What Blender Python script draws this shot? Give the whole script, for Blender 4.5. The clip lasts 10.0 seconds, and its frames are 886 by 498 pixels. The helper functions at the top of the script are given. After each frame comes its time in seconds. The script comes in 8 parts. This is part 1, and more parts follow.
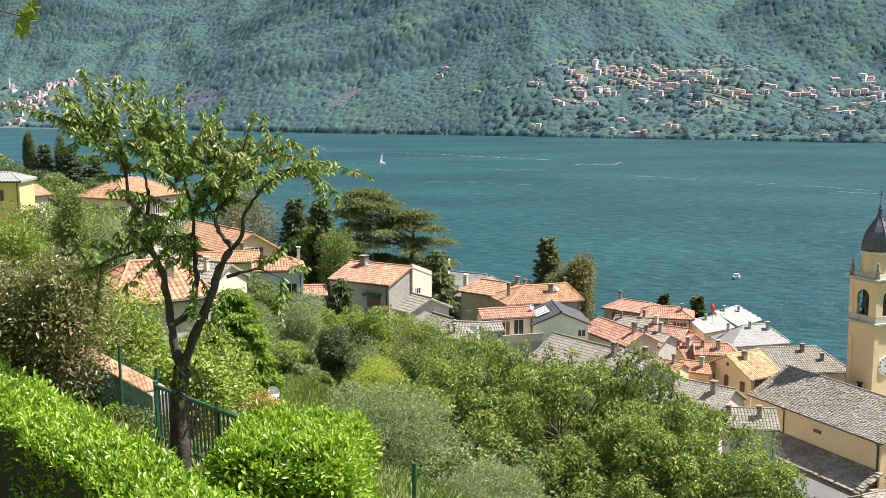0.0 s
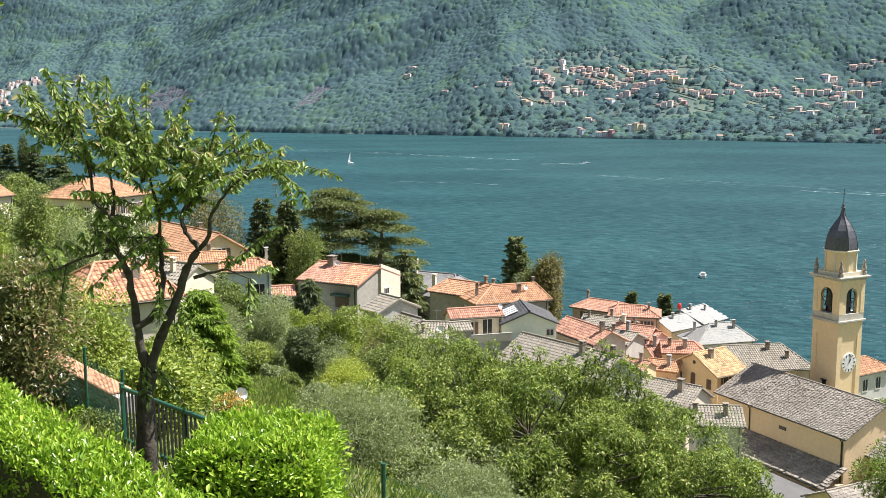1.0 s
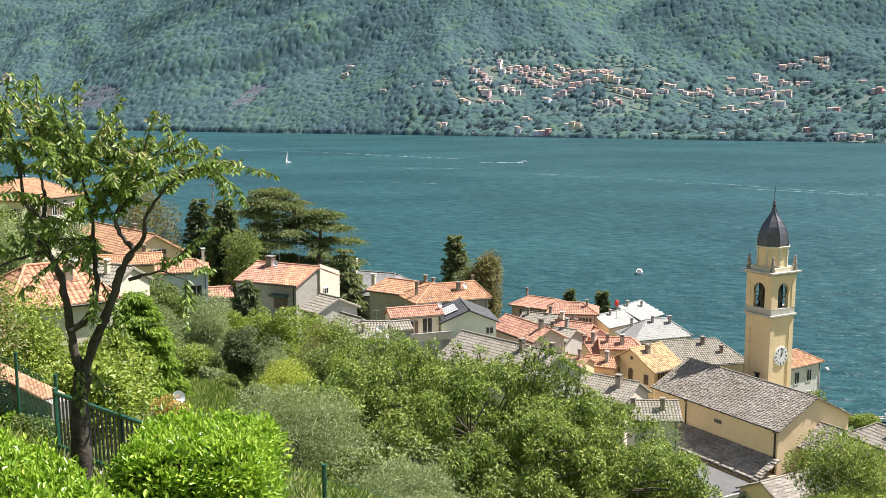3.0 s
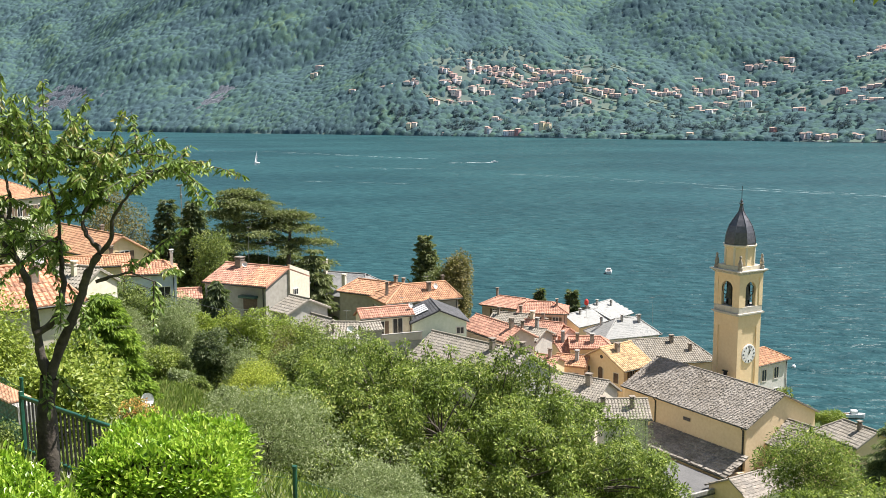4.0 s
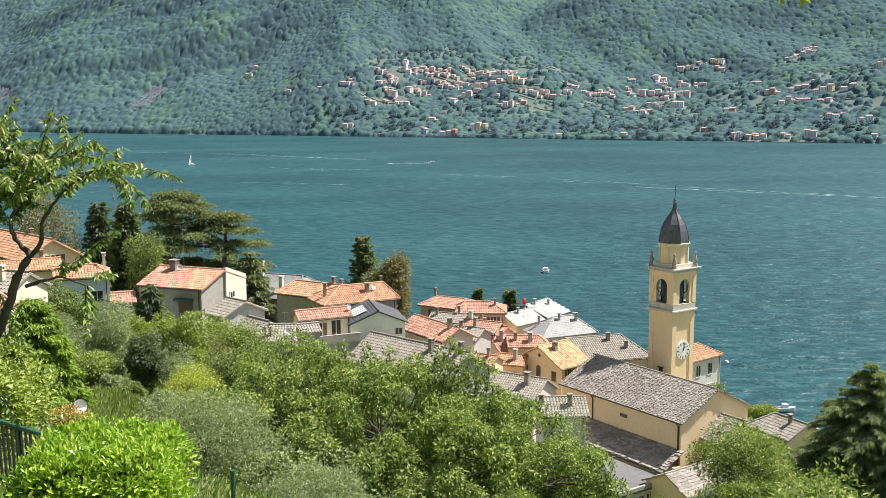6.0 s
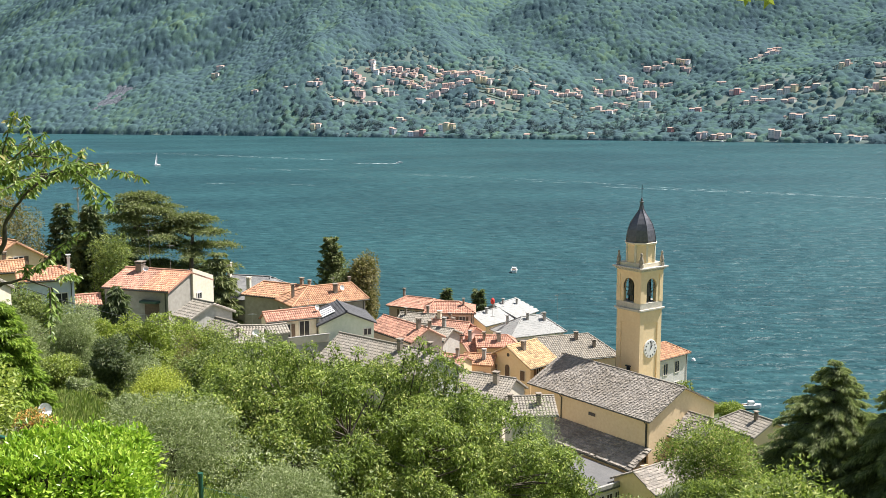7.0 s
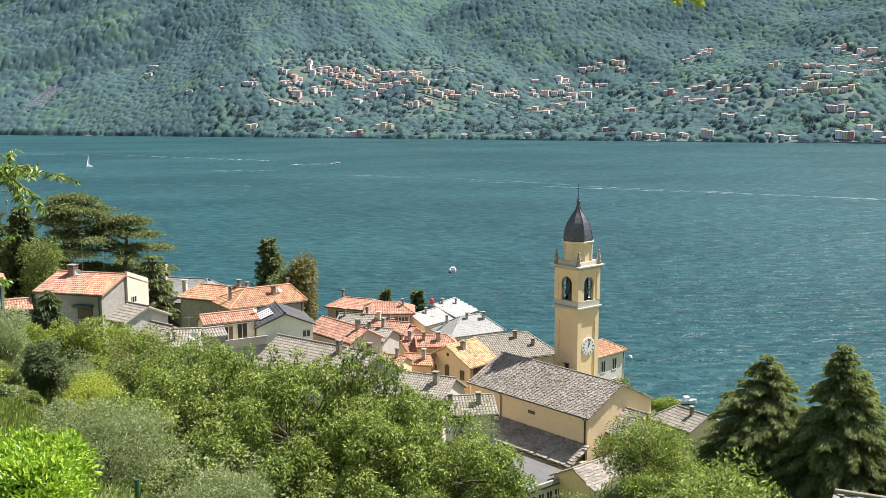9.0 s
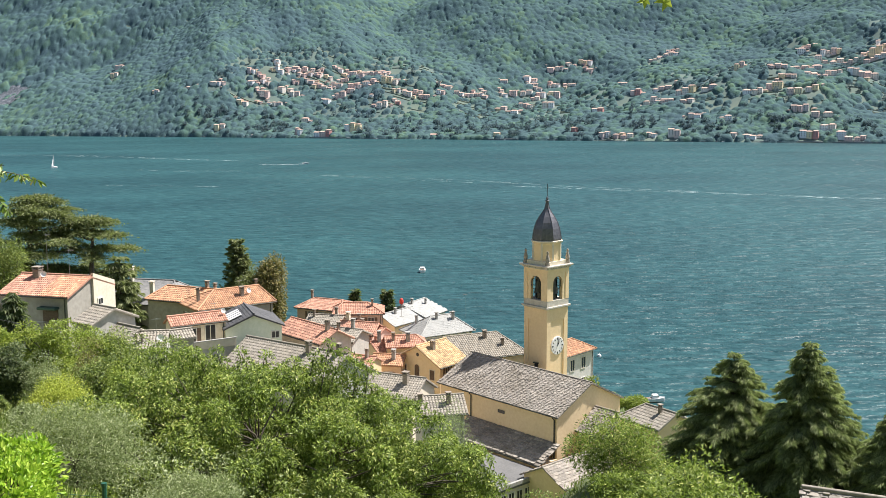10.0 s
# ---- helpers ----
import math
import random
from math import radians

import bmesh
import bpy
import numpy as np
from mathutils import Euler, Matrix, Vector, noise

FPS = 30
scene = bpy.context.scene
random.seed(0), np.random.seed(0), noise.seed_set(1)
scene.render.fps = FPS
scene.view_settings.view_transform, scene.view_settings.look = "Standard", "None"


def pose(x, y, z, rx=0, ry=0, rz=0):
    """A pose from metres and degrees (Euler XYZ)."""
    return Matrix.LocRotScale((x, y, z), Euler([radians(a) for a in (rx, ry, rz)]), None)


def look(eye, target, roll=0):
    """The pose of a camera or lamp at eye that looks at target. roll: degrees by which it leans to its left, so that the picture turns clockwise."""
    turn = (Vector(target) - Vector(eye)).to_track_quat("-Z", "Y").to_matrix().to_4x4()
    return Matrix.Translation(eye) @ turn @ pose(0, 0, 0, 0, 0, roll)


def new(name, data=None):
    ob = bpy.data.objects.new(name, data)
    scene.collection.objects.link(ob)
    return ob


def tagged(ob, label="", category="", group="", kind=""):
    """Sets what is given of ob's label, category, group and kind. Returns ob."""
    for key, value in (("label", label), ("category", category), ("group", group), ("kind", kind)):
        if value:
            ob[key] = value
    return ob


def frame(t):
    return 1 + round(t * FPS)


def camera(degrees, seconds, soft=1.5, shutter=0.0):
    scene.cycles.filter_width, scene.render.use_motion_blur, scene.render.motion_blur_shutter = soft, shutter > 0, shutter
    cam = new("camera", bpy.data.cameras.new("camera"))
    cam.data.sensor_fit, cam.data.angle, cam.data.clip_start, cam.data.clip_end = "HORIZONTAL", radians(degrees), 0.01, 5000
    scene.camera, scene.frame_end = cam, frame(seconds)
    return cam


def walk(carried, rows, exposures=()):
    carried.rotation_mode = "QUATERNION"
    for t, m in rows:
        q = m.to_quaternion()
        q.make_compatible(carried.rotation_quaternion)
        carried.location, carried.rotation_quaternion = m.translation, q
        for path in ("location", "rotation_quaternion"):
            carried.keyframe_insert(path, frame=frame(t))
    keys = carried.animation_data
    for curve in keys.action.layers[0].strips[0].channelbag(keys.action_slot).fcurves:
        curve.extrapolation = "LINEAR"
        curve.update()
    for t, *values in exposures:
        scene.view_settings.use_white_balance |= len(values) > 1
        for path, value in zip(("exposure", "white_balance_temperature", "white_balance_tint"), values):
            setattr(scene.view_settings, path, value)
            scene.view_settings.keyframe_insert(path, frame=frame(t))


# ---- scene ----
EYE = 63.0          # height of the viewpoint over the lake
cam = camera(47.08, 10.0, soft=0.65)
# the camera turns on one spot: seconds, yaw, pitch, roll
ROWS = [
    (0.0, 0.0, -8.074, 0.202), (0.5, -0.893, -8.074, 0.17), (1.0, -1.787, -8.087, 0.15), (1.5, -2.669, -8.1, 0.147),
    (2.0, -3.549, -8.135, 0.157), (2.5, -4.401, -8.146, 0.159), (4.0, -6.938, -8.147, 0.163), (4.5, -7.803, -8.148, 0.172),
    (5.0, -8.675, -8.14, 0.173), (5.5, -9.566, -8.132, 0.174), (7.0, -12.266, -8.122, 0.175), (7.5, -13.137, -8.116, 0.168),
    (8.0, -14.013, -8.118, 0.172), (8.5, -14.884, -8.124, 0.18), (9.0, -15.75, -8.119, 0.184), (9.5, -16.618, -8.117, 0.182),
    (10.0, -17.497, -8.126, 0.192),
]
walk(cam, [(t, pose(0, 0, EYE, 90 + pitch, roll, yaw)) for t, yaw, pitch, roll in ROWS], exposures=[(0.0, 1.02), (10.0, 1.02)])

# ---------------------------------------------------------------- light
SUN_AZ, SUN_EL = 80.0, 58.0
world = bpy.data.worlds.new("world")
scene.world = world
world.use_nodes = True
wn = world.node_tree.nodes
sky = wn.new("ShaderNodeTexSky")
sky.sky_type, sky.sun_disc = "NISHITA", False
sky.sun_elevation, sky.sun_rotation = radians(SUN_EL), radians(SUN_AZ)
sky.air_density, sky.dust_density, sky.altitude = 1.0, 2.0, 200
wn["Background"].inputs["Strength"].default_value = 0.068
world.node_tree.links.new(sky.outputs["Color"], wn["Background"].inputs["Color"])
sun_data = bpy.data.lights.new("sun", "SUN")
sun_data.energy, sun_data.angle, sun_data.color = 5.0, radians(0.6), (1.0, 0.95, 0.9)
sun = new("sun", sun_data)
sun_dir = Vector((math.sin(radians(SUN_AZ)) * math.cos(radians(SUN_EL)), math.cos(radians(SUN_AZ)) * math.cos(radians(SUN_EL)), math.sin(radians(SUN_EL))))
sun.matrix_world = look(sun_dir * 400, (0, 0, 0))

# ---------------------------------------------------------------- materials
def blank(name):
    m = bpy.data.materials.new(name)
    m.use_nodes = True
    nt = m.node_tree
    return m, nt, nt.nodes["Principled BSDF"]


def ramp_node(nt, stops):
    r = nt.nodes.new("ShaderNodeValToRGB")
    els = r.color_ramp.elements
    while len(els) < len(stops):
        els.new(0.5)
    for e, (p, c) in zip(els, stops):
        e.position, e.color = p, c
    return r


def noise_node(nt, scale, detail=4.0, coord="Object", stretch=(1, 1, 1), rough=0.55, turn=0.0):
    tc = nt.nodes.new("ShaderNodeTexCoord")
    mp = nt.nodes.new("ShaderNodeMapping")
    mp.vector_type = "TEXTURE"
    mp.inputs["Scale"].default_value = [1 / q for q in stretch]
    mp.inputs["Rotation"].default_value = (0, 0, radians(turn))
    nt.links.new(tc.outputs[coord], mp.inputs["Vector"])
    n = nt.nodes.new("ShaderNodeTexNoise")
    n.inputs["Scale"].default_value, n.inputs["Detail"].default_value, n.inputs["Roughness"].default_value = scale, detail, rough
    nt.links.new(mp.outputs["Vector"], n.inputs["Vector"])
    return n


def mix_col(nt, fac, a, b, mode="MIX"):
    x = nt.nodes.new("ShaderNodeMix")
    x.data_type, x.blend_type = "RGBA", mode
    for sock, val in ((x.inputs[0], fac), (x.inputs[6], a), (x.inputs[7], b)):
        if isinstance(val, bpy.types.NodeSocket):
            nt.links.new(val, sock)
        else:
            sock.default_value = val
    return x.outputs[2]


def surface(name, dark, light, grain=6.0, stain=0.5, rough=0.85, bump=0.25, metal=0.0, stain_col=None, stain_amt=0.5, island=0.0, bump_dist=0.02):
    """Plaster, stone, tile, metal: two scales of variation, with optional stains and a tint of its own for each piece."""
    m, nt, p = blank(name)
    fine = noise_node(nt, grain, 6)
    big = noise_node(nt, stain, 4)
    c = ramp_node(nt, [(0.3, dark), (0.7, light)])
    nt.links.new(fine.outputs["Fac"], c.inputs["Fac"])
    col = c.outputs["Color"]
    sr = ramp_node(nt, [(0.42, (0, 0, 0, 1)), (0.75, (stain_amt,) * 3 + (1,))])
    nt.links.new(big.outputs["Fac"], sr.inputs["Fac"])
    col = mix_col(nt, sr.outputs["Color"], col, stain_col or tuple(v * 0.55 for v in dark[:3]) + (1,))
    if island:
        g = nt.nodes.new("ShaderNodeNewGeometry")
        ir = ramp_node(nt, [(0.0, (1 - island,) * 3 + (1,)), (1.0, (1 + island * 0.6, 1 + island * 0.5, 1 + island * 0.4, 1))])
        nt.links.new(g.outputs["Random Per Island"], ir.inputs["Fac"])
        col = mix_col(nt, 1.0, col, ir.outputs["Color"], "MULTIPLY")
    nt.links.new(col, p.inputs["Base Color"])
    p.inputs["Roughness"].default_value, p.inputs["Metallic"].default_value = rough, metal
    b = nt.nodes.new("ShaderNodeBump")
    b.inputs["Strength"].default_value, b.inputs["Distance"].default_value = bump, bump_dist
    nt.links.new(fine.outputs["Fac"], b.inputs["Height"])
    nt.links.new(b.outputs["Normal"], p.inputs["Normal"])
    return m


def foliage(name, stops, rough=0.5, through_light=0.35, patch=0.15, gloss=0.4, warmth=0.3, relief=0.0, own=1.0, drift=0.9):
    """Leaves: each leaf has its own green, patches drift over the crown, and light comes through."""
    m, nt, p = blank(name)
    g = nt.nodes.new("ShaderNodeNewGeometry")
    # blue lifted in every leaf colour, standing in for haze and sheen
    r = ramp_node(nt, [(q, (c[0], c[1], c[2] * 1.35, 1)) for q, c in stops])
    big = noise_node(nt, patch, 3, "Object")
    ad = nt.nodes.new("ShaderNodeMath")
    ad.operation = "MULTIPLY_ADD"
    ad.inputs[1].default_value, ad.inputs[2].default_value = drift, 0.5 - 0.5 * own - 0.5 * drift
    nt.links.new(big.outputs["Fac"], ad.inputs[0])
    sm = nt.nodes.new("ShaderNodeMath")
    sm.operation, sm.use_clamp = "MULTIPLY_ADD", True
    nt.links.new(g.outputs["Random Per Island"], sm.inputs[0])
    sm.inputs[1].default_value = own
    nt.links.new(ad.outputs[0], sm.inputs[2])
    nt.links.new(sm.outputs[0], r.inputs["Fac"])
    nt.links.new(r.outputs["Color"], p.inputs["Base Color"])
    p.inputs["Roughness"].default_value = rough
    p.inputs["Specular IOR Level"].default_value = gloss
    tr = nt.nodes.new("ShaderNodeBsdfTranslucent")
    warm = mix_col(nt, warmth, r.outputs["Color"], (0.24, 0.36, 0.02, 1))
    nt.links.new(warm, tr.inputs["Color"])
    if relief:
        fine = noise_node(nt, 0.45, 3)
        b = nt.nodes.new("ShaderNodeBump")
        b.inputs["Strength"].default_value, b.inputs["Distance"].default_value = 1.0, relief
        nt.links.new(fine.outputs["Fac"], b.inputs["Height"])
        nt.links.new(b.outputs["Normal"], p.inputs["Normal"])
        nt.links.new(b.outputs["Normal"], tr.inputs["Normal"])
    mx = nt.nodes.new("ShaderNodeMixShader")
    mx.inputs[0].default_value = through_light
    nt.links.new(p.outputs[0], mx.inputs[1])
    nt.links.new(tr.outputs[0], mx.inputs[2])
    nt.links.new(mx.outputs[0], nt.nodes["Material Output"].inputs["Surface"])
    return m


def G(r, g, b):
    return (r, g, b, 1)


M_CHERRY = foliage("cherry leaves", [(0.0, G(0.08, 0.135, 0.022)), (0.5, G(0.19, 0.28, 0.045)), (0.9, G(0.31, 0.4, 0.08)), (1.0, G(0.46, 0.4, 0.13))], 0.42, 0.36, 1.5, 0.4)
M_LAUREL = foliage("laurel leaves", [(0.0, G(0.12, 0.24, 0.014)), (0.4, G(0.27, 0.45, 0.025)), (1.0, G(0.5, 0.64, 0.07))], 0.34, 0.38, 1.6, 0.5)
M_WALNUT = foliage("walnut leaves", [(0.0, G(0.052, 0.078, 0.011)), (0.5, G(0.175, 0.25, 0.033)), (0.85, G(0.35, 0.435, 0.07)), (1.0, G(0.54, 0.56, 0.13))], 0.48, 0.38, 0.5, 0.4)
M_BROAD = foliage("broadleaf foliage", [(0.0, G(0.08, 0.115, 0.025)), (0.5, G(0.19, 0.25, 0.045)), (1.0, G(0.36, 0.41, 0.085))], 0.5, 0.33, 0.3)
M_BRIGHT = foliage("bright foliage", [(0.0, G(0.13, 0.19, 0.02)), (0.5, G(0.24, 0.31, 0.033)), (1.0, G(0.37, 0.42, 0.06))], 0.45, 0.34, 0.4)
M_OLIVE = foliage("olive foliage", [(0.0, G(0.12, 0.155, 0.045)), (0.5, G(0.27, 0.33, 0.105)), (1.0, G(0.48, 0.52, 0.22))], 0.5, 0.38, 0.3)
M_YELLOW = foliage("yellow-green foliage", [(0.0, G(0.22, 0.27, 0.03)), (0.5, G(0.38, 0.44, 0.045)), (1.0, G(0.54, 0.57, 0.07))], 0.5, 0.4, 0.6)
M_REDLEAF = foliage("reddish photinia foliage", [(0.0, G(0.075, 0.1, 0.025)), (0.45, G(0.18, 0.21, 0.05)), (0.85, G(0.32, 0.27, 0.09)), (1.0, G(0.58, 0.36, 0.2))], 0.34, 0.4, 0.8, 0.6)
M_FLOWER = foliage("orange and yellow petals among leaves", [(0.0, G(0.12, 0.17, 0.03)), (0.45, G(0.3, 0.33, 0.05)), (0.6, G(0.62, 0.3, 0.06)), (1.0, G(0.75, 0.5, 0.12))], 0.6, 0.3, 2.0, 0.2, 0.0)
M_CONIFER = foliage("dark conifer needles", [(0.0, G(0.05, 0.075, 0.028)), (0.5, G(0.11, 0.145, 0.048)), (1.0, G(0.19, 0.22, 0.075))], 0.6, 0.35, 0.3)
M_DEODAR = foliage("olive green deodar needles", [(0.0, G(0.11, 0.14, 0.05)), (0.5, G(0.25, 0.295, 0.1)), (1.0, G(0.45, 0.49, 0.19))], 0.6, 0.42, 0.3)
M_SPRUCE = foliage("green spruce needles", [(0.0, G(0.1, 0.17, 0.02)), (0.5, G(0.25, 0.38, 0.035)), (1.0, G(0.42, 0.53, 0.07))], 0.55, 0.4, 0.5)
M_CEDAR = foliage("cedar needles", [(0.0, G(0.09, 0.11, 0.035)), (0.5, G(0.18, 0.21, 0.06)), (1.0, G(0.28, 0.3, 0.1))], 0.6, 0.35, 0.2)
M_RUST = foliage("olive brown cypress needles", [(0.0, G(0.1, 0.09, 0.025)), (0.5, G(0.19, 0.165, 0.04)), (1.0, G(0.29, 0.24, 0.065))], 0.6, 0.25, 0.3)


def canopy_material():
    """Woodland seen from afar: a tint for each crown, patches of lighter broadleaf and darker stands, all blued for
    haze.
    """
    m, nt, p = blank("haze-tinted distant woodland canopy")
    at = nt.nodes.new("ShaderNodeAttribute")
    at.attribute_name = "tint"
    big = noise_node(nt, 0.009, 5)
    fine = noise_node(nt, 0.4, 4)
    sm = nt.nodes.new("ShaderNodeMath")
    sm.operation = "MULTIPLY_ADD"
    sm.inputs[1].default_value, sm.inputs[2].default_value = 1.9, -0.8
    nt.links.new(big.outputs["Fac"], sm.inputs[0])
    own = nt.nodes.new("ShaderNodeMath")
    own.operation, own.use_clamp = "MULTIPLY_ADD", True
    own.inputs[1].default_value = 0.62
    nt.links.new(at.outputs["Fac"], own.inputs[0])
    nt.links.new(sm.outputs[0], own.inputs[2])
    # blue raised along the whole ramp: distance haze put into the base colour
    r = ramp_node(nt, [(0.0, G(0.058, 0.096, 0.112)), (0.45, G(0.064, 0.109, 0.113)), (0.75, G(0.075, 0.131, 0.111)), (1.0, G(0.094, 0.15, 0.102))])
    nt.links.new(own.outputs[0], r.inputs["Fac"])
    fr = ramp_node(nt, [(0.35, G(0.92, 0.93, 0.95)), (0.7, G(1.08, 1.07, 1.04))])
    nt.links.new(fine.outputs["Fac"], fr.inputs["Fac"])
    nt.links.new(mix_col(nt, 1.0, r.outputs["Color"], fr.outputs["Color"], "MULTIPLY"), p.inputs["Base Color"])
    p.inputs["Roughness"].default_value, p.inputs["Specular IOR Level"].default_value = 0.95, 0.02
    # boughs: small heads of leaves over each crown
    tc = nt.nodes.new("ShaderNodeTexCoord")
    warp = nt.nodes.new("ShaderNodeVectorMath")
    warp.operation = "MULTIPLY_ADD"
    warp.inputs[1].default_value = (1.5, 1.5, 1.5)
    nt.links.new(fine.outputs["Color"], warp.inputs[0])
    nt.links.new(tc.outputs["Object"], warp.inputs[2])
    vor = nt.nodes.new("ShaderNodeTexVoronoi")
    vor.inputs["Scale"].default_value = 0.3
    nt.links.new(warp.outputs[0], vor.inputs["Vector"])
    inv = nt.nodes.new("ShaderNodeMath")
    inv.operation = "SUBTRACT"
    inv.inputs[0].default_value = 1.0
    nt.links.new(vor.outputs["Distance"], inv.inputs[1])
    heads = nt.nodes.new("ShaderNodeBump")
    heads.inputs["Strength"].default_value, heads.inputs["Distance"].default_value = 0.32, 1.0
    nt.links.new(inv.outputs[0], heads.inputs["Height"])
    b = nt.nodes.new("ShaderNodeBump")
    b.inputs["Strength"].default_value, b.inputs["Distance"].default_value = 0.45, 0.5
    nt.links.new(heads.outputs["Normal"], b.inputs["Normal"])
    nt.links.new(fine.outputs["Fac"], b.inputs["Height"])
    nt.links.new(b.outputs["Normal"], p.inputs["Normal"])
    return m


def cliff_material():
    """Grey limestone with dark streaks down the face, its greys blued for haze."""
    m, nt, p = blank("haze-tinted grey limestone cliff")
    streak = noise_node(nt, 0.16, 5, stretch=(1, 1, 0.12), rough=0.65)
    # bluish stops carry the haze in the rock colour
    c = ramp_node(nt, [(0.32, G(0.045, 0.056, 0.07)), (0.52, G(0.09, 0.104, 0.125)), (0.7, G(0.165, 0.175, 0.195))])
    nt.links.new(streak.outputs["Fac"], c.inputs["Fac"])
    nt.links.new(c.outputs["Color"], p.inputs["Base Color"])
    p.inputs["Roughness"].default_value = 0.95
    b = nt.nodes.new("ShaderNodeBump")
    b.inputs["Strength"].default_value, b.inputs["Distance"].default_value = 1.0, 4.0
    nt.links.new(streak.outputs["Fac"], b.inputs["Height"])
    nt.links.new(b.outputs["Normal"], p.inputs["Normal"])
    return m


M_CLIFF = cliff_material()
M_HAZEWOOD = canopy_material()
M_GRASS = foliage("grass blades", [(0.0, G(0.12, 0.18, 0.03)), (0.6, G(0.24, 0.32, 0.05)), (1.0, G(0.4, 0.4, 0.11))], 0.6, 0.35, 0.3)

M_BARK = surface("bark", G(0.035, 0.027, 0.02), G(0.14, 0.115, 0.09), 14, 2.5, 0.9, 0.9, stain_col=G(0.17, 0.16, 0.13), stain_amt=0.5)
M_CHERRYBARK = surface("dark cherry bark", G(0.02, 0.015, 0.012), G(0.085, 0.068, 0.052), 14, 2.5, 0.85, 0.9, stain_col=G(0.13, 0.12, 0.095), stain_amt=0.4)
M_HEDGESHADE = surface("shade-dark hedge twigs", G(0.018, 0.02, 0.01), G(0.045, 0.045, 0.022), 20, 2, 0.95, 0.8)
M_SOIL = surface("grassy hillside soil", G(0.045, 0.07, 0.018), G(0.11, 0.15, 0.035), 0.9, 0.06, 0.95, 0.6, stain_col=G(0.13, 0.11, 0.06), stain_amt=0.6)
# soil greens shifted to blue, painting in the haze over the lake
M_HAZESOIL = surface("haze-tinted distant meadow and terraces", G(0.072, 0.112, 0.112), G(0.095, 0.142, 0.116), 0.05, 0.008, 0.95, 0.3, stain_col=G(0.125, 0.155, 0.11), stain_amt=0.7)
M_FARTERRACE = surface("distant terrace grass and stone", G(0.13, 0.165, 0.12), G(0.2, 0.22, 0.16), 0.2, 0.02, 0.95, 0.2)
# leaf colours paled and blued in place of haze
M_HAZEGROVE = foliage("haze-paled distant garden trees", [(0.0, G(0.094, 0.139, 0.137)), (0.5, G(0.112, 0.168, 0.140)), (1.0, G(0.152, 0.210, 0.140))], 0.9, 0.3, 0.02, 0.05, 0.0)
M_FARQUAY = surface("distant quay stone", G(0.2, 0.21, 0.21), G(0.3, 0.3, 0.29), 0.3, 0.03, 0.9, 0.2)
# far tiles, plaster and panes get paler colours that imitate haze
M_HAZEROOF = surface("haze-paled distant salmon roof tiles", G(0.47, 0.31, 0.25), G(0.58, 0.42, 0.35), 0.5, 0.05, 0.9, 0.1)
M_HAZEWALLS = [surface("distant " + w + " plaster", G(*a), G(*[min(1, c * 1.1) for c in a]), 0.6, 0.1, 0.9, 0.1) for w, a in (("white", (0.86, 0.86, 0.86)), ("cream", (0.8, 0.73, 0.66)), ("pink", (0.72, 0.56, 0.52)), ("yellow", (0.82, 0.7, 0.46)), ("terracotta", (0.6, 0.3, 0.28)), ("grey", (0.58, 0.56, 0.56)))]
M_HAZEGLASS = surface("haze-paled distant window", G(0.14, 0.15, 0.16), G(0.18, 0.19, 0.2), 1, 0.2, 0.5, 0.05)
M_ORANGE = surface("orange clay roof tiles", G(0.42, 0.22, 0.12), G(0.56, 0.335, 0.2), 5, 0.5, 0.85, 0.4, stain_col=G(0.31, 0.16, 0.1), stain_amt=0.6, island=0.36)
M_RED = surface("red clay roof tiles", G(0.42, 0.205, 0.14), G(0.57, 0.32, 0.23), 5, 0.5, 0.85, 0.4, stain_col=G(0.3, 0.17, 0.12), stain_amt=0.6, island=0.36)
M_SALMON = surface("weathered salmon roof tiles", G(0.45, 0.2, 0.11), G(0.68, 0.4, 0.26), 4, 0.8, 0.88, 0.4, stain_col=G(0.25, 0.13, 0.09), stain_amt=0.65, island=0.36)
M_YTILE = surface("yellowish clay roof tiles", G(0.5, 0.34, 0.17), G(0.66, 0.49, 0.29), 5, 0.7, 0.88, 0.4, stain_col=G(0.36, 0.24, 0.14), stain_amt=0.65, island=0.42)
M_SLATE = surface("grey stone roof slabs", G(0.18, 0.16, 0.135), G(0.41, 0.375, 0.33), 4, 0.35, 0.88, 0.8, stain_col=G(0.15, 0.125, 0.09), stain_amt=0.55, island=0.26)
M_GREYTILE = surface("grey-brown cement roof tiles", G(0.21, 0.19, 0.158), G(0.37, 0.34, 0.288), 4, 0.4, 0.88, 0.4, stain_col=G(0.22, 0.195, 0.15), stain_amt=0.5, island=0.22)
M_PALEROOF = surface("pale grey slate roof", G(0.25, 0.25, 0.238), G(0.37, 0.372, 0.355), 5, 0.6, 0.8, 0.3, stain_col=G(0.23, 0.24, 0.23), stain_amt=0.5, island=0.08)
M_DARKSLATE = surface("dark grey stone roof", G(0.14, 0.14, 0.14), G(0.25, 0.25, 0.245), 4, 0.5, 0.85, 0.5, stain_col=G(0.33, 0.33, 0.31), stain_amt=0.4, island=0.2)
M_DARKROOF = surface("dark sheet metal", G(0.05, 0.052, 0.056), G(0.1, 0.1, 0.105), 2, 0.6, 0.75, 0.2, 0.0)
M_DOME = surface("lead-grey dome sheeting", G(0.08, 0.08, 0.092), G(0.15, 0.15, 0.168), 3, 0.8, 0.42, 0.25, 0.35, stain_col=G(0.16, 0.16, 0.17), stain_amt=0.3)
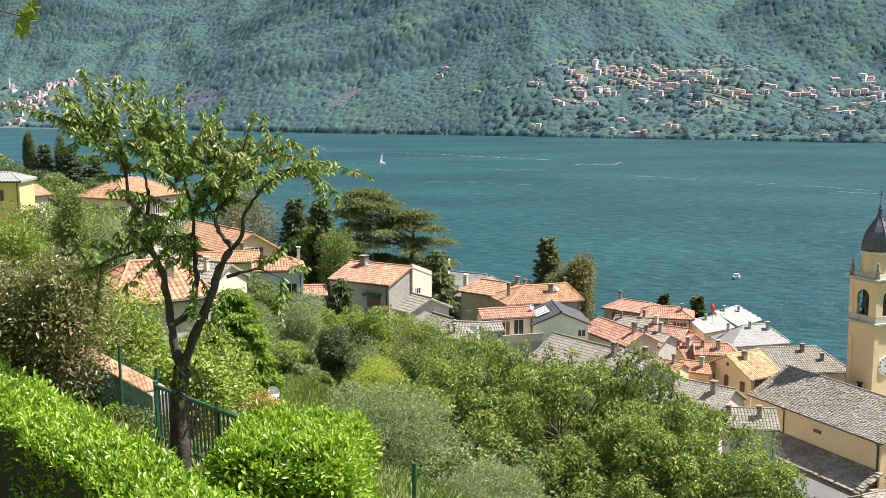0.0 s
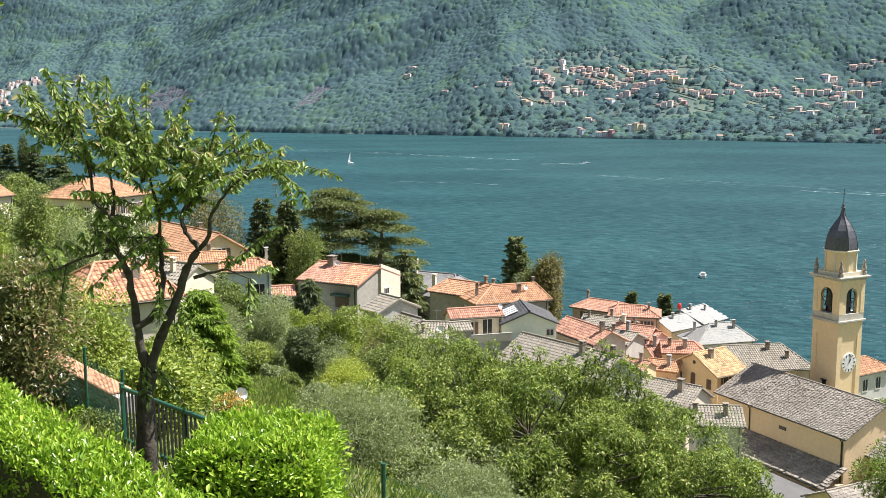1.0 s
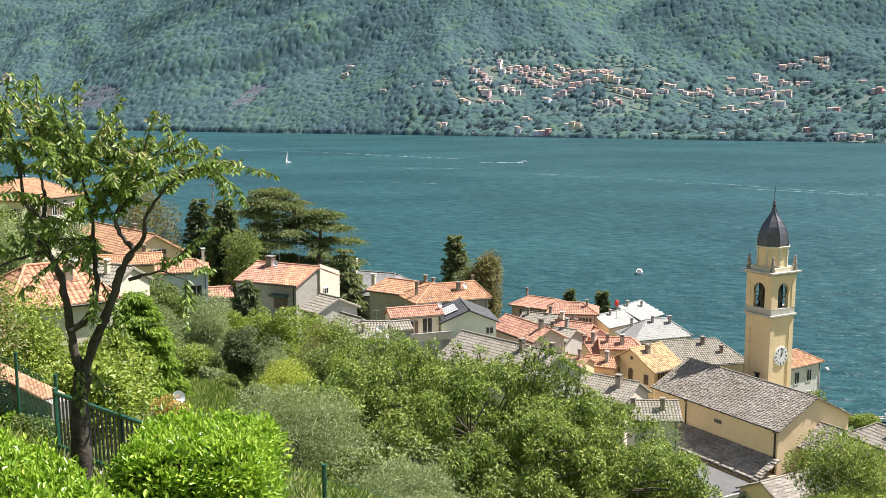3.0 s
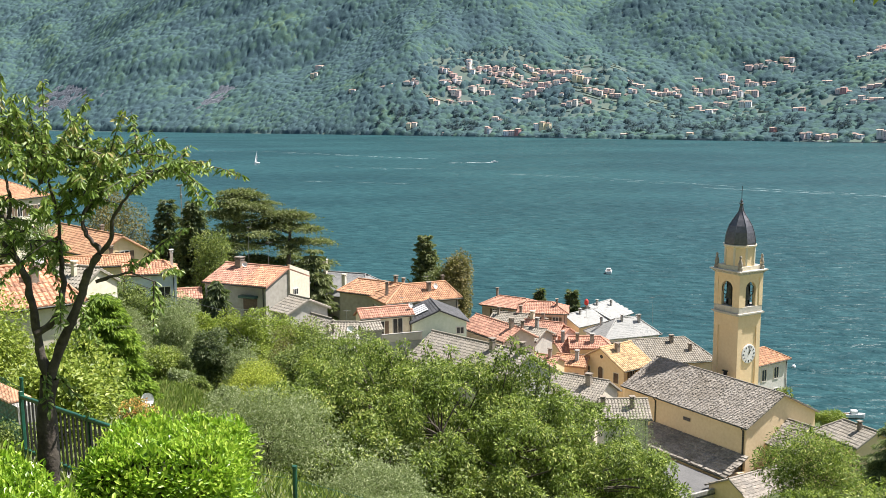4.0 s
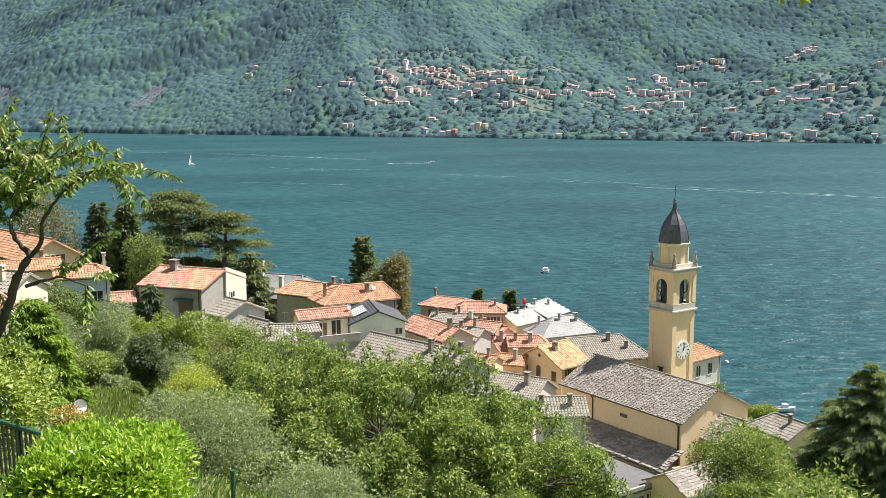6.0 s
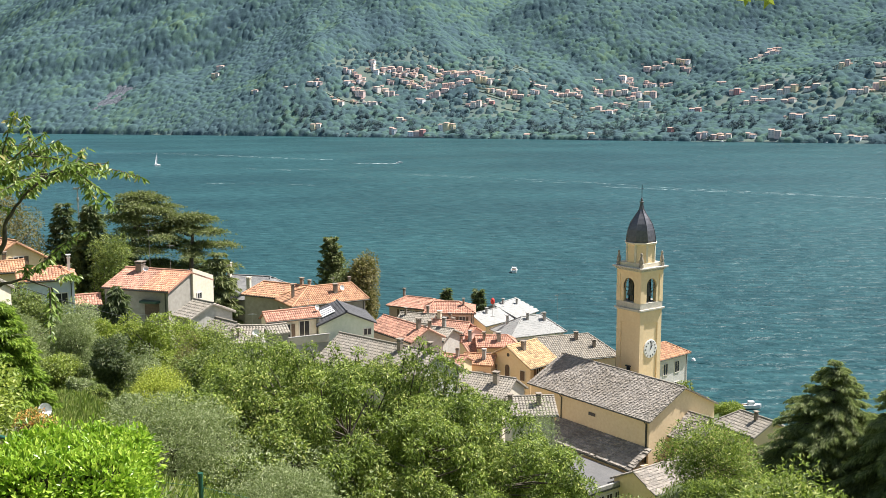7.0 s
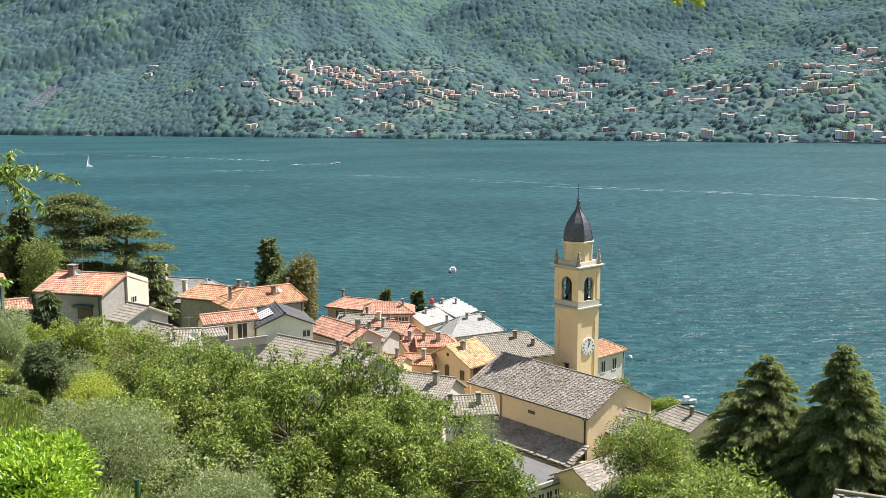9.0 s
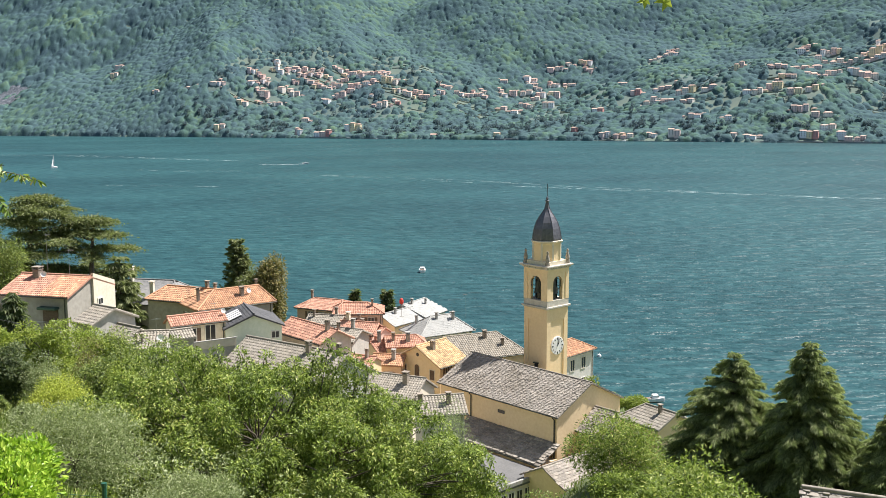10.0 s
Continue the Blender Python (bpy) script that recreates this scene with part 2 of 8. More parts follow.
M_OCHRE = surface("ochre yellow plaster", G(0.76, 0.58, 0.33), G(0.83, 0.67, 0.42), 3, 0.35, 0.9, 0.2, stain_col=G(0.62, 0.5, 0.3), stain_amt=0.4)
M_CHURCHW = surface("yellow church plaster", G(0.75, 0.57, 0.335), G(0.83, 0.66, 0.42), 3, 0.3, 0.9, 0.2, stain_col=G(0.6, 0.47, 0.28), stain_amt=0.4)
M_CREAM = surface("cream plaster", G(0.62, 0.55, 0.42), G(0.74, 0.67, 0.54), 3, 0.4, 0.9, 0.2, stain_col=G(0.5, 0.45, 0.36), stain_amt=0.45)
M_WHITE = surface("white plaster", G(0.66, 0.66, 0.64), G(0.8, 0.8, 0.78), 3, 0.4, 0.88, 0.15, stain_col=G(0.55, 0.54, 0.5), stain_amt=0.35)
M_DULL = surface("dull grey-beige render", G(0.3, 0.28, 0.24), G(0.4, 0.375, 0.325), 2, 0.35, 0.92, 0.3, stain_col=G(0.2, 0.185, 0.155), stain_amt=0.55)
M_LAKEWALL = surface("pale grey plaster", G(0.56, 0.55, 0.52), G(0.7, 0.69, 0.66), 3, 0.4, 0.9, 0.2, stain_col=G(0.4, 0.39, 0.36), stain_amt=0.4)
M_GREY = surface("grey render", G(0.42, 0.4, 0.36), G(0.56, 0.54, 0.49), 3, 0.4, 0.9, 0.25, stain_col=G(0.26, 0.25, 0.22), stain_amt=0.5)
M_VIVID = surface("bright yellow plaster", G(0.78, 0.6, 0.2), G(0.86, 0.68, 0.27), 3, 0.4, 0.9, 0.15, stain_col=G(0.68, 0.52, 0.2), stain_amt=0.3)
M_PALESTONE = surface("pale weathered limestone", G(0.46, 0.43, 0.37), G(0.6, 0.57, 0.5), 5, 0.9, 0.9, 0.4, stain_col=G(0.26, 0.25, 0.22), stain_amt=0.5)
M_PALEGREEN = surface("pale green plaster", G(0.6, 0.66, 0.52), G(0.7, 0.74, 0.62), 3, 0.4, 0.9, 0.15, stain_col=G(0.52, 0.56, 0.45), stain_amt=0.35)
M_PINK = surface("pale pink plaster", G(0.58, 0.42, 0.34), G(0.7, 0.54, 0.46), 3, 0.4, 0.9, 0.2, stain_col=G(0.46, 0.36, 0.3), stain_amt=0.45)
M_SALMONW = surface("salmon orange plaster", G(0.66, 0.44, 0.28), G(0.76, 0.54, 0.36), 3, 0.4, 0.9, 0.2, stain_col=G(0.55, 0.38, 0.26), stain_amt=0.45)
M_BLUE = surface("pale blue plaster", G(0.55, 0.62, 0.7), G(0.66, 0.72, 0.78), 3, 0.4, 0.9, 0.15)
M_STONE = surface("weathered grey stone", G(0.26, 0.25, 0.23), G(0.44, 0.43, 0.4), 5, 0.8, 0.9, 0.5, stain_col=G(0.18, 0.17, 0.15), stain_amt=0.5)
M_BRICK = surface("brown brick chimney", G(0.2, 0.165, 0.13), G(0.35, 0.3, 0.25), 8, 1.0, 0.9, 0.4)
M_ASPHALT = surface("pale asphalt", G(0.11, 0.11, 0.11), G(0.155, 0.153, 0.15), 5, 0.3, 0.9, 0.2)
M_DARKGLASS = surface("dark window glass", G(0.02, 0.022, 0.025), G(0.035, 0.038, 0.042), 2, 0.6, 0.12, 0.02)
M_SHUTTER = surface("brown wooden shutter", G(0.1, 0.065, 0.04), G(0.17, 0.115, 0.075), 6, 1, 0.7, 0.3)
M_SHUTGREEN = surface("dark green shutter", G(0.03, 0.07, 0.045), G(0.055, 0.11, 0.07), 6, 1, 0.6, 0.2)
M_TRIM = surface("pale window trim", G(0.6, 0.57, 0.5), G(0.72, 0.69, 0.62), 4, 1, 0.85, 0.1)
M_GREENMETAL = surface("green painted steel", G(0.006, 0.06, 0.036), G(0.012, 0.1, 0.06), 20, 3, 0.45, 0.1, stain_col=G(0.06, 0.06, 0.04), stain_amt=0.25)
M_STEEL = surface("grey galvanised steel", G(0.3, 0.3, 0.3), G(0.48, 0.48, 0.48), 10, 2, 0.45, 0.1, 0.7)
M_BRONZE = surface("dark bronze", G(0.04, 0.045, 0.04), G(0.09, 0.095, 0.08), 6, 2, 0.45, 0.2, 0.6)
M_WHITEPAINT = surface("white paint", G(0.74, 0.74, 0.73), G(0.83, 0.83, 0.82), 6, 1, 0.5, 0.05)
M_BLACKPAINT = surface("black paint", G(0.012, 0.012, 0.013), G(0.022, 0.022, 0.023), 6, 1, 0.5, 0.05)
M_REDPAINT = surface("red paint", G(0.6, 0.04, 0.03), G(0.7, 0.06, 0.04), 6, 1, 0.45, 0.05)
M_FOAM = surface("white foam", G(0.6, 0.66, 0.66), G(0.8, 0.82, 0.82), 2, 0.5, 0.9, 0.3)
M_OLDFOAM = surface("thin broken foam on teal water", G(0.25, 0.38, 0.38), G(0.62, 0.7, 0.7), 0.3, 0.05, 0.8, 0.2)


def water_material():
    m, nt, p = blank("teal lake water")
    patch = noise_node(nt, 0.004, 4, stretch=(1, 1.6, 1))
    c = ramp_node(nt, [(0.38, G(0.0145, 0.053, 0.061)), (0.62, G(0.0225, 0.0755, 0.0835))])
    nt.links.new(patch.outputs["Fac"], c.inputs["Fac"])
    # bright flecks and dark troughs of the ripples painted into the base colour
    painted_ripple = noise_node(nt, 0.34, 4, stretch=(0.32, 1.0, 1), rough=0.66, turn=-20)
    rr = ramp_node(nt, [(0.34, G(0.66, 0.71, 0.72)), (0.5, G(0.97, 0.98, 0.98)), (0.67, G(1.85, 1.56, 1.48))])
    nt.links.new(painted_ripple.outputs["Fac"], rr.inputs["Fac"])
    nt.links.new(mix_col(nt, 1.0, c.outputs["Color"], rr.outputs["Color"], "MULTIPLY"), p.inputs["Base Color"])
    p.inputs["Specular IOR Level"].default_value = 0.22
    streak = noise_node(nt, 0.02, 5, stretch=(0.12, 1.0, 1), rough=0.6, turn=-22)
    sr = ramp_node(nt, [(0.35, G(0.3, 0.3, 0.3)), (0.65, G(0.42, 0.42, 0.42))])
    nt.links.new(streak.outputs["Fac"], sr.inputs["Fac"])
    nt.links.new(sr.outputs["Color"], p.inputs["Roughness"])
    p.inputs["IOR"].default_value = 1.33
    layer = None
    for scale, dist, stretch in ((0.05, 3.0, (0.5, 1.0, 1)), (0.2, 2.2, (0.5, 1.0, 1)), (0.75, 0.6, (0.7, 1.0, 1))):
        w = noise_node(nt, scale, 3, stretch=stretch, turn=-22)
        b = nt.nodes.new("ShaderNodeBump")
        b.inputs["Strength"].default_value, b.inputs["Distance"].default_value = 1.0, dist
        nt.links.new(w.outputs["Fac"], b.inputs["Height"])
        if layer:
            nt.links.new(layer.outputs["Normal"], b.inputs["Normal"])
        layer = b
    nt.links.new(layer.outputs["Normal"], p.inputs["Normal"])
    return m


M_WATER = water_material()

# ---------------------------------------------------------------- mesh helpers
RNG = np.random.default_rng(7)


def mesh_np(name, verts, faces, smooth=False):
    """A mesh from an array of vertices and an array of equal-sized faces."""
    me = bpy.data.meshes.new(name)
    verts, faces = np.asarray(verts, np.float32), np.asarray(faces, np.int32)
    n, k = faces.shape
    me.vertices.add(len(verts))
    me.vertices.foreach_set("co", verts.ravel())
    me.loops.add(n * k)
    me.loops.foreach_set("vertex_index", faces.ravel())
    me.polygons.add(n)
    me.polygons.foreach_set("loop_start", np.arange(0, n * k, k, dtype=np.int32))
    me.polygons.foreach_set("loop_total", np.full(n, k, np.int32))
    me.polygons.foreach_set("use_smooth", np.full(n, smooth))
    me.update(calc_edges=True)
    return me


def empty(name, m, label="", category="", group=""):
    ob = new(name)
    ob.empty_display_size = 0.3
    ob.matrix_world = m
    return tagged(ob, label, category, group)


def part_mesh(name, me, material, parent, label="", at=None):
    """Links a mesh as one part under a thing or a part."""
    if not me.materials:
        me.materials.append(material)
    ob = new(name, me)
    ob.parent = parent
    if at is not None:
        ob.matrix_local = at
    return tagged(ob, label)


def part(name, bm, material, parent, label="", at=None):
    me = bpy.data.meshes.new(name)
    bm.to_mesh(me)
    bm.free()
    return part_mesh(name, me, material, parent, label, at)


def bmesh_to_mesh(name, bm):
    me = bpy.data.meshes.new(name)
    bm.to_mesh(me)
    bm.free()
    return me


def thing_mesh(name, me, material, label, category, group="", kind="", m=None):
    me.materials.append(material)
    ob = new(name, me)
    if m is not None:
        ob.matrix_world = m
    return tagged(ob, label, category, group, kind)


def box_into(bm, x0, y0, z0, x1, y1, z1, bevel=0.0):
    vs = [bm.verts.new(v) for v in ((x0, y0, z0), (x1, y0, z0), (x1, y1, z0), (x0, y1, z0), (x0, y0, z1), (x1, y0, z1), (x1, y1, z1), (x0, y1, z1))]
    for f in ((3, 2, 1, 0), (4, 5, 6, 7), (0, 1, 5, 4), (1, 2, 6, 5), (2, 3, 7, 6), (3, 0, 4, 7)):
        bm.faces.new([vs[i] for i in f])
    if bevel:
        edges = list({e for v in vs for e in v.link_edges})
        bmesh.ops.bevel(bm, geom=edges, offset=bevel, segments=1, affect="EDGES")
    return bm


def box(x0, y0, z0, x1, y1, z1, bevel=0.0):
    return box_into(bmesh.new(), x0, y0, z0, x1, y1, z1, bevel)


def lathe(profile, sides=16, turn=0.0):
    """A turned body from (radius, height) pairs."""
    bm = bmesh.new()
    rings = []
    for r, z in profile:
        rings.append([bm.verts.new((r * math.cos(turn + i * math.tau / sides), r * math.sin(turn + i * math.tau / sides), z)) for i in range(sides)])
    for a, b in zip(rings, rings[1:]):
        for i in range(sides):
            bm.faces.new((a[i], a[(i + 1) % sides], b[(i + 1) % sides], b[i]))
    bm.faces.new(rings[0][::-1])
    bm.faces.new(rings[-1])
    return bm


def tubes(name, paths, sides=7):
    """Tapered limbs from lists of (point, radius), joined into one mesh."""
    V, Fc, base = [], [], 0
    ang = np.arange(sides) * math.tau / sides
    for pts in paths:
        P = np.array([p for p, r in pts], float)
        R = np.array([r for p, r in pts], float)
        d = np.gradient(P, axis=0)
        d /= np.linalg.norm(d, axis=1, keepdims=True) + 1e-9
        ref = np.eye(3)[int(np.argmin(np.abs(d).max(axis=0)))][None]
        a = np.cross(d, ref)
        a /= np.linalg.norm(a, axis=1, keepdims=True) + 1e-9
        b = np.cross(d, a)
        ring = P[:, None] + R[:, None, None] * (np.cos(ang)[None, :, None] * a[:, None] + np.sin(ang)[None, :, None] * b[:, None])
        n = len(P)
        V.append(ring.reshape(-1, 3))
        i, j = np.meshgrid(np.arange(n - 1), np.arange(sides), indexing="ij")
        q = np.stack([i * sides + j, i * sides + (j + 1) % sides, (i + 1) * sides + (j + 1) % sides, (i + 1) * sides + j], -1).reshape(-1, 4)
        Fc.append(q + base)
        base += n * sides
    return mesh_np(name, np.concatenate(V), np.concatenate(Fc), True)


def unit(a):
    return a / (np.linalg.norm(a, axis=-1, keepdims=True) + 1e-9)


def leaves(name, pos, axis, normal, length, width, rich=False, curl=0.12):
    """One mesh of separate leaves: base point, direction, upper side and size of each. rich: a blunt leaf folded along its rib."""
    axis = unit(axis)
    side = unit(np.cross(axis, normal))
    up = np.cross(side, axis)
    L, W = np.broadcast_to(length, len(pos))[:, None], np.broadcast_to(width, len(pos))[:, None]
    tip = pos + axis * L - up * L * curl
    l = pos + axis * L * 0.45 - side * W * 0.5 + up * L * 0.06
    r = pos + axis * L * 0.45 + side * W * 0.5 + up * L * 0.06
    n = len(pos)
    if rich:
        edge = [pos + axis * L * f + side * W * g + up * L * 0.07 - up * L * curl * f * f for f, g in ((0.3, -0.4), (0.68, -0.47), (0.68, 0.47), (0.3, 0.4))]
        V = np.stack([pos, edge[0], edge[1], tip, edge[2], edge[3]], 1).reshape(-1, 3)
        f = np.array([[0, 3, 2, 1], [0, 5, 4, 3]])
        Fc = (np.arange(n)[:, None, None] * 6 + f[None]).reshape(-1, 4)
    else:
        V = np.stack([pos, l, tip, r], 1).reshape(-1, 3)
        f = np.array([[0, 2, 1], [0, 3, 2]])
        Fc = (np.arange(n)[:, None, None] * 4 + f[None]).reshape(-1, 3)
    return mesh_np(name, V, Fc)


def ball(n, rng=RNG):
    return unit(rng.normal(size=(n, 3)))


def clump_leaves(centres, radii, per, rng, flat=1.0, droop=0.3):
    """Leaf bases, directions and upper sides over the outside of many clumps."""
    k = len(centres)
    counts = np.maximum(6, (per * (radii / radii.mean()) ** 2).astype(int))
    idx = np.repeat(np.arange(k), counts)
    d = ball(len(idx), rng)
    d[:, 2] = np.where(rng.random(len(idx)) < 0.55, np.abs(d[:, 2]), d[:, 2])
    rr = radii[idx] * (0.55 + 0.5 * rng.random(len(idx)) ** 0.6)
    off = d * rr[:, None]
    off[:, 2] *= flat
    pos = centres[idx] + off
    axis = d + rng.normal(size=d.shape) * 0.7
    axis[:, 2] -= droop
    nor = d * 0.6 + np.array([0, 0, 0.8]) + rng.normal(size=d.shape) * 0.45
    return pos, unit(axis), unit(nor)


def fit_crown(pos, half, top):
    """Scales leaf places to a crown of that half width and top height."""
    r = np.percentile(np.hypot(pos[:, 0], pos[:, 1]), 97)
    pos[:, :2] *= min(1.0, half / r)
    hi = np.percentile(pos[:, 2], 99.3)
    pos[:, 2] *= min(1.0, top / hi)
    return pos


def crown_clumps(rng, n, size, fill=0.5, lift=0.0):
    """Clump centres within an uneven ellipsoid of half-sizes size."""
    d = ball(n, rng)
    r = fill + (1 - fill) * rng.random(n) ** 0.7
    f = rng.random(6) * 6.3
    bumpy = 1 + 0.2 * np.sin(d[:, 0] * 4 + f[0]) + 0.16 * np.sin(d[:, 1] * 5 + d[:, 2] * 4 + f[1]) + 0.12 * np.sin(d[:, 0] * 7 - d[:, 2] * 6 + f[2])
    c = d * (r * bumpy)[:, None] * np.array(size)
    c[:, 2] += lift
    return c


def limb(a, b, r0, r1, rng, sag=0.15, n=6):
    a, b = np.array(a, float), np.array(b, float)
    t = np.linspace(0, 1, n)[:, None]
    mid = rng.normal(size=3) * np.linalg.norm(b - a) * 0.08
    p = a + (b - a) * t + mid * (4 * t * (1 - t)) + np.array([0, 0, sag * np.linalg.norm(b - a)]) * (t * (1 - t))
    return [(p[i], r0 + (r1 - r0) * i / (n - 1)) for i in range(n)]


def broad_tree(x, y, z, height, spread, material, label, seed, clumps=60, per=110, leaf=(0.16, 0.08), trunk_r=None, base=0.06, category="tree", name="tree", group="trees on the hillside", flat=0.85):
    """A broad-leaved tree: trunk, limbs to the clumps, and a crown of separate leaves with gaps."""
    rng = np.random.default_rng(seed)
    root = empty(name, pose(x, y, z, 0, 0, 0), label, category, group)
    hz = height * (1 - base) / 2
    c0 = height * base + hz
    c = crown_clumps(rng, clumps, (spread / 2 * 0.85, spread / 2 * 0.85, hz * 0.85), 0.45)
    c[:, 2] += c0
    rad = (0.16 + 0.1 * rng.random(clumps)) * (spread * 0.5 + hz) * 0.75
    tr = trunk_r or height * 0.022
    top = np.array([rng.normal() * 0.1, rng.normal() * 0.1, c0])
    paths = [limb((0, 0, -0.3), top, tr * 1.25, tr * 0.5, rng, 0, 8)]
    for i in range(0, clumps, max(1, clumps // 16)):
        f = 0.35 + 0.6 * rng.random()
        paths.append(limb(top * f, c[i], tr * 0.45, tr * 0.08, rng))
    part_mesh("trunk", tubes("trunk", paths), M_BARK, root)
    fine = 0.74 if math.hypot(x, y) < 100 else 0.9
    pos, ax, no = clump_leaves(c, rad, per * 0.6 / fine ** 2, rng, flat)
    leaf = (leaf[0] * fine, leaf[1] * fine)
    pos = fit_crown(pos, spread / 2, height)
    L = leaf[0] * (0.7 + 0.6 * rng.random(len(pos)))
    part_mesh("crown", leaves("crown", pos, ax, no, L, L * leaf[1] / leaf[0]), material, root)
    return root


def shrub(x, y, z, height, spread, material, label, seed, clumps=26, per=90, leaf=(0.13, 0.07), category="shrub", name="shrub", group="shrubs on the slope"):
    rng = np.random.default_rng(seed)
    root = empty(name, pose(x, y, z), label, category, group)
    c = crown_clumps(rng, clumps, (spread / 2 * 0.8, spread / 2 * 0.8, height * 0.42), 0.35)
    c[:, 2] += height * 0.5
    rad = (0.15 + 0.12 * rng.random(clumps)) * (spread + height) * 0.5
    paths = [limb((rng.normal() * 0.1, rng.normal() * 0.1, -0.2), c[i], 0.05, 0.012, rng) for i in range(0, clumps, max(1, clumps // 8))]
    part_mesh("stem", tubes("stem", paths, 5), M_BARK, root)
    fine = 0.74 if math.hypot(x, y) > 24 else 0.86
    pos, ax, no = clump_leaves(c, rad, per * 0.6 / fine ** 2, rng, 0.9, 0.15)
    leaf = (leaf[0] * fine, leaf[1] * fine)
    pos = fit_crown(pos, spread / 2, height)
    keep = pos[:, 2] > -0.1
    pos, ax, no = pos[keep], ax[keep], no[keep]
    L = leaf[0] * (0.7 + 0.6 * rng.random(len(pos)))
    part_mesh("crown", leaves("crown", pos, ax, no, L, L * leaf[1] / leaf[0]), material, root)
    return root


def conifer(x, y, z, height, spread, material, label, seed, whorls=26, per_whorl=9, spray=(0.45, 0.11), droop=0.35, power=0.85, base=0.08, category="conifer tree", name="conifer", density=1.0, group="conifers"):
    """A pointed conifer: a straight trunk with whorls of boughs, each hung with sprays of needles."""
    rng = np.random.default_rng(seed)
    root = empty(name, pose(x, y, z), label, category, group)
    paths = [[(np.array([0, 0, -0.3]), height * 0.022), (np.array([0, 0, height * 0.5]), height * 0.012), (np.array([0, 0, height * 0.94]), height * 0.002)]]
    P, A, N = [], [], []
    for w in range(whorls):
        f = (w + rng.random() * 0.6) / whorls
        h = height * (base + (0.97 - base) * f)
        reach = spread / 2 * (1 - f) ** power + 0.12
        for b in range(per_whorl):
            a = rng.random() * math.tau
            r = reach * (0.7 + 0.45 * rng.random())
            n = max(4, int(r / spray[0] * 5))
            t = np.linspace(0.12, 1, n)
            out = np.array([math.cos(a), math.sin(a), 0])
            rise = 0.28 * (f - 0.3)
            line = out[None] * (t * r)[:, None] + np.array([0, 0, h])[None]
            line[:, 2] += r * (rise * t - droop * t ** 2.2)
            if b % 3 == 0:
                paths.append([(line[0] * np.array([0.2, 0.2, 1]), 0.02 + r * 0.008), (line[n // 2], 0.012 + r * 0.004), (line[-1], 0.004)])
            m = max(4, int(n * 2.8 * density))
            i = rng.integers(0, n, m)
            lat = np.array([-out[1], out[0], 0])
            sway = rng.normal(size=m) * 0.6
            P.append(line[i] + lat[None] * (sway * 0.16 * r * (1.15 - t[i]))[:, None] + rng.normal(size=(m, 3)) * 0.05)
            ax = out[None] * 0.75 + lat[None] * sway[:, None] + rng.normal(size=(m, 3)) * 0.18
            ax[:, 2] -= 0.25 + droop * t[i] * 0.9
            A.append(ax)
            N.append(np.array([0, 0, 1.0])[None] + rng.normal(size=(m, 3)) * 0.3)
    pos, ax, no = np.concatenate(P), unit(np.concatenate(A)), unit(np.concatenate(N))
    L = spray[0] * (0.65 + 0.8 * rng.random(len(pos)))
    part_mesh("trunk", tubes("trunk", paths, 5), M_BARK, root)
    part_mesh("crown", leaves("crown", pos, ax, no, L, L * spray[1] / spray[0], curl=0.2), material, root)
    return root


def interp(x, xs, ys):
    return float(np.interp(x, xs, ys))

# far houses: along the shore, inland, length, height, wall colour
FAR_HOUSES = []
FAR_HOUSES += [(1100.9, 249.2, 11.2, 14.2, 0), (1135.9, 197, 17.2, 14.1, 0), (1111.3, 193.3, 22, 9.3, 2), (1083.5, 227, 19.7, 11.8, 0), (1072.3, 244.6, 12.4, 9.4, 2), (1057.6, 253.2, 14.9, 10.6, 2), (1042.7, 249.7, 22.2, 10.6, 2), (1031.6, 241.8, 34.4, 10.5, 5), (1020.3, 259.1, 9.8, 8.1, 1), (1003.3, 252, 17.1, 9.3, 1), (1003, 269.2, 9.9, 9.4, 2), (973.8, 288.8, 17.3, 9.4, 0), (981.9, 249.8, 19.5, 9.3, 1), (950.5, 282.6, 24.5, 10.5, 5), (936.3, 287.8, 12.2, 9.3, 1), (915.1, 270.5, 19.4, 11.5, 2), (904.4, 282, 36.4, 6.9, 2), (883.1, 278.6, 26.6, 9.2, 2)]
FAR_HOUSES += [(869, 294.9, 24.3, 8.1, 2), (836.5, 244.2, 33.1, 15.7, 1), (822.2, 255, 9.5, 11.2, 5), (1189.3, 137.6, 14.6, 9.2, 1), (1171.7, 137.3, 17.1, 10.4, 2), (1119.1, 170, 14.6, 10.4, 0), (1092.2, 179.1, 24.3, 10.4, 1), (1096, 155.8, 16.9, 9.1, 2), (1075.4, 145.2, 21.4, 14.7, 2), (1104.7, 111.3, 23.6, 12.4, 1), (1078.1, 129.1, 16.6, 7.9, 5), (1036, 125.4, 21.1, 10, 5), (1052.6, 178.6, 14.4, 13.7, 1), (1037.3, 188.1, 14.4, 11.4, 1), (1022.7, 179.4, 19.1, 13.6, 2), (1039.6, 213, 17, 10.3, 2), (1013.4, 226.3, 21.9, 10.3, 5), (992.3, 225.9, 16.9, 9.2, 5)]
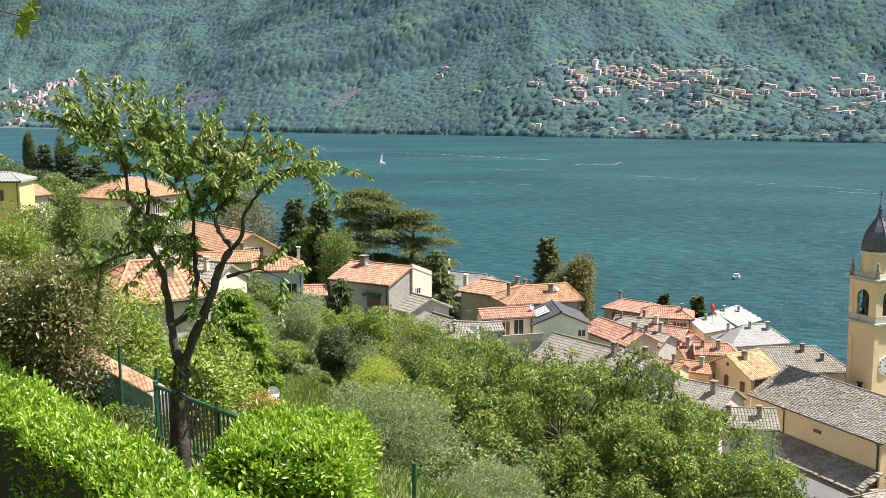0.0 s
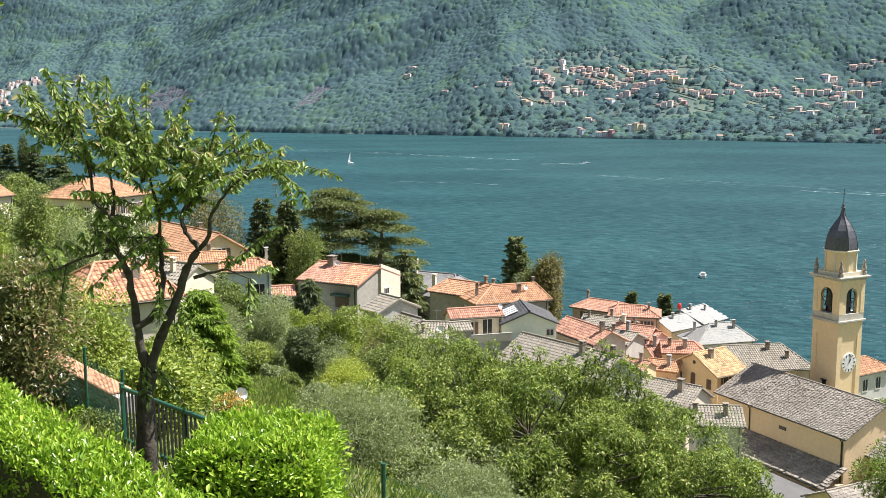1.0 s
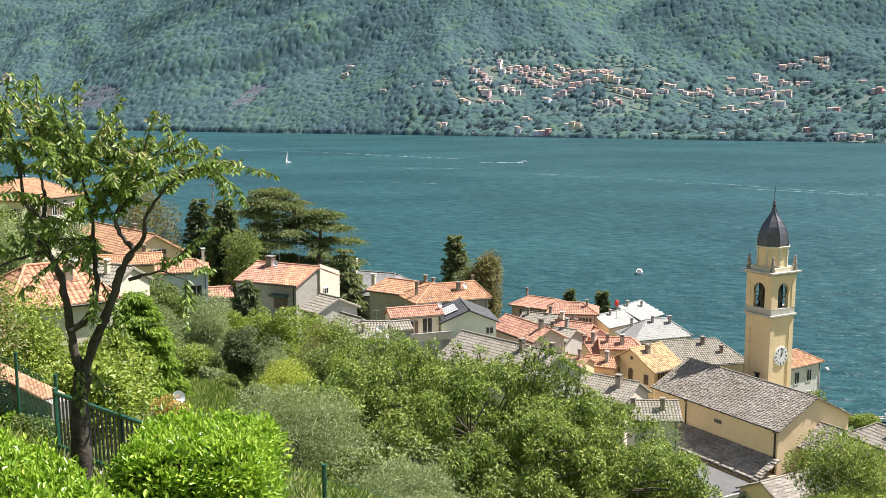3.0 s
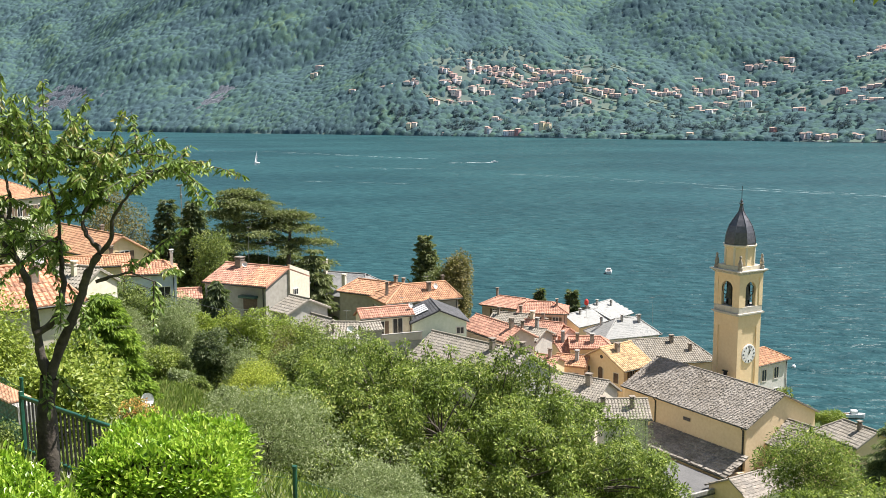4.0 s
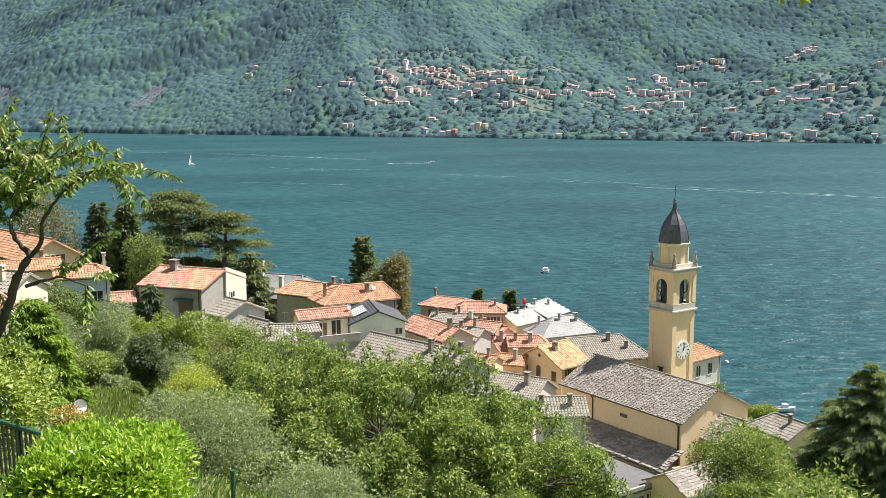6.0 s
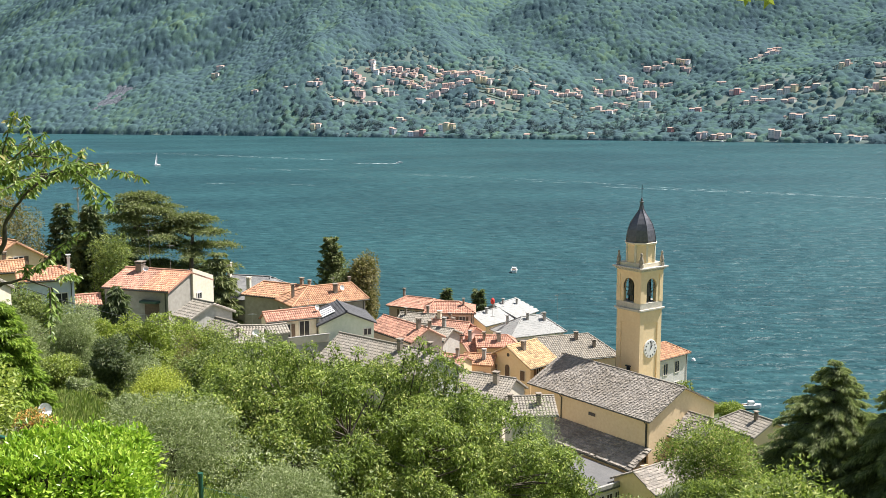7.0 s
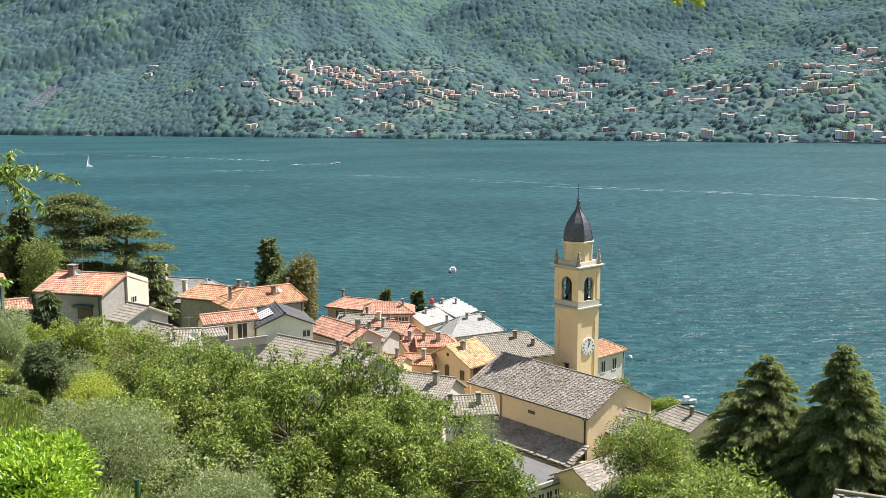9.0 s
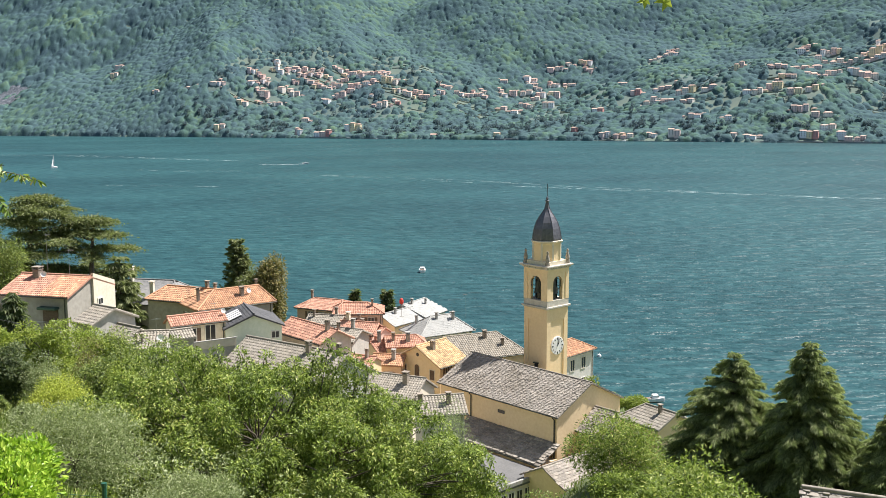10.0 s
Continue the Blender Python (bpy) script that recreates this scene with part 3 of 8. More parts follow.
FAR_HOUSES += [(984.8, 217.8, 33.6, 9.2, 1), (954.6, 236.9, 26.5, 11.5, 1), (948.3, 262.9, 17, 9.2, 2), (912, 229, 21.4, 13.5, 2), (891.3, 226.4, 19, 11.3, 1), (877.1, 235.1, 23.7, 11.2, 2), (921.7, 186, 21.1, 15.6, 2), (910.7, 210.2, 16.6, 11.2, 1), (856.2, 196, 8.1, 7.7, 0), (812.7, 220.8, 16.3, 8.8, 5), (788.4, 221, 18.5, 13.2, 1), (768.9, 230.1, 20.8, 11, 1), (752.8, 221.4, 23, 9.8, 2), (938.9, 160, 15.1, 13.3, 0), (819.8, 164.5, 20.5, 15.1, 1), (799.1, 186.7, 20.6, 8.6, 4), (953.4, 92.5, 13.6, 11.8, 1), (1104.6, 21.1, 19.4, 15.1, 1)]
FAR_HOUSES += [(929, 16.8, 17.4, 15.5, 0), (871.3, 2.5, 34.1, 14.2, 4), (824.3, 38.7, 34.3, 18.4, 3), (1019.1, 5.5, 8.9, 6.3, 0), (737.8, 280.3, 23.6, 6.7, 2), (725.5, 243.7, 16.2, 12.1, 2), (721.1, 279.8, 14.1, 9, 1), (694.4, 272.6, 18.6, 10, 0), (678.5, 278.3, 14, 7.7, 2), (666.1, 280, 16.3, 8.9, 2), (654.3, 304.3, 18.8, 6.7, 1), (647.5, 283, 21, 9.9, 2), (626.4, 334.4, 16.6, 10.2, 1), (615.8, 316.9, 18.8, 9, 0), (628.8, 369, 14.5, 10.4, 5), (597.7, 327.3, 16.5, 13.4, 2), (571, 335.2, 23.6, 12.3, 1), (553.8, 365.2, 19.1, 8, 5)]
FAR_HOUSES += [(539.5, 333.3, 21.1, 13.4, 0), (547.9, 317.4, 18.7, 8.8, 1), (583.8, 387, 14.5, 16, 0), (569.6, 394.4, 12.1, 11.5, 2), (566.9, 380.8, 16.8, 6.9, 5), (544.1, 433.8, 14.7, 12.8, 2), (525.7, 438, 17.2, 11.7, 5), (511.7, 453.5, 12.3, 7.1, 1), (475.7, 459.1, 29.6, 11.7, 0), (466.3, 443.6, 24.5, 9.3, 2), (526.3, 388.5, 26.4, 12.5, 0), (491.9, 386.8, 26.3, 8, 5), (514.1, 346, 23.5, 14.5, 2), (504.4, 254.2, 23.7, 16, 0), (557.1, 278, 29.9, 10.9, 1), (547.3, 168.2, 13.1, 10.3, 0), (538.5, 183.8, 11, 6.2, 2), (586.3, 205.3, 24.4, 8.5, 2)]
FAR_HOUSES += [(391.9, 193.8, 21.6, 11.3, 4), (373, 357.7, 11.7, 8.9, 2), (337.3, 277.7, 20.2, 12.8, 4), (288.7, 299, 36.1, 8.5, 2), (296.6, 204.7, 23.7, 12.3, 5), (260.4, 169.5, 23.2, 10.1, 2), (233.6, 212.4, 34.4, 17.4, 3), (224.3, 157.1, 25.1, 8.9, 1), (331.8, 453.1, 17, 8.1, 1), (314, 472.6, 22.1, 7, 5), (292.3, 467.1, 19.5, 9.2, 0), (296.9, 497, 27.2, 9.4, 1), (401.9, 43.4, 10, 10.4, 4), (341.8, 8, 17.5, 12.9, 0), (317.5, 11.1, 19.5, 9.2, 3), (304.3, 12.2, 19.5, 9.2, 1), (264.5, 11.7, 19.4, 9.2, 0), (226.4, 11.3, 21.2, 16.5, 2)]
FAR_HOUSES += [(203.7, 92, 22.2, 12.5, 0), (653.7, 17.8, 14.4, 6.8, 5), (535.1, 18.2, 12.1, 8.6, 3), (190.4, 199.9, 25.6, 9.1, 5), (122.8, 167.3, 14.6, 9.9, 0), (105.2, 164.3, 16.6, 11.9, 1), (77.5, 180.3, 27.4, 14.9, 3), (44.1, 156.9, 24.9, 13.8, 3), (15.6, 159.3, 20.8, 11.8, 3), (32.6, 100.6, 28.1, 12.4, 5), (90, 257, 10.9, 7.3, 2), (70.5, 252.7, 21.8, 10.4, 5), (144.9, 272, 17.7, 14.7, 2), (40.9, 432.2, 14.3, 14.7, 0), (31.9, 441.9, 16.7, 9.1, 2), (-13.6, 396.8, 37.4, 15.5, 3), (9.2, 370.5, 11.6, 15.4, 1), (-52.5, 345, 18.2, 9.8, 1)]
FAR_HOUSES += [(44.7, 283.1, 13.3, 8.5, 2), (29.9, 292.7, 13.3, 9.5, 2), (10, 295.2, 15.6, 10.5, 5), (19.7, 249.2, 21.7, 8.3, 2), (0, 240.4, 17.3, 9.3, 2), (-23.9, 357.1, 25.3, 10.9, 1), (-18.9, 245.7, 28.2, 10.3, 1), (-60.2, 236.6, 36.8, 14.3, 2), (-80.5, 247.6, 24, 12.4, 1), (-80.5, 319, 20.3, 9.7, 2), (-99.1, 321.7, 22.6, 10.7, 1), (56.8, 218.9, 27.8, 10.1, 1), (7.9, 92.6, 12, 11.4, 2), (-11.8, 97.6, 14.1, 9.6, 1), (15, 10.1, 28.7, 16.3, 4), (-12.9, 47.9, 23.4, 12.9, 1), (-31.9, 11.9, 15.3, 16.4, 0), (-42.9, 7.4, 13.4, 9.1, 2)]
FAR_HOUSES += [(-59.9, 6.9, 17.2, 8.2, 2), (131, 14.2, 9.6, 10, 1), (110.1, 13.5, 11.5, 8.2, 0), (95.1, 9.4, 21, 8.2, 1), (146.2, 80.7, 11.9, 10.4, 0), (-96, 340.6, 34.2, 19.5, 3), (-125.8, 263.6, 28.5, 12.5, 2), (-144.6, 296.8, 29, 12.8, 2), (-154.1, 137.9, 20.6, 11.7, 2), (3434.3, 237.6, 26.3, 20.9, 0), (3208.3, 122.7, 28.7, 19.5, 1), (3166.4, 143.1, 28.5, 15.5, 1), (3151.1, 159.4, 40.7, 15.5, 2), (3099.6, 153, 24.1, 19.1, 1), (3041, 27.9, 46.7, 20.3, 2), (3095, 74.8, 9.9, 28.3, 0), (3176.5, 223.8, 37.2, 17.6, 1), (3164.2, 242.1, 28.9, 15.7, 1)]
FAR_HOUSES += [(3114.4, 280.6, 37, 15.6, 2), (2929.3, 308.7, 39.5, 16.9, 1), (3495.5, 260.6, 17.8, 33.9, 0), (3089.2, 116.3, 32, 17, 1), (3262.6, 190.3, 29.4, 20, 1), (3159.8, 181.1, 32.8, 13.6, 2), (3101.6, 229.4, 48.8, 9.6, 2), (2959.3, 65.6, 19.2, 14.5, 1), (3323.2, 140.9, 21.1, 16.1, 5), (1523.7, 265.9, 24.9, 11.9, 1), (1493.1, 206.9, 16.2, 11.6, 1), (1319.4, 117.3, 17.6, 11.9, 5), (1237.8, 119.6, 14.7, 7, 2), (-93.4, 353.6, 7, 26, 0), (-101.5, 342.5, 26, 12, 1), (-76.3, 350.9, 16, 9, 1), (1086.9, 225.4, 6, 22, 1), (3006.1, 14.8, 7, 11, 1)]
FAR_HOUSES += [(3461, 253.6, 10, 12, 1)]

# ---------------------------------------------------------------- land and water
R2 = math.sqrt(0.5)
# below s = 0, unseen behind the viewpoint, the rise is added to block sky light
PROF_S = (-200, -60, -12, 0, 2.2, 6.0, 8.5, 14, 23, 33, 60, 75, 90, 105, 120, 140, 160, 178, 190, 205, 260)
PROF_Z = (190, 112, 71, 61.4, 59.2, 58.7, 57.4, 55.2, 50.2, 46.5, 38.5, 34.5, 29.5, 23.5, 18.5, 15.0, 12.0, 6.0, 0.2, -4, -12)


def near_z(x, y):
    """Height of the near hillside, which falls to the lake."""
    s, u = (x + y) * R2, (y - x) * R2
    bulge = np.interp(u, (80, 115, 150, 260, 400), (0, 8, 24, 60, 60))
    se = np.where(s > 20, np.maximum(s - bulge, 20), s)
    z = np.interp(se, PROF_S, PROF_Z)
    # cut down round the church so that the slope hides none of it from the camera
    lx, ly = 0.415 * (x - 48.7) - 0.91 * (y - 118.4), 0.91 * (x - 48.7) + 0.415 * (y - 118.4)
    back = np.maximum(0, -18 - ly)
    yard = 13.8 + 0.25 * back + 0.03 * np.maximum(0, back - 15) ** 2 + 0.25 * np.maximum(0, lx - 22) + 1.25 * np.maximum(0, lx - 36) + 0.6 * np.maximum(0, -10 - lx) + 0.6 * np.maximum(0, ly - 8)
    z = np.minimum(z, yard)
    d, az = np.hypot(x, y), np.degrees(np.arctan2(x, y))
    # a dip along the camera's line of sight to the parish rooms
    z = z - 4.0 * np.exp(-((az - 21.5) / 3.2) ** 2) * np.clip((d - 38) / 10, 0, 1) * np.clip((88 - d) / 15, 0, 1)
    # raised to the camera's line of sight so that the meadow below the dish shows
    z = z + 2.1 * np.exp(-((az + 8.0) / 3.6) ** 2) * np.clip((d - 33) / 9, 0, 1) * np.clip((70 - d) / 9, 0, 1)
    soft = np.clip((np.hypot(x, y) - 14) / 20, 0, 1)
    return z + soft * 0.5 * (np.sin(x * 0.21 + y * 0.13) + np.sin(y * 0.17 - x * 0.09 + 1.0))


def gz(x, y):
    return float(near_z(np.array(float(x)), np.array(float(y))))


def build_ground():
    s = np.concatenate([np.arange(-160, -10, 10.0), np.arange(-10, 40, 1.0), np.arange(40, 210, 3.0), np.arange(210, 262, 8.0)])
    u = np.concatenate([np.arange(-220, -30, 8.0), np.arange(-30, 60, 1.5), np.arange(60, 460, 6.0)])
    S, U = np.meshgrid(s, u, indexing="ij")
    X, Y = (S - U) * R2, (S + U) * R2
    Zc = near_z(X, Y)
    n, k = S.shape
    i, j = np.meshgrid(np.arange(n - 1), np.arange(k - 1), indexing="ij")
    q = np.stack([i * k + j, (i + 1) * k + j, (i + 1) * k + j + 1, i * k + j + 1], -1).reshape(-1, 4)
    me = mesh_np("ground", np.stack([X, Y, Zc], -1).reshape(-1, 3), q[:, ::-1], True)
    thing_mesh("ground", me, M_SOIL, "grassy hillside falling steeply to the lake", "ground", kind="structure")


build_ground()

FAR_AZ = radians(37.7)
FN = (math.sin(FAR_AZ), math.cos(FAR_AZ))      # inland over the far shore
FV = (-math.cos(FAR_AZ), math.sin(FAR_AZ))     # along the far shore
FAR_SHORE = 1708.0


def far_xy(v, m):
    s = FAR_SHORE + m
    return s * FN[0] + v * FV[0], s * FN[1] + v * FV[1]


def far_height(v, m):
    """Height of the far mountainside, v along the shore and m inland."""
    v, m = np.asarray(v, float), np.asarray(m, float)
    gentle = np.interp(v, (-700, 950, 1250, 2350, 2700, 3300, 3800), (1, 1, 0, 0, 0.8, 0.8, 0.2))
    low = np.interp(m, (-60, 0, 8, 60, 430, 620, 2500), (-20, -0.5, 3, 17, 150, 262, 1250))
    steep = np.interp(m, (-60, 0, 8, 120, 300, 500, 2500), (-20, -0.5, 6, 78, 190, 345, 2000))
    z = gentle * low + (1 - gentle) * steep
    ramp = np.clip(m / 250, 0, 1)
    wind = 1.4 * np.sin(v * 0.0037 + 1.0) + 1.2 * np.sin(m * 0.006)
    broad = 30 * np.sin(v * 0.0058 + m * 0.0045 + 0.5)
    gardens = 11 * np.sin(v * 0.0125 - m * 0.0095 + wind) + 5.5 * np.sin(v * 0.026 + m * 0.021 + 2 * wind) + 3 * np.sin(v * 0.05 - m * 0.043 + wind)
    # spurs and hollows of the open woods run slantwise over the slope
    bend = 1.8 * np.sin(v * 0.0041 + 0.6) + 1.5 * np.sin(m * 0.0068 + v * 0.0022)
    spurs = 9 * np.sin(v * 0.0075 + m * 0.0155 + bend) + 6 * np.sin(v * 0.0145 - m * 0.024 + 1.6 * bend + 1.0) + 4 * np.sin(v * 0.03 + m * 0.04 + 2.2 * bend)
    settled = np.clip((600 - m) / 140, 0, 1) * np.maximum(np.clip((1500 - v) / 180, 0, 1), np.clip((v - 2650) / 180, 0, 1))
    return z + ramp * (broad + settled * gardens + (1 - settled) * spurs)


def build_far_side():
    v = np.arange(-1200, 5200, 14.0)
    m = np.concatenate([np.array([-60, -20, -2, 0, 3, 8]), np.arange(16, 1250, 14.0)])
    Vg, Mg = np.meshgrid(v, m, indexing="ij")
    X, Y = far_xy(Vg, Mg)
    Zc = far_height(Vg, Mg)
    n, k = Vg.shape
    i, j = np.meshgrid(np.arange(n - 1), np.arange(k - 1), indexing="ij")
    q = np.stack([i * k + j, i * k + j + 1, (i + 1) * k + j + 1, (i + 1) * k + j], -1).reshape(-1, 4)
    me = mesh_np("mountainside", np.stack([X, Y, Zc], -1).reshape(-1, 3), q, True)
    thing_mesh("mountainside", me, M_HAZESOIL, "green mountainside across the lake", "mountain", kind="structure")


build_far_side()


def build_water():
    bm = bmesh.new()
    pts = [(-3200, 4300, 0), (-1200, 150, 0), (-300, 120, 0), (400, -420, 0), (1900, -600, 0), (2300, 600, 0)]
    bm.faces.new([bm.verts.new(p) for p in pts])
    bmesh.ops.recalc_face_normals(bm, faces=bm.faces)
    if list(bm.faces)[0].normal.z < 0:
        bmesh.ops.reverse_faces(bm, faces=bm.faces)
    me = bpy.data.meshes.new("water")
    bm.to_mesh(me)
    bm.free()
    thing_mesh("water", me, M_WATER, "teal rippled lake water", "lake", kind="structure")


build_water()


# rock faces: from and to along the shore, foot and top
CLIFFS = ((1690, 1800, 50, 112), (2170, 2340, 40, 116), (2085, 2125, 70, 104))


def open_ground(v, m):
    """True where houses, terraces or bare cliffs keep the wood away."""
    near = np.zeros(len(v), bool)
    for hv, hm, hl, hh, c in FAR_HOUSES:
        near |= (np.abs(v - hv) < hl / 2 + (9.0 if hv > 2500 else 2.0)) & (m - hm > (-34 if hv > 2500 else -11)) & (m - hm < hl * 0.5 + 4)
    z = far_height(v, m)
    for v0, v1, z0, z1 in CLIFFS:
        near |= (v > v0 + 14) & (v < v1 - 14) & (z > z0 + 6) & (z < z1 - 12) & (np.sin(v * 0.21) + np.sin(z * 0.19 + v * 0.05) < 1.1)
    return near


def terraced(v, m):
    """Terraced gardens round the far villages, with only some trees."""
    a = (v > -300) & (v < 1200) & (m > 120) & (m < np.interp(v, (-300, 60, 180, 330, 500, 640, 900, 1200), (520, 500, 330, 480, 330, 290, 420, 300)))
    c = (v > 2850) & (v < 3500) & (m > 30) & (m < 300)
    return a | c


def build_far_wood():
    """The closed canopy of the far woods: a dome for each crown, standing over the mountainside."""
    rng = np.random.default_rng(11)
    for words, v0, v1, m1, cell, grid, squash in (("lower", -420, 1560, 900, 6.6, 2.15, 1.0), ("upper and distant", 1540, 4700, 1060, 8.8, 3.0, 1.0)):
        deep = cell * squash
        nv, nm = int((v1 - v0) / cell) + 9, int(m1 / deep) + 9
        tv = v0 + (np.arange(nv)[:, None] - 4 + rng.random((nv, nm)) * 0.95) * cell
        tm = (np.arange(nm)[None] - 4 + rng.random((nv, nm)) * 0.95) * deep
        rad = cell * (0.55 + 0.6 * rng.random((nv, nm)) ** 1.8)
        high = rad * (0.5 + 0.5 * rng.random((nv, nm)))
        tint = rng.random((nv, nm))
        clearing = np.sin(tv * 0.019 + 1.7) + np.sin(tm * 0.03 + tv * 0.008) + np.sin(tv * 0.043 - tm * 0.021)
        bare = terraced(tv, tm) & (rng.random((nv, nm)) > np.where(clearing > 0.5, 0.9, 0.3))
        bare |= open_ground(tv.ravel(), tm.ravel()).reshape(nv, nm) | (tm < 1)
        v, m = np.linspace(v0, v1, int((v1 - v0) / grid) + 1), np.arange(-2.5, m1, grid)
        Vg, Mg = np.meshgrid(v, m, indexing="ij")
        Vg, Mg = Vg + rng.normal(size=Vg.shape) * grid * 0.1, Mg + rng.normal(size=Vg.shape) * grid * 0.1
        Vg[-1], Vg[0] = v1, v0
        ci, cj = ((Vg - v0) / cell).astype(int) + 4, np.floor(Mg / deep).astype(int) + 4
        top, hue = np.full(Vg.shape, -0.7), np.zeros(Vg.shape)
        for di in (-1, 0, 1):
            for dj in (-1, 0, 1):
                a, c = np.clip(ci + di, 0, nv - 1), np.clip(cj + dj, 0, nm - 1)
                r = rad[a, c]
                q = ((Vg - tv[a, c]) ** 2 + ((Mg - tm[a, c]) / squash) ** 2) / r ** 2
                h = np.where((q < 1) & ~bare[a, c], 0.9 + high[a, c] * (0.58 + 0.42 * np.sqrt(np.maximum(1 - q, 0))), -0.7)
                hue = np.where(h > top, tint[a, c], hue)
                top = np.maximum(top, h)
        # the canopy comes down to the ground at its edges
        edge = np.clip((Mg + 2.5) / 4, 0, 1) * (np.clip((Vg - v0) / 12, 0, 1) if v0 > 0 else 1.0)
        top = top * edge - 0.7 * (1 - edge)
        X, Y = far_xy(Vg, Mg)
        Zc = far_height(Vg, Mg) + top + np.where(top > 0, rng.normal(size=top.shape) * 0.2, 0)
        n, k = Vg.shape
        i, j = np.meshgrid(np.arange(n - 1), np.arange(k - 1), indexing="ij")
        d = np.hypot(X, Y)[:-1, :-1]
        az, el = np.degrees(np.arctan2(X, Y))[:-1, :-1], np.degrees(np.arctan2(Zc[:-1, :-1] - EYE, d))
        ok = ((az > -25) & (az < 43) & (el < 6.5)).ravel()
        f = np.stack([i * k + j, i * k + j + 1, (i + 1) * k + j + 1, (i + 1) * k + j], -1).reshape(-1, 4)[ok]
        used, f = np.unique(f, return_inverse=True)
        me = mesh_np("far_woodland", np.stack([X, Y, Zc], -1).reshape(-1, 3)[used], f.reshape(-1, 4), True)
        layer = me.attributes.new("tint", "FLOAT", "POINT")
        layer.data.foreach_set("value", hue.ravel()[used].astype(np.float32))
        thing_mesh("far_woodland", me, M_HAZEWOOD, "dense green woodland covering the " + words + " mountainside", "woodland", kind="stuff")


build_far_wood()


def build_cliffs():
    """Bare rock faces above the far shore, with ragged edges and ledges."""
    for v0, v1, z0, z1 in CLIFFS:
        v, z = np.arange(v0, v1 + 1, 3.0), np.arange(z0, z1 + 1, 3.0)
        Vg, Zg = np.meshgrid(v, z, indexing="ij")
        rng = np.random.default_rng(int(v0))
        fv, fz = (Vg - (v0 + v1) / 2) / ((v1 - v0) / 2), (Zg - (z0 + z1) / 2) / ((z1 - z0) / 2)
        ragged = fv ** 2 + np.abs(fz) ** 3 + 0.22 * np.sin(Vg * 0.17 + 1) * np.sin(Zg * 0.11) + 0.16 * np.sin(Vg * 0.41) + 0.12 * rng.normal(size=Vg.shape)
        inland = np.arange(0, 400, 2.0)
        foot = np.array([np.interp(z, np.maximum.accumulate(far_height(np.full(200, q), inland)), inland) for q in v])
        Mg = foot - 6 - 1.5 * np.sin(Vg * 0.09 + 1) + 1.2 * np.sin(Vg * 0.31 + Zg * 0.05) + 1.0 * np.sin(Zg * 0.27 + Vg * 0.03) + rng.normal(size=Vg.shape) * 0.4
        X, Y = far_xy(Vg, Mg)
        n, k = Vg.shape
        i, j = np.meshgrid(np.arange(n - 1), np.arange(k - 1), indexing="ij")
        q = np.stack([i * k + j, i * k + j + 1, (i + 1) * k + j + 1, (i + 1) * k + j], -1).reshape(-1, 4)
        q = q[(ragged[:-1, :-1] < 0.95).ravel()]
        me = mesh_np("cliff", np.stack([X, Y, Zg], -1).reshape(-1, 3), q, True)
        thing_mesh("cliff", me, M_CLIFF, "bare grey rock face above the far shore", "cliff", kind="structure")


build_cliffs()


def build_terraces():
    rng = np.random.default_rng(14)
    V, Fc, base = [], [], 0
    for k in range(330):
        v, m = rng.uniform(-280, 1180), rng.uniform(125, 430)
        if not bool(terraced(np.array([v]), np.array([m]))[0]):
            continue
        ln = rng.uniform(25, 70)
        vs = np.arange(v - ln / 2, v + ln / 2, 6.0)
        mm = m + 2.0 * np.sin(vs * 0.05)
        x, y = far_xy(vs, mm)
        z = far_height(vs, mm)
        n = len(vs)
        ring = np.stack([np.stack([x, y, z - 0.5], -1), np.stack([x, y, z + 1.7], -1), np.stack([x + 3 * FN[0], y + 3 * FN[1], z + 1.9], -1)], 1).reshape(-1, 3)
        i = np.arange(n - 1)[:, None]
        q = np.concatenate([np.stack([i * 3, (i + 1) * 3, (i + 1) * 3 + 1, i * 3 + 1], -1)[:, 0], np.stack([i * 3 + 1, (i + 1) * 3 + 1, (i + 1) * 3 + 2, i * 3 + 2], -1)[:, 0]])
        V.append(ring)
        Fc.append(q + base)
        base += len(ring)
    me = mesh_np("terrace_wall", np.concatenate(V), np.concatenate(Fc))
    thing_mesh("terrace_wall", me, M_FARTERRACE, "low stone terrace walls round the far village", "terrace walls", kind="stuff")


build_terraces()


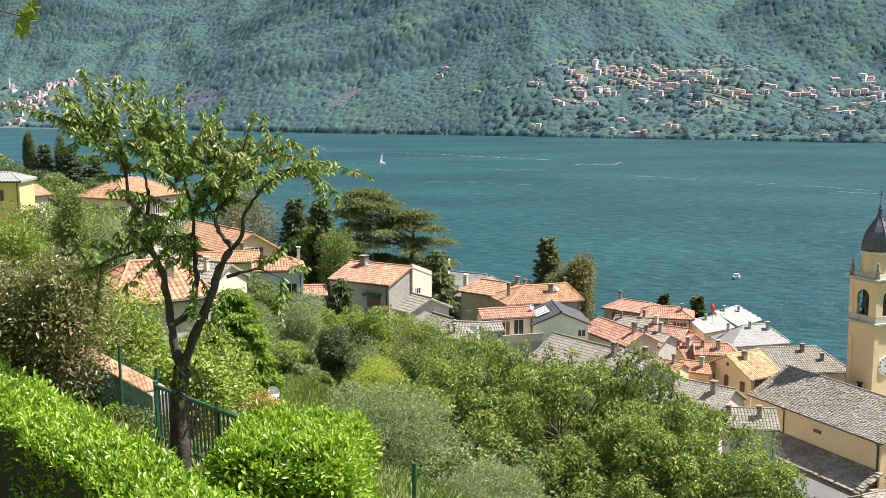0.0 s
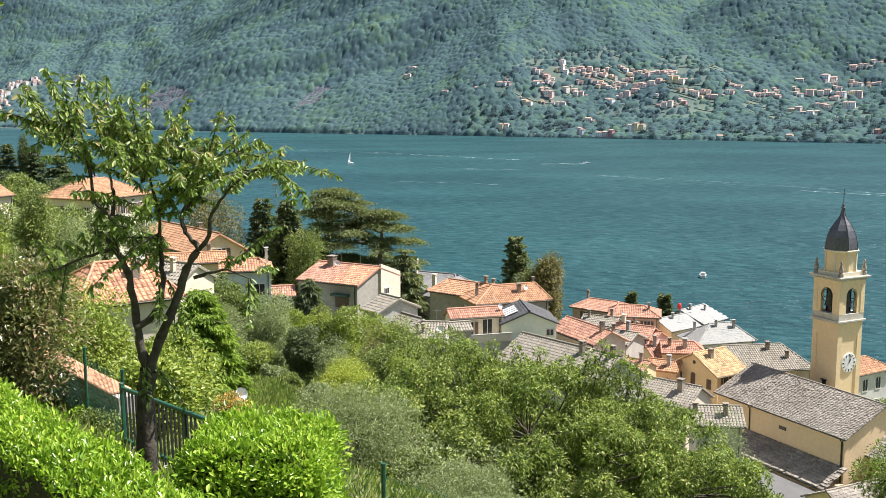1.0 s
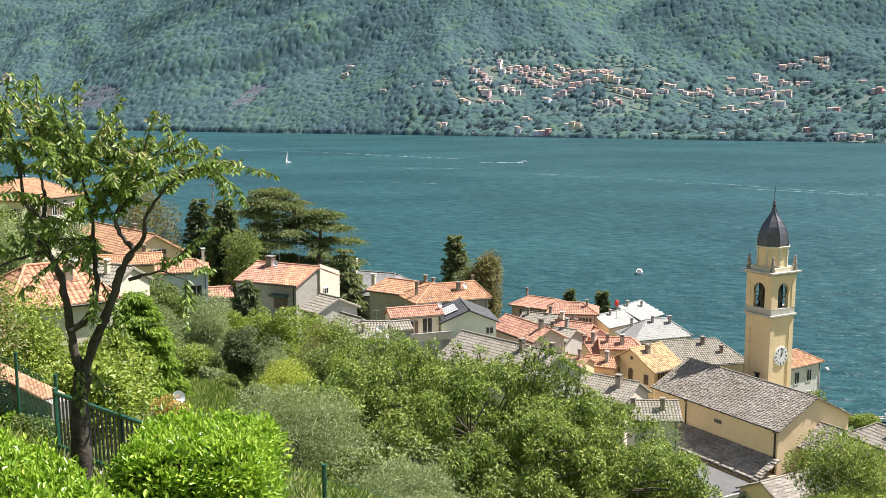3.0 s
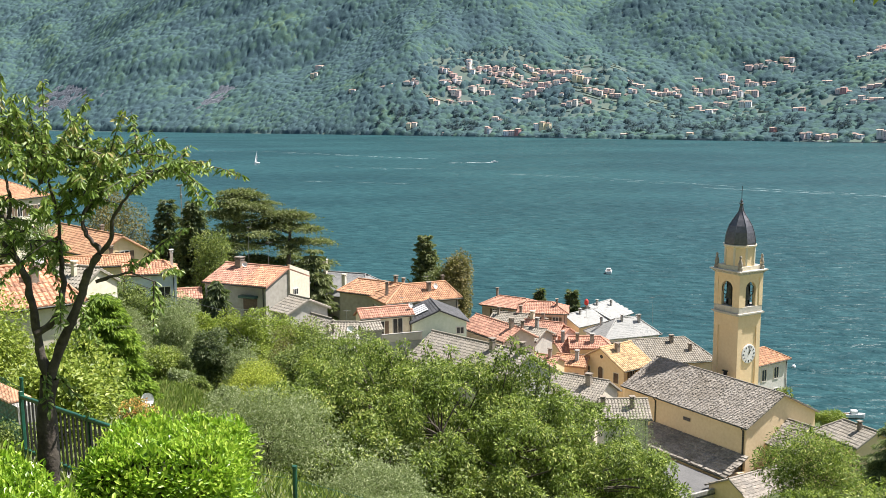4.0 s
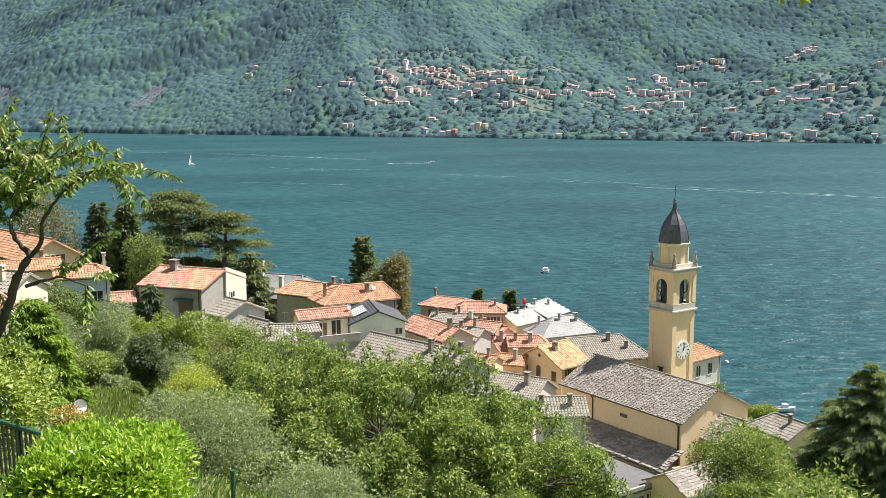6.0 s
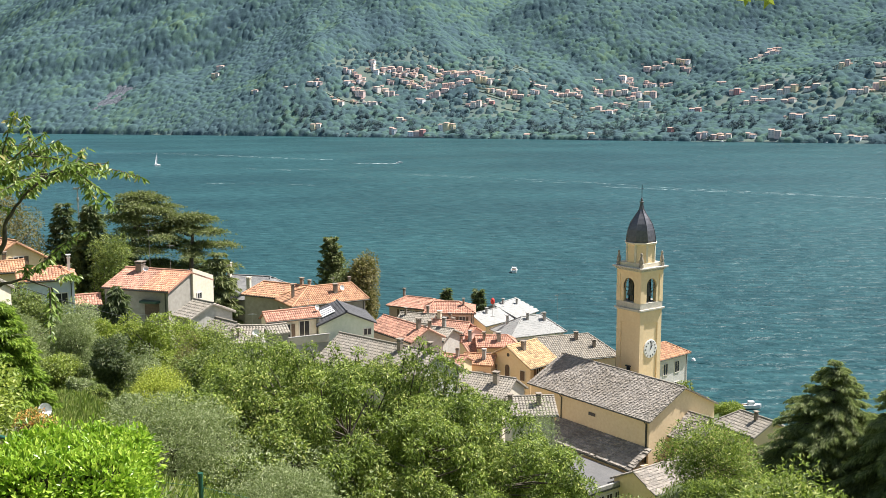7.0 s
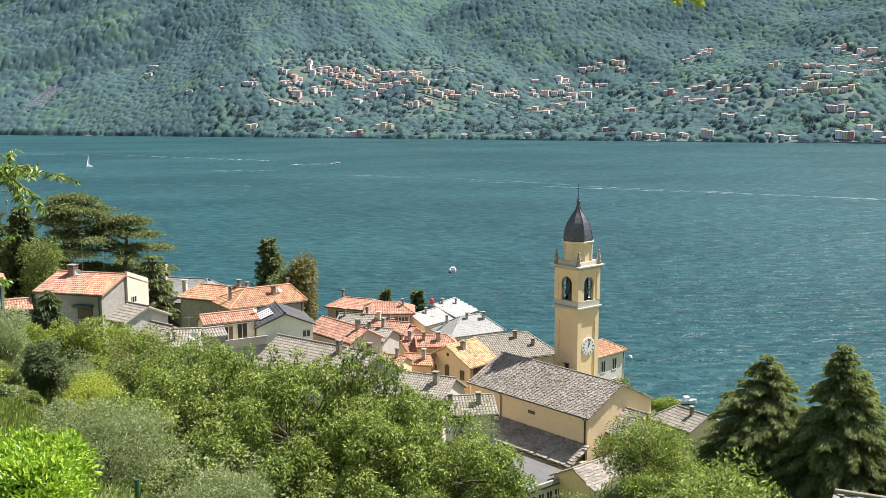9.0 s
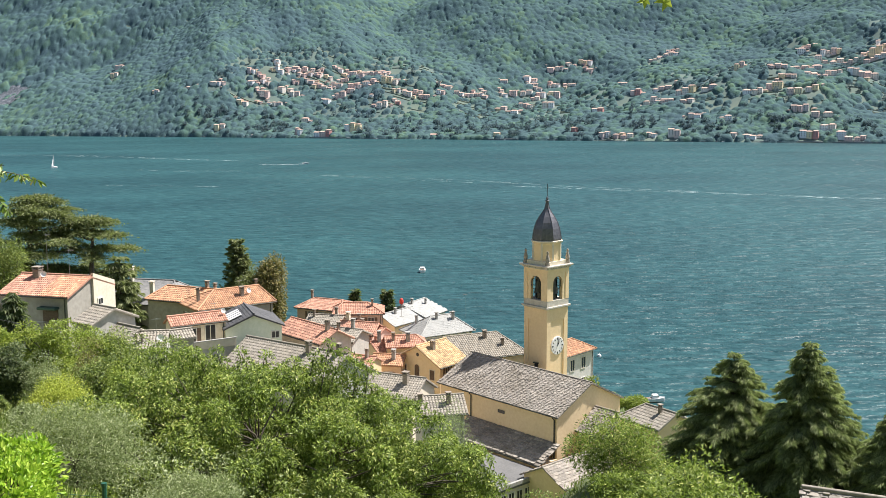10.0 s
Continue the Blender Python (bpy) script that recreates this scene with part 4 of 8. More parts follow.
def build_far_village():
    walls = M_HAZEWALLS
    roofs = [M_HAZEROOF]
    words = ["white", "cream", "pale pink", "yellow", "terracotta red", "grey"]
    rng = np.random.default_rng(15)
    wk = box(-0.6, -0.12, 0, 0.6, 0.1, 1.7)
    wme = bpy.data.meshes.new("window")
    wk.to_mesh(wme)
    wk.free()
    wme.materials.append(M_HAZEGLASS)
    base_yaw = math.degrees(math.atan2(-FV[1], -FV[0]))
    plots = []
    for v, m, l, h, c in FAR_HOUSES:
        n = max(1, int(round(l / 10.5)))
        for k in range(n):
            step = l / n
            plots.append((v + (k - (n - 1) / 2) * step, m + (rng.uniform(-3, 5) if n > 1 else 0), step * rng.uniform(0.86, 1.08), h * (rng.uniform(0.85, 1.2) if n > 1 else 1), c if k == 0 else int(rng.choice([1, 1, 2, 2, 3, 0]))))
    for v, m, l, h, c in list(plots):
        if v < 1250 and m > 60 and rng.random() < (0.75 if 800 < v < 1150 or v < 80 else 0.4):
            side = rng.choice((-1, 1))
            plots.append((v + side * (l * 0.5 + rng.uniform(4, 9)), m + rng.uniform(-7, 12), rng.uniform(6, 10), rng.uniform(5.5, 9.5), int(rng.choice([1, 1, 2, 2, 3, 0]))))
        elif v > 2850 and rng.random() < 0.8:
            plots.append((v + rng.uniform(-30, 30), m + rng.uniform(-22, 16), rng.uniform(12, 20), rng.uniform(9, 15), int(rng.choice([1, 2, 2, 0, 5]))))
    plots.sort(key=lambda q: math.hypot(*far_xy(q[0], q[1])))
    rest_v, rest_f, rest_m = [], [], []
    for nth, (v, m, l, h, c) in enumerate(plots):
        x, y = far_xy(v, m + 4)
        z = float(far_height(v, m)) - 0.6
        w = min(max(l * 0.7, 6.0), 13.0)
        h = max(h * 0.94, 5.0)
        place = pose(x, y, z, 0, 0, base_yaw + rng.uniform(-32, 12))
        rz = min(2.1, w * 0.19)
        eave = h - rz
        walls_bm = box(-l / 2, -w / 2, -6, l / 2, w / 2, eave)
        bm = bmesh.new()
        a, b = l / 2 + 0.35, w / 2 + 0.35
        hip = min(b, a) * (0.75 if rng.random() < 0.6 else 0.02)
        vs = [bm.verts.new(p) for p in ((-a, -b, eave - 0.25), (a, -b, eave - 0.25), (a, b, eave - 0.25), (-a, b, eave - 0.25), (-a, -b, eave), (a, -b, eave), (a, b, eave), (-a, b, eave), (-a + hip, 0, eave + rz), (a - hip, 0, eave + rz))]
        for f in ((3, 2, 1, 0), (0, 1, 5, 4), (1, 2, 6, 5), (2, 3, 7, 6), (3, 0, 4, 7), (4, 5, 9, 8), (6, 7, 8, 9), (5, 6, 9), (7, 4, 8)):
            bm.faces.new([vs[i] for i in f])
        rows, cols = min(3, max(1, int((eave - 1.0) / 3.1))), min(6, max(1, int(l / 3.4)))
        spots = [pose((k - (cols - 1) / 2) * l / cols, -w / 2, eave - 2.5 - r * 3.1) for r in range(rows) for k in range(cols)]
        if nth < 300:
            root = empty("far_house", place, words[c] + " house with clay tile roof in the far village", "house", "houses across the lake")
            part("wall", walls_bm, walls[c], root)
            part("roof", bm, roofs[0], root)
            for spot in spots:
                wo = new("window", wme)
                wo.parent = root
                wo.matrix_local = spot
        else:
            for piece, slot in ((walls_bm, c), (bm, 6)):
                start = len(rest_v)
                piece.verts.index_update()
                rest_v += [(place @ q.co)[:] for q in piece.verts]
                for f in piece.faces:
                    rest_f.append([start + q.index for q in f.verts])
                    rest_m.append(slot)
                piece.free()
            for spot in spots:
                start = len(rest_v)
                rest_v += [(place @ spot @ q.co)[:] for q in wme.vertices]
                for f in wme.polygons:
                    rest_f.append([start + q for q in f.vertices])
                    rest_m.append(7)
    me = bpy.data.meshes.new("far_hamlet")
    me.from_pydata(rest_v, [], rest_f)
    for mat in walls + roofs + [M_HAZEGLASS]:
        me.materials.append(mat)
    me.polygons.foreach_set("material_index", rest_m)
    ob = new("far_hamlet", me)
    tagged(ob, "pale houses with clay tile roofs in the farthest village", "houses", kind="stuff")


build_far_village()


def build_groves():
    """Tall dark trees of the gardens and the shore across the lake: a trunk and a crown of leafy sprays each."""
    rng = np.random.default_rng(19)
    stands = [(rng.uniform(-250, 1230), rng.uniform(6, 95)) for k in range(220)] + [(rng.uniform(-250, 1200), rng.uniform(95, 330)) for k in range(130)]
    stands += [(v0 + rng.normal() * 22, m0 + rng.normal() * 14) for v0, m0 in ((1000, 45), (640, 60), (560, 75), (470, 120), (400, 90), (180, 60), (60, 55), (300, 75), (730, 40), (1150, 60)) for k in range(12)]
    P, A, N, L, trunks = [], [], [], [], []
    for v, m in stands:
        if bool(open_ground(np.array([v]), np.array([m]))[0]) or m < 5:
            continue
        x, y = far_xy(v, m)
        z = float(far_height(v, m))
        h, w = rng.uniform(8, 15), rng.uniform(6, 11)
        slim = rng.random() < 0.12
        if slim:
            h, w = rng.uniform(12, 18), 2.6
        d = ball(190, rng) * (0.5 + 0.55 * rng.random((190, 1)))
        P.append(np.array([x, y, z + h * 0.58]) + d * np.array([w * 0.5, w * 0.5, h * 0.42]))
        A.append(d + rng.normal(size=d.shape) * 0.5)
        N.append(d * 0.8 + np.array([0, 0, 1.1]) + rng.normal(size=d.shape) * 0.2)
        L.append(np.full(190, 1.0 if slim else 1.9) * (0.6 + 0.7 * rng.random(190)))
        trunks.append([((x, y, z - 0.5), 0.35), ((x, y, z + h * 0.7), 0.12)])
    L = np.concatenate(L)
    me = leaves("far_trees", np.concatenate(P), np.concatenate(A), np.concatenate(N), L, L * 0.7)
    thing_mesh("far_trees", me, M_HAZEGROVE, "dark garden trees along the far shore", "trees", kind="stuff")
    thing_mesh("far_trunks", tubes("far_trunks", trunks, 5), M_BARK, "trunks of the garden trees along the far shore", "tree trunks", kind="stuff")


build_groves()


def build_quay():
    """Grey stone quay wall where the far village meets the water."""
    v = np.arange(-300, 1230, 10.0)
    m = 1.0 + 1.6 * np.sin(v * 0.021) + 1.2 * np.sin(v * 0.055 + 1)
    top = 1.9 + 0.7 * np.sign(np.sin(v * 0.013 + 2)) + 0.3 * np.sin(v * 0.09)
    P = []
    for dm, lift in ((0, None), (0, 0), (2.2, 0)):
        x, y = far_xy(v, m + dm)
        P.append(np.stack([x, y, np.full(len(v), -1.0) if lift is None else top], -1))
    V = np.stack(P, 1).reshape(-1, 3)
    i = np.arange(len(v) - 1)
    q = np.concatenate([np.stack([i * 3 + k, (i + 1) * 3 + k, (i + 1) * 3 + k + 1, i * 3 + k + 1], -1) for k in (0, 1)])
    thing_mesh("quay", mesh_np("quay", V, q), M_FARQUAY, "grey stone quay wall along the far shore", "quay", kind="structure")


build_quay()

# ---------------------------------------------------------------- houses
WIN_CACHE = {}


def window_parts(parent, m, w, h, shutter=None, trim=M_TRIM):
    """A window on a wall: frame, pane and, where it has them, two open shutters. Local x along the wall, -y outwards."""
    key = (round(w, 2), round(h, 2), trim.name)
    if key not in WIN_CACHE:
        fr = bmesh.new()
        for x0, z0, x1, z1 in ((-w / 2 - 0.1, -0.12, w / 2 + 0.1, 0), (-w / 2 - 0.1, h, w / 2 + 0.1, h + 0.1), (-w / 2 - 0.1, 0, -w / 2, h), (w / 2, 0, w / 2 + 0.1, h), (-0.03, 0, 0.03, h)):
            box_into(fr, x0, -0.07, z0, x1, 0.04, z1)
        me_f = bpy.data.meshes.new("window")
        fr.to_mesh(me_f)
        fr.free()
        me_f.materials.append(trim)
        pn = box(-w / 2, -0.035, 0, w / 2, 0.02, h)
        me_p = bpy.data.meshes.new("pane")
        pn.to_mesh(me_p)
        pn.free()
        me_p.materials.append(M_DARKGLASS)
        WIN_CACHE[key] = (me_f, me_p)
    me_f, me_p = WIN_CACHE[key]
    ob = new("window", me_f)
    ob.parent, ob.matrix_local = parent, m
    pane = new("pane", me_p)
    pane.parent = ob
    if shutter:
        ks = key + (shutter.name,)
        if ks not in WIN_CACHE:
            sb = box(-w * 0.25, -0.05, 0, w * 0.25, 0, h)
            sb.normal_update()
            bmesh.ops.inset_individual(sb, faces=[f for f in sb.faces if f.normal.y < -0.5], thickness=0.05, depth=-0.015)
            me_s = bpy.data.meshes.new("shutter")
            sb.to_mesh(me_s)
            sb.free()
            me_s.materials.append(shutter)
            WIN_CACHE[ks] = me_s
        for sx in (-1, 1):
            sh = new("shutter", WIN_CACHE[ks])
            sh.parent, sh.matrix_local = ob, pose(sx * (w * 0.75 + 0.1), -0.03, 0)
    return ob


def slope_tiles(name, parent, material, x0, x1, run, rise, left_cut, right_cut, m, pitch=0.3, length=0.42, slab=False, seed=1, relief=1.0):
    """Rows of single tiles over one roof slope. Local x along the eave, y up the slope in plan from 0 to run; cuts are how far the hips take off the top ends."""
    rng = np.random.default_rng(seed)
    nx, ny = max(2, int(round((x1 - x0) / pitch))), max(2, int(round(math.hypot(run, rise) / length)))
    xs = x0 + (np.arange(nx) + 0.5) * (x1 - x0) / nx
    fy = np.arange(ny) / ny
    Xg, Yg = np.meshgrid(xs, fy, indexing="ij")
    if slab:
        Xg = Xg + rng.normal(size=Xg.shape) * pitch * 0.27 * relief + (np.arange(ny) % 2 * pitch * 0.5)[None]
    mid = Yg + 0.5 / ny
    ok = (Xg > x0 + left_cut * mid) & (Xg < x1 - right_cut * mid)
    Xg, Yg = Xg[ok], Yg[ok]
    k = len(Xg)
    dx = (x1 - x0) / nx
    y0, y1 = Yg * run, np.minimum((Yg + 1.12 / ny), 1.0) * run
    z0, z1 = Yg * rise, np.minimum((Yg + 1.12 / ny), 1.0) * rise
    lift = 0.05 + 0.012 * rng.random(k)
    if slab:
        lift = (0.05 + 0.06 * rng.random(k) ** 1.5) * relief
        wd = dx * (0.5 + (0.24 * rng.random(k) - 0.1) * relief)
        y0 = y0 - 0.1 * relief * rng.random(k) ** 1.5
        P = np.stack([np.stack([Xg - wd, y0, z0 + lift], -1), np.stack([Xg + wd, y0 + rng.normal(size=k) * 0.025, z0 + lift + rng.normal(size=k) * 0.02 * relief], -1),
                      np.stack([Xg + wd, y1, z1 + 0.012], -1), np.stack([Xg - wd, y1, z1 + 0.012], -1),
                      np.stack([Xg - wd, y0, z0 - 0.01], -1), np.stack([Xg + wd, y0, z0 - 0.01], -1)], 1)
        f = np.array([[0, 1, 2, 3], [4, 5, 1, 0]])
        Fc = (np.arange(k)[:, None, None] * 6 + f[None]).reshape(-1, 4)
    else:
        h = dx * 0.5
        up = dx * 0.2
        P = np.stack([np.stack([Xg - h, y0, z0 + lift * 0.4], -1), np.stack([Xg - h * 0.4, y0, z0 + lift + up], -1), np.stack([Xg + h * 0.4, y0, z0 + lift + up], -1), np.stack([Xg + h, y0, z0 + lift * 0.4], -1),
                      np.stack([Xg - h, y1, z1 + 0.005], -1), np.stack([Xg - h * 0.4, y1, z1 + up], -1), np.stack([Xg + h * 0.4, y1, z1 + up], -1), np.stack([Xg + h, y1, z1 + 0.005], -1)], 1)
        f = np.array([[0, 1, 5, 4], [1, 2, 6, 5], [2, 3, 7, 6], [0, 3, 2, 1]])
        Fc = (np.arange(k)[:, None, None] * 8 + f[None]).reshape(-1, 4)
    ob = part_mesh(name, mesh_np(name, P.reshape(-1, 3), Fc), material, parent, at=m)
    ob["kind"] = "stuff"
    return ob


def chimney_part(parent, x, y, z0, h, w=0.5, material=M_BRICK, d=None):
    w, h = w * 0.78, h * 0.85
    d = (d or w) if d is None else d * 0.78
    bm = box(x - w / 2, y - d / 2, z0 - 0.8, x + w / 2, y + d / 2, z0 + h)
    box_into(bm, x - w / 2 - 0.06, y - d / 2 - 0.06, z0 + h, x + w / 2 + 0.06, y + d / 2 + 0.06, z0 + h + 0.07)
    for sx in (-1, 1):
        for sy in (-1, 1):
            box_into(bm, x + sx * (w / 2 - 0.06) - 0.05, y + sy * (d / 2 - 0.06) - 0.05, z0 + h + 0.07, x + sx * (w / 2 - 0.06) + 0.05, y + sy * (d / 2 - 0.06) + 0.05, z0 + h + 0.27)
    box_into(bm, x - w / 2 - 0.1, y - d / 2 - 0.1, z0 + h + 0.27, x + w / 2 + 0.1, y + d / 2 + 0.1, z0 + h + 0.35)
    return part("chimney", bm, material, parent)


def aerial_part(parent, x, y, z0, h=2.2):
    bm = lathe([(0.02, 0), (0.015, h)], 6)
    for i, w in enumerate((0.9, 0.8, 0.7, 0.55)):
        box_into(bm, -w / 2, 0.1 + i * 0.12, h - 0.2, w / 2, 0.115 + i * 0.12, h - 0.185)
    box_into(bm, -0.012, -0.1, h - 0.21, 0.012, 0.6, h - 0.19)
    return part("aerial", bm, M_STEEL, parent, "thin metal television aerial", pose(x, y, z0))


def dish_part(parent, x, y, z, r=0.4, turn=0, name="satellite_dish"):
    bm = lathe([(0.02, 0.0), (r * 0.5, 0.035), (r, 0.14), (r * 1.0, 0.16), (r * 0.5, 0.055), (0.02, 0.02)], 16)
    for v in bm.verts:
        v.co = Matrix.Rotation(radians(75), 3, "X") @ v.co
    return part(name, bm, M_WHITEPAINT, parent, "white satellite dish", pose(x, y, z, 0, 0, turn))


def house(label, cx, cy, yaw, l, w, ze, zr, wall, roof, hips=(0, 0), zg=None, over=0.4, tile=0.3, slab=False, windows=(), chimneys=(), aerials=(), dishes=(), seed=1, name="house", category="house", group="houses of the near village", thick=0.16, gutter=True, relief=0.62, split=None):
    """A house with walls, a gabled or hipped roof of single tiles, windows and chimneys. l along the ridge, w across, over the eaves."""
    zg = gz(cx, cy) - 1.5 if zg is None else zg
    root = empty(name, pose(cx, cy, zg, 0, 0, yaw), label, category, group)
    he, hr = ze - zg, zr - zg
    rise = hr - he
    a, b = l / 2, w / 2
    wa, wb = a - over, b - over
    top = he + rise * over / b - 0.12
    bm = bmesh.new()
    prof = [(-wb, 0), (wb, 0), (wb, top), (0, hr - 0.14), (-wb, top)]
    ends = []
    for sx, hip in ((-1, hips[0]), (1, hips[1])):
        ends.append([bm.verts.new((sx * wa, y, top if (hip and k == 3) else z)) for k, (y, z) in enumerate(prof)])
    n = len(prof)
    for i in range(n):
        bm.faces.new((ends[0][i], ends[1][i], ends[1][(i + 1) % n], ends[0][(i + 1) % n]))
    bm.faces.new(ends[0][::-1])
    bm.faces.new(ends[1])
    bmesh.ops.recalc_face_normals(bm, faces=bm.faces)
    body = part("wall", bm, wall, root)
    # roof slab
    bm = bmesh.new()
    up = [(-a, -b, he), (a, -b, he), (a, b, he), (-a, b, he), (-a + hips[0], 0, hr), (a - hips[1], 0, hr)]
    tv = [bm.verts.new(p) for p in up]
    bv = [bm.verts.new((p[0], p[1], p[2] - thick)) for p in up]
    for vs, flip in ((tv, False), (bv, True)):
        for f in ((0, 1, 5, 4), (2, 3, 4, 5), (1, 2, 5), (3, 0, 4)):
            if len(f) == 3 and not (hips[1] if f[0] == 1 else hips[0]):
                continue
            bm.faces.new([vs[i] for i in (f[::-1] if flip else f)])
    rim = [(0, 1), (2, 3)]
    rim += [(1, 2)] if hips[1] else [(1, 5), (5, 2)]
    rim += [(3, 0)] if hips[0] else [(3, 4), (4, 0)]
    for i, j in rim:
        bm.faces.new((tv[j], tv[i], bv[i], bv[j]))
    bmesh.ops.recalc_face_normals(bm, faces=bm.faces)
    part("roof", bm, roof, root)
    ln = 0.42 if not slab else tile * 0.8
    if split:
        # the front slope was retiled in two goes
        slope_tiles("roof_tiles", root, roof, -a, split[0], b, rise, hips[0], 0, pose(0, -b, he), tile, ln, slab, seed, relief)
        slope_tiles("roof_tiles", root, split[1], split[0], a, b, rise, 0, hips[1], pose(0, -b, he + 0.03), tile, ln, slab, seed + 7, relief)
    else:
        slope_tiles("roof_tiles", root, roof, -a, a, b, rise, hips[0], hips[1], pose(0, -b, he), tile, ln, slab, seed, relief)
    slope_tiles("roof_tiles", root, roof, -a, a, b, rise, hips[1], hips[0], pose(0, b, he, 0, 0, 180), tile, ln, slab, seed + 1, relief)
    if hips[1]:
        slope_tiles("roof_tiles", root, roof, -b, b, hips[1], rise, b, b, pose(a, 0, he, 0, 0, 90), tile, ln, slab, seed + 2, relief)
    if hips[0]:
        slope_tiles("roof_tiles", root, roof, -b, b, hips[0], rise, b, b, pose(-a, 0, he, 0, 0, -90), tile, ln, slab, seed + 3, relief)
    # ridge and hip caps
    caps = [[(up[4], 0.11), (up[5], 0.11)]]
    for k, hip, e1, e2 in ((4, hips[0], 0, 3), (5, hips[1], 1, 2)):
        if hip:
            caps += [[(up[k], 0.1), (up[e1], 0.1)], [(up[k], 0.1), (up[e2], 0.1)]]
    caps = [[((p[0], p[1], p[2] + (0.03 if slab else 0.08)), r) for p, r in c] for c in caps]
    part_mesh("ridge_tiles", tubes("ridge_tiles", caps, 6), roof, root)
    if gutter:
        g = [[((-a, sy * (b + 0.06), he - 0.06), 0.07), ((a, sy * (b + 0.06), he - 0.06), 0.07)] for sy in (-1, 1)]
        g.append([((wa - 0.3, -wb - 0.07, he - 0.1), 0.05), ((wa - 0.3, -wb - 0.07, 0.5), 0.05)])
        part_mesh("gutter", tubes("gutter", g, 6), M_BRONZE, root, "dark brown gutter and downpipe")
    for side, off, z, ww, hh, sh in windows:
        m = {"A": pose(off, -wb - 0.01, z - zg), "C": pose(off, wb + 0.01, z - zg, 0, 0, 180), "B": pose(wa + 0.01, off, z - zg, 0, 0, 90), "D": pose(-wa - 0.01, off, z - zg, 0, 0, -90)}[side]
        window_parts(body, m, ww, hh, sh)
    for c in chimneys:
        x, y, h = c[:3]
        zz = hr - abs(y) / b * rise
        chimney_part(root, x, y, zz, h, *(c[3:]))
    for x, y, h in aerials:
        aerial_part(root, x, y, hr - abs(y) / b * rise - 0.1, h)
    for x, y, z, r, turn in dishes:
        dish_part(root, x, y, z - zg, r, turn)
    return root


def row_of(side, n, span, z, w=0.9, h=1.5, sh=M_SHUTTER):
    return [(side, (i - (n - 1) / 2) * span / max(1, n), z, w, h, sh) for i in range(n)]

# ---------------------------------------------------------------- the near village
CH_YAW = -65.5
NAVE = house("yellow church nave under a grey stone-slab roof", 48.7, 118.4, CH_YAW, 21.3, 12.5, 26.4, 29.5, M_CHURCHW, M_SLATE, tile=0.29, slab=True, over=0.35, zg=13.0, relief=0.75,
      name="church", category="church", group="church", seed=5)
part("vent", box(0.5, -6.0, 24.75 - 13.0, 1.6, -5.88, 25.15 - 13.0), M_DARKGLASS, NAVE, "small dark slit opening")
for lx in (-4.4, 9.9):
    part_mesh("downpipe", tubes("downpipe", [[((lx, -6.0, 3.0), 0.07), ((lx, -6.0, 12.9), 0.07), ((lx, -6.3, 13.25), 0.07)]], 6), M_BRONZE, NAVE)
OCHRE = house("ochre yellow house with arched gable window", 40.1, 133.1, 31.3, 6.4, 9.0, 27.6, 30.0, M_OCHRE, M_YTILE, tile=0.32, seed=21, windows=row_of("A", 2, 5, 26.1, 0.8, 1.4), chimneys=[(-1.0, -1.2, 1.1, 0.7)])
OZ = gz(40.1, 133.1) - 1.5
for wy, wz, wh in ((2.5, 26.3, 1.35), (0.1, 26.2, 1.5), (-2.7, 26.3, 1.35), (2.5, 23.6, 1.35), (0.1, 23.6, 1.35), (-2.7, 23.6, 1.35)):
    fr = part("window_surround", box(-2.86, wy - 0.52, wz - wh / 2 - 0.1 - OZ, -2.79, wy + 0.52, wz + wh / 2 + 0.1 - OZ, 0.01), M_CREAM, OCHRE, "pale rendered window surround")
    for sy in (-0.4, 0.01):
        part("shutter", box(-2.9, wy + sy, wz - wh / 2 - OZ, -2.855, wy + sy + 0.39, wz + wh / 2 - OZ, 0.01), M_SHUTTER, fr, "closed brown wooden shutter")
part("window_arch", lathe([(0.4, 0), (0.4, 0.05), (0.02, 0.05)], 20), M_SHUTTER, OCHRE, "rounded top of the gable window", pose(-2.855, 0.1, 26.95 - OZ, 0, -90, 0))
part("round_window", lathe([(0.26, 0), (0.26, 0.04), (0.02, 0.04)], 18), M_DARKGLASS, OCHRE, "small round attic window", pose(-2.79, 0.0, 28.75 - OZ, 0, -90, 0))
house("large house under a grey-brown tiled hipped roof", 48.7, 137.6, 6.8, 11.5, 10.1, 27.2, 29.6, M_CREAM, M_GREYTILE, hips=(0, 2.8), tile=0.34, seed=22, windows=row_of("A", 3, 9, 24.3), chimneys=[(0.5, -1.0, 1.0, 0.6), (2.5, -2.8, 0.9, 0.5)])
house("house under a pale grey slate pyramid roof", 47.8, 155.2, 13.8, 10.4, 7.0, 26.5, 28.9, M_WHITE, M_PALEROOF, hips=(4.0, 2.8), tile=0.45, slab=True, relief=0.3, seed=23, aerials=[(4.6, -1.5, 4.5)], windows=row_of("B", 2, 5, 24.4) + row_of("A", 4, 9, 24.3),
      chimneys=[(-0.5, -0.6, 0.9, 0.4, M_STONE), (2.4, -1.0, 1.1, 0.5, M_STONE), (-3.2, 1.2, 0.8, 0.4, M_STONE), (3.6, 1.5, 0.8, 0.4, M_STONE)])
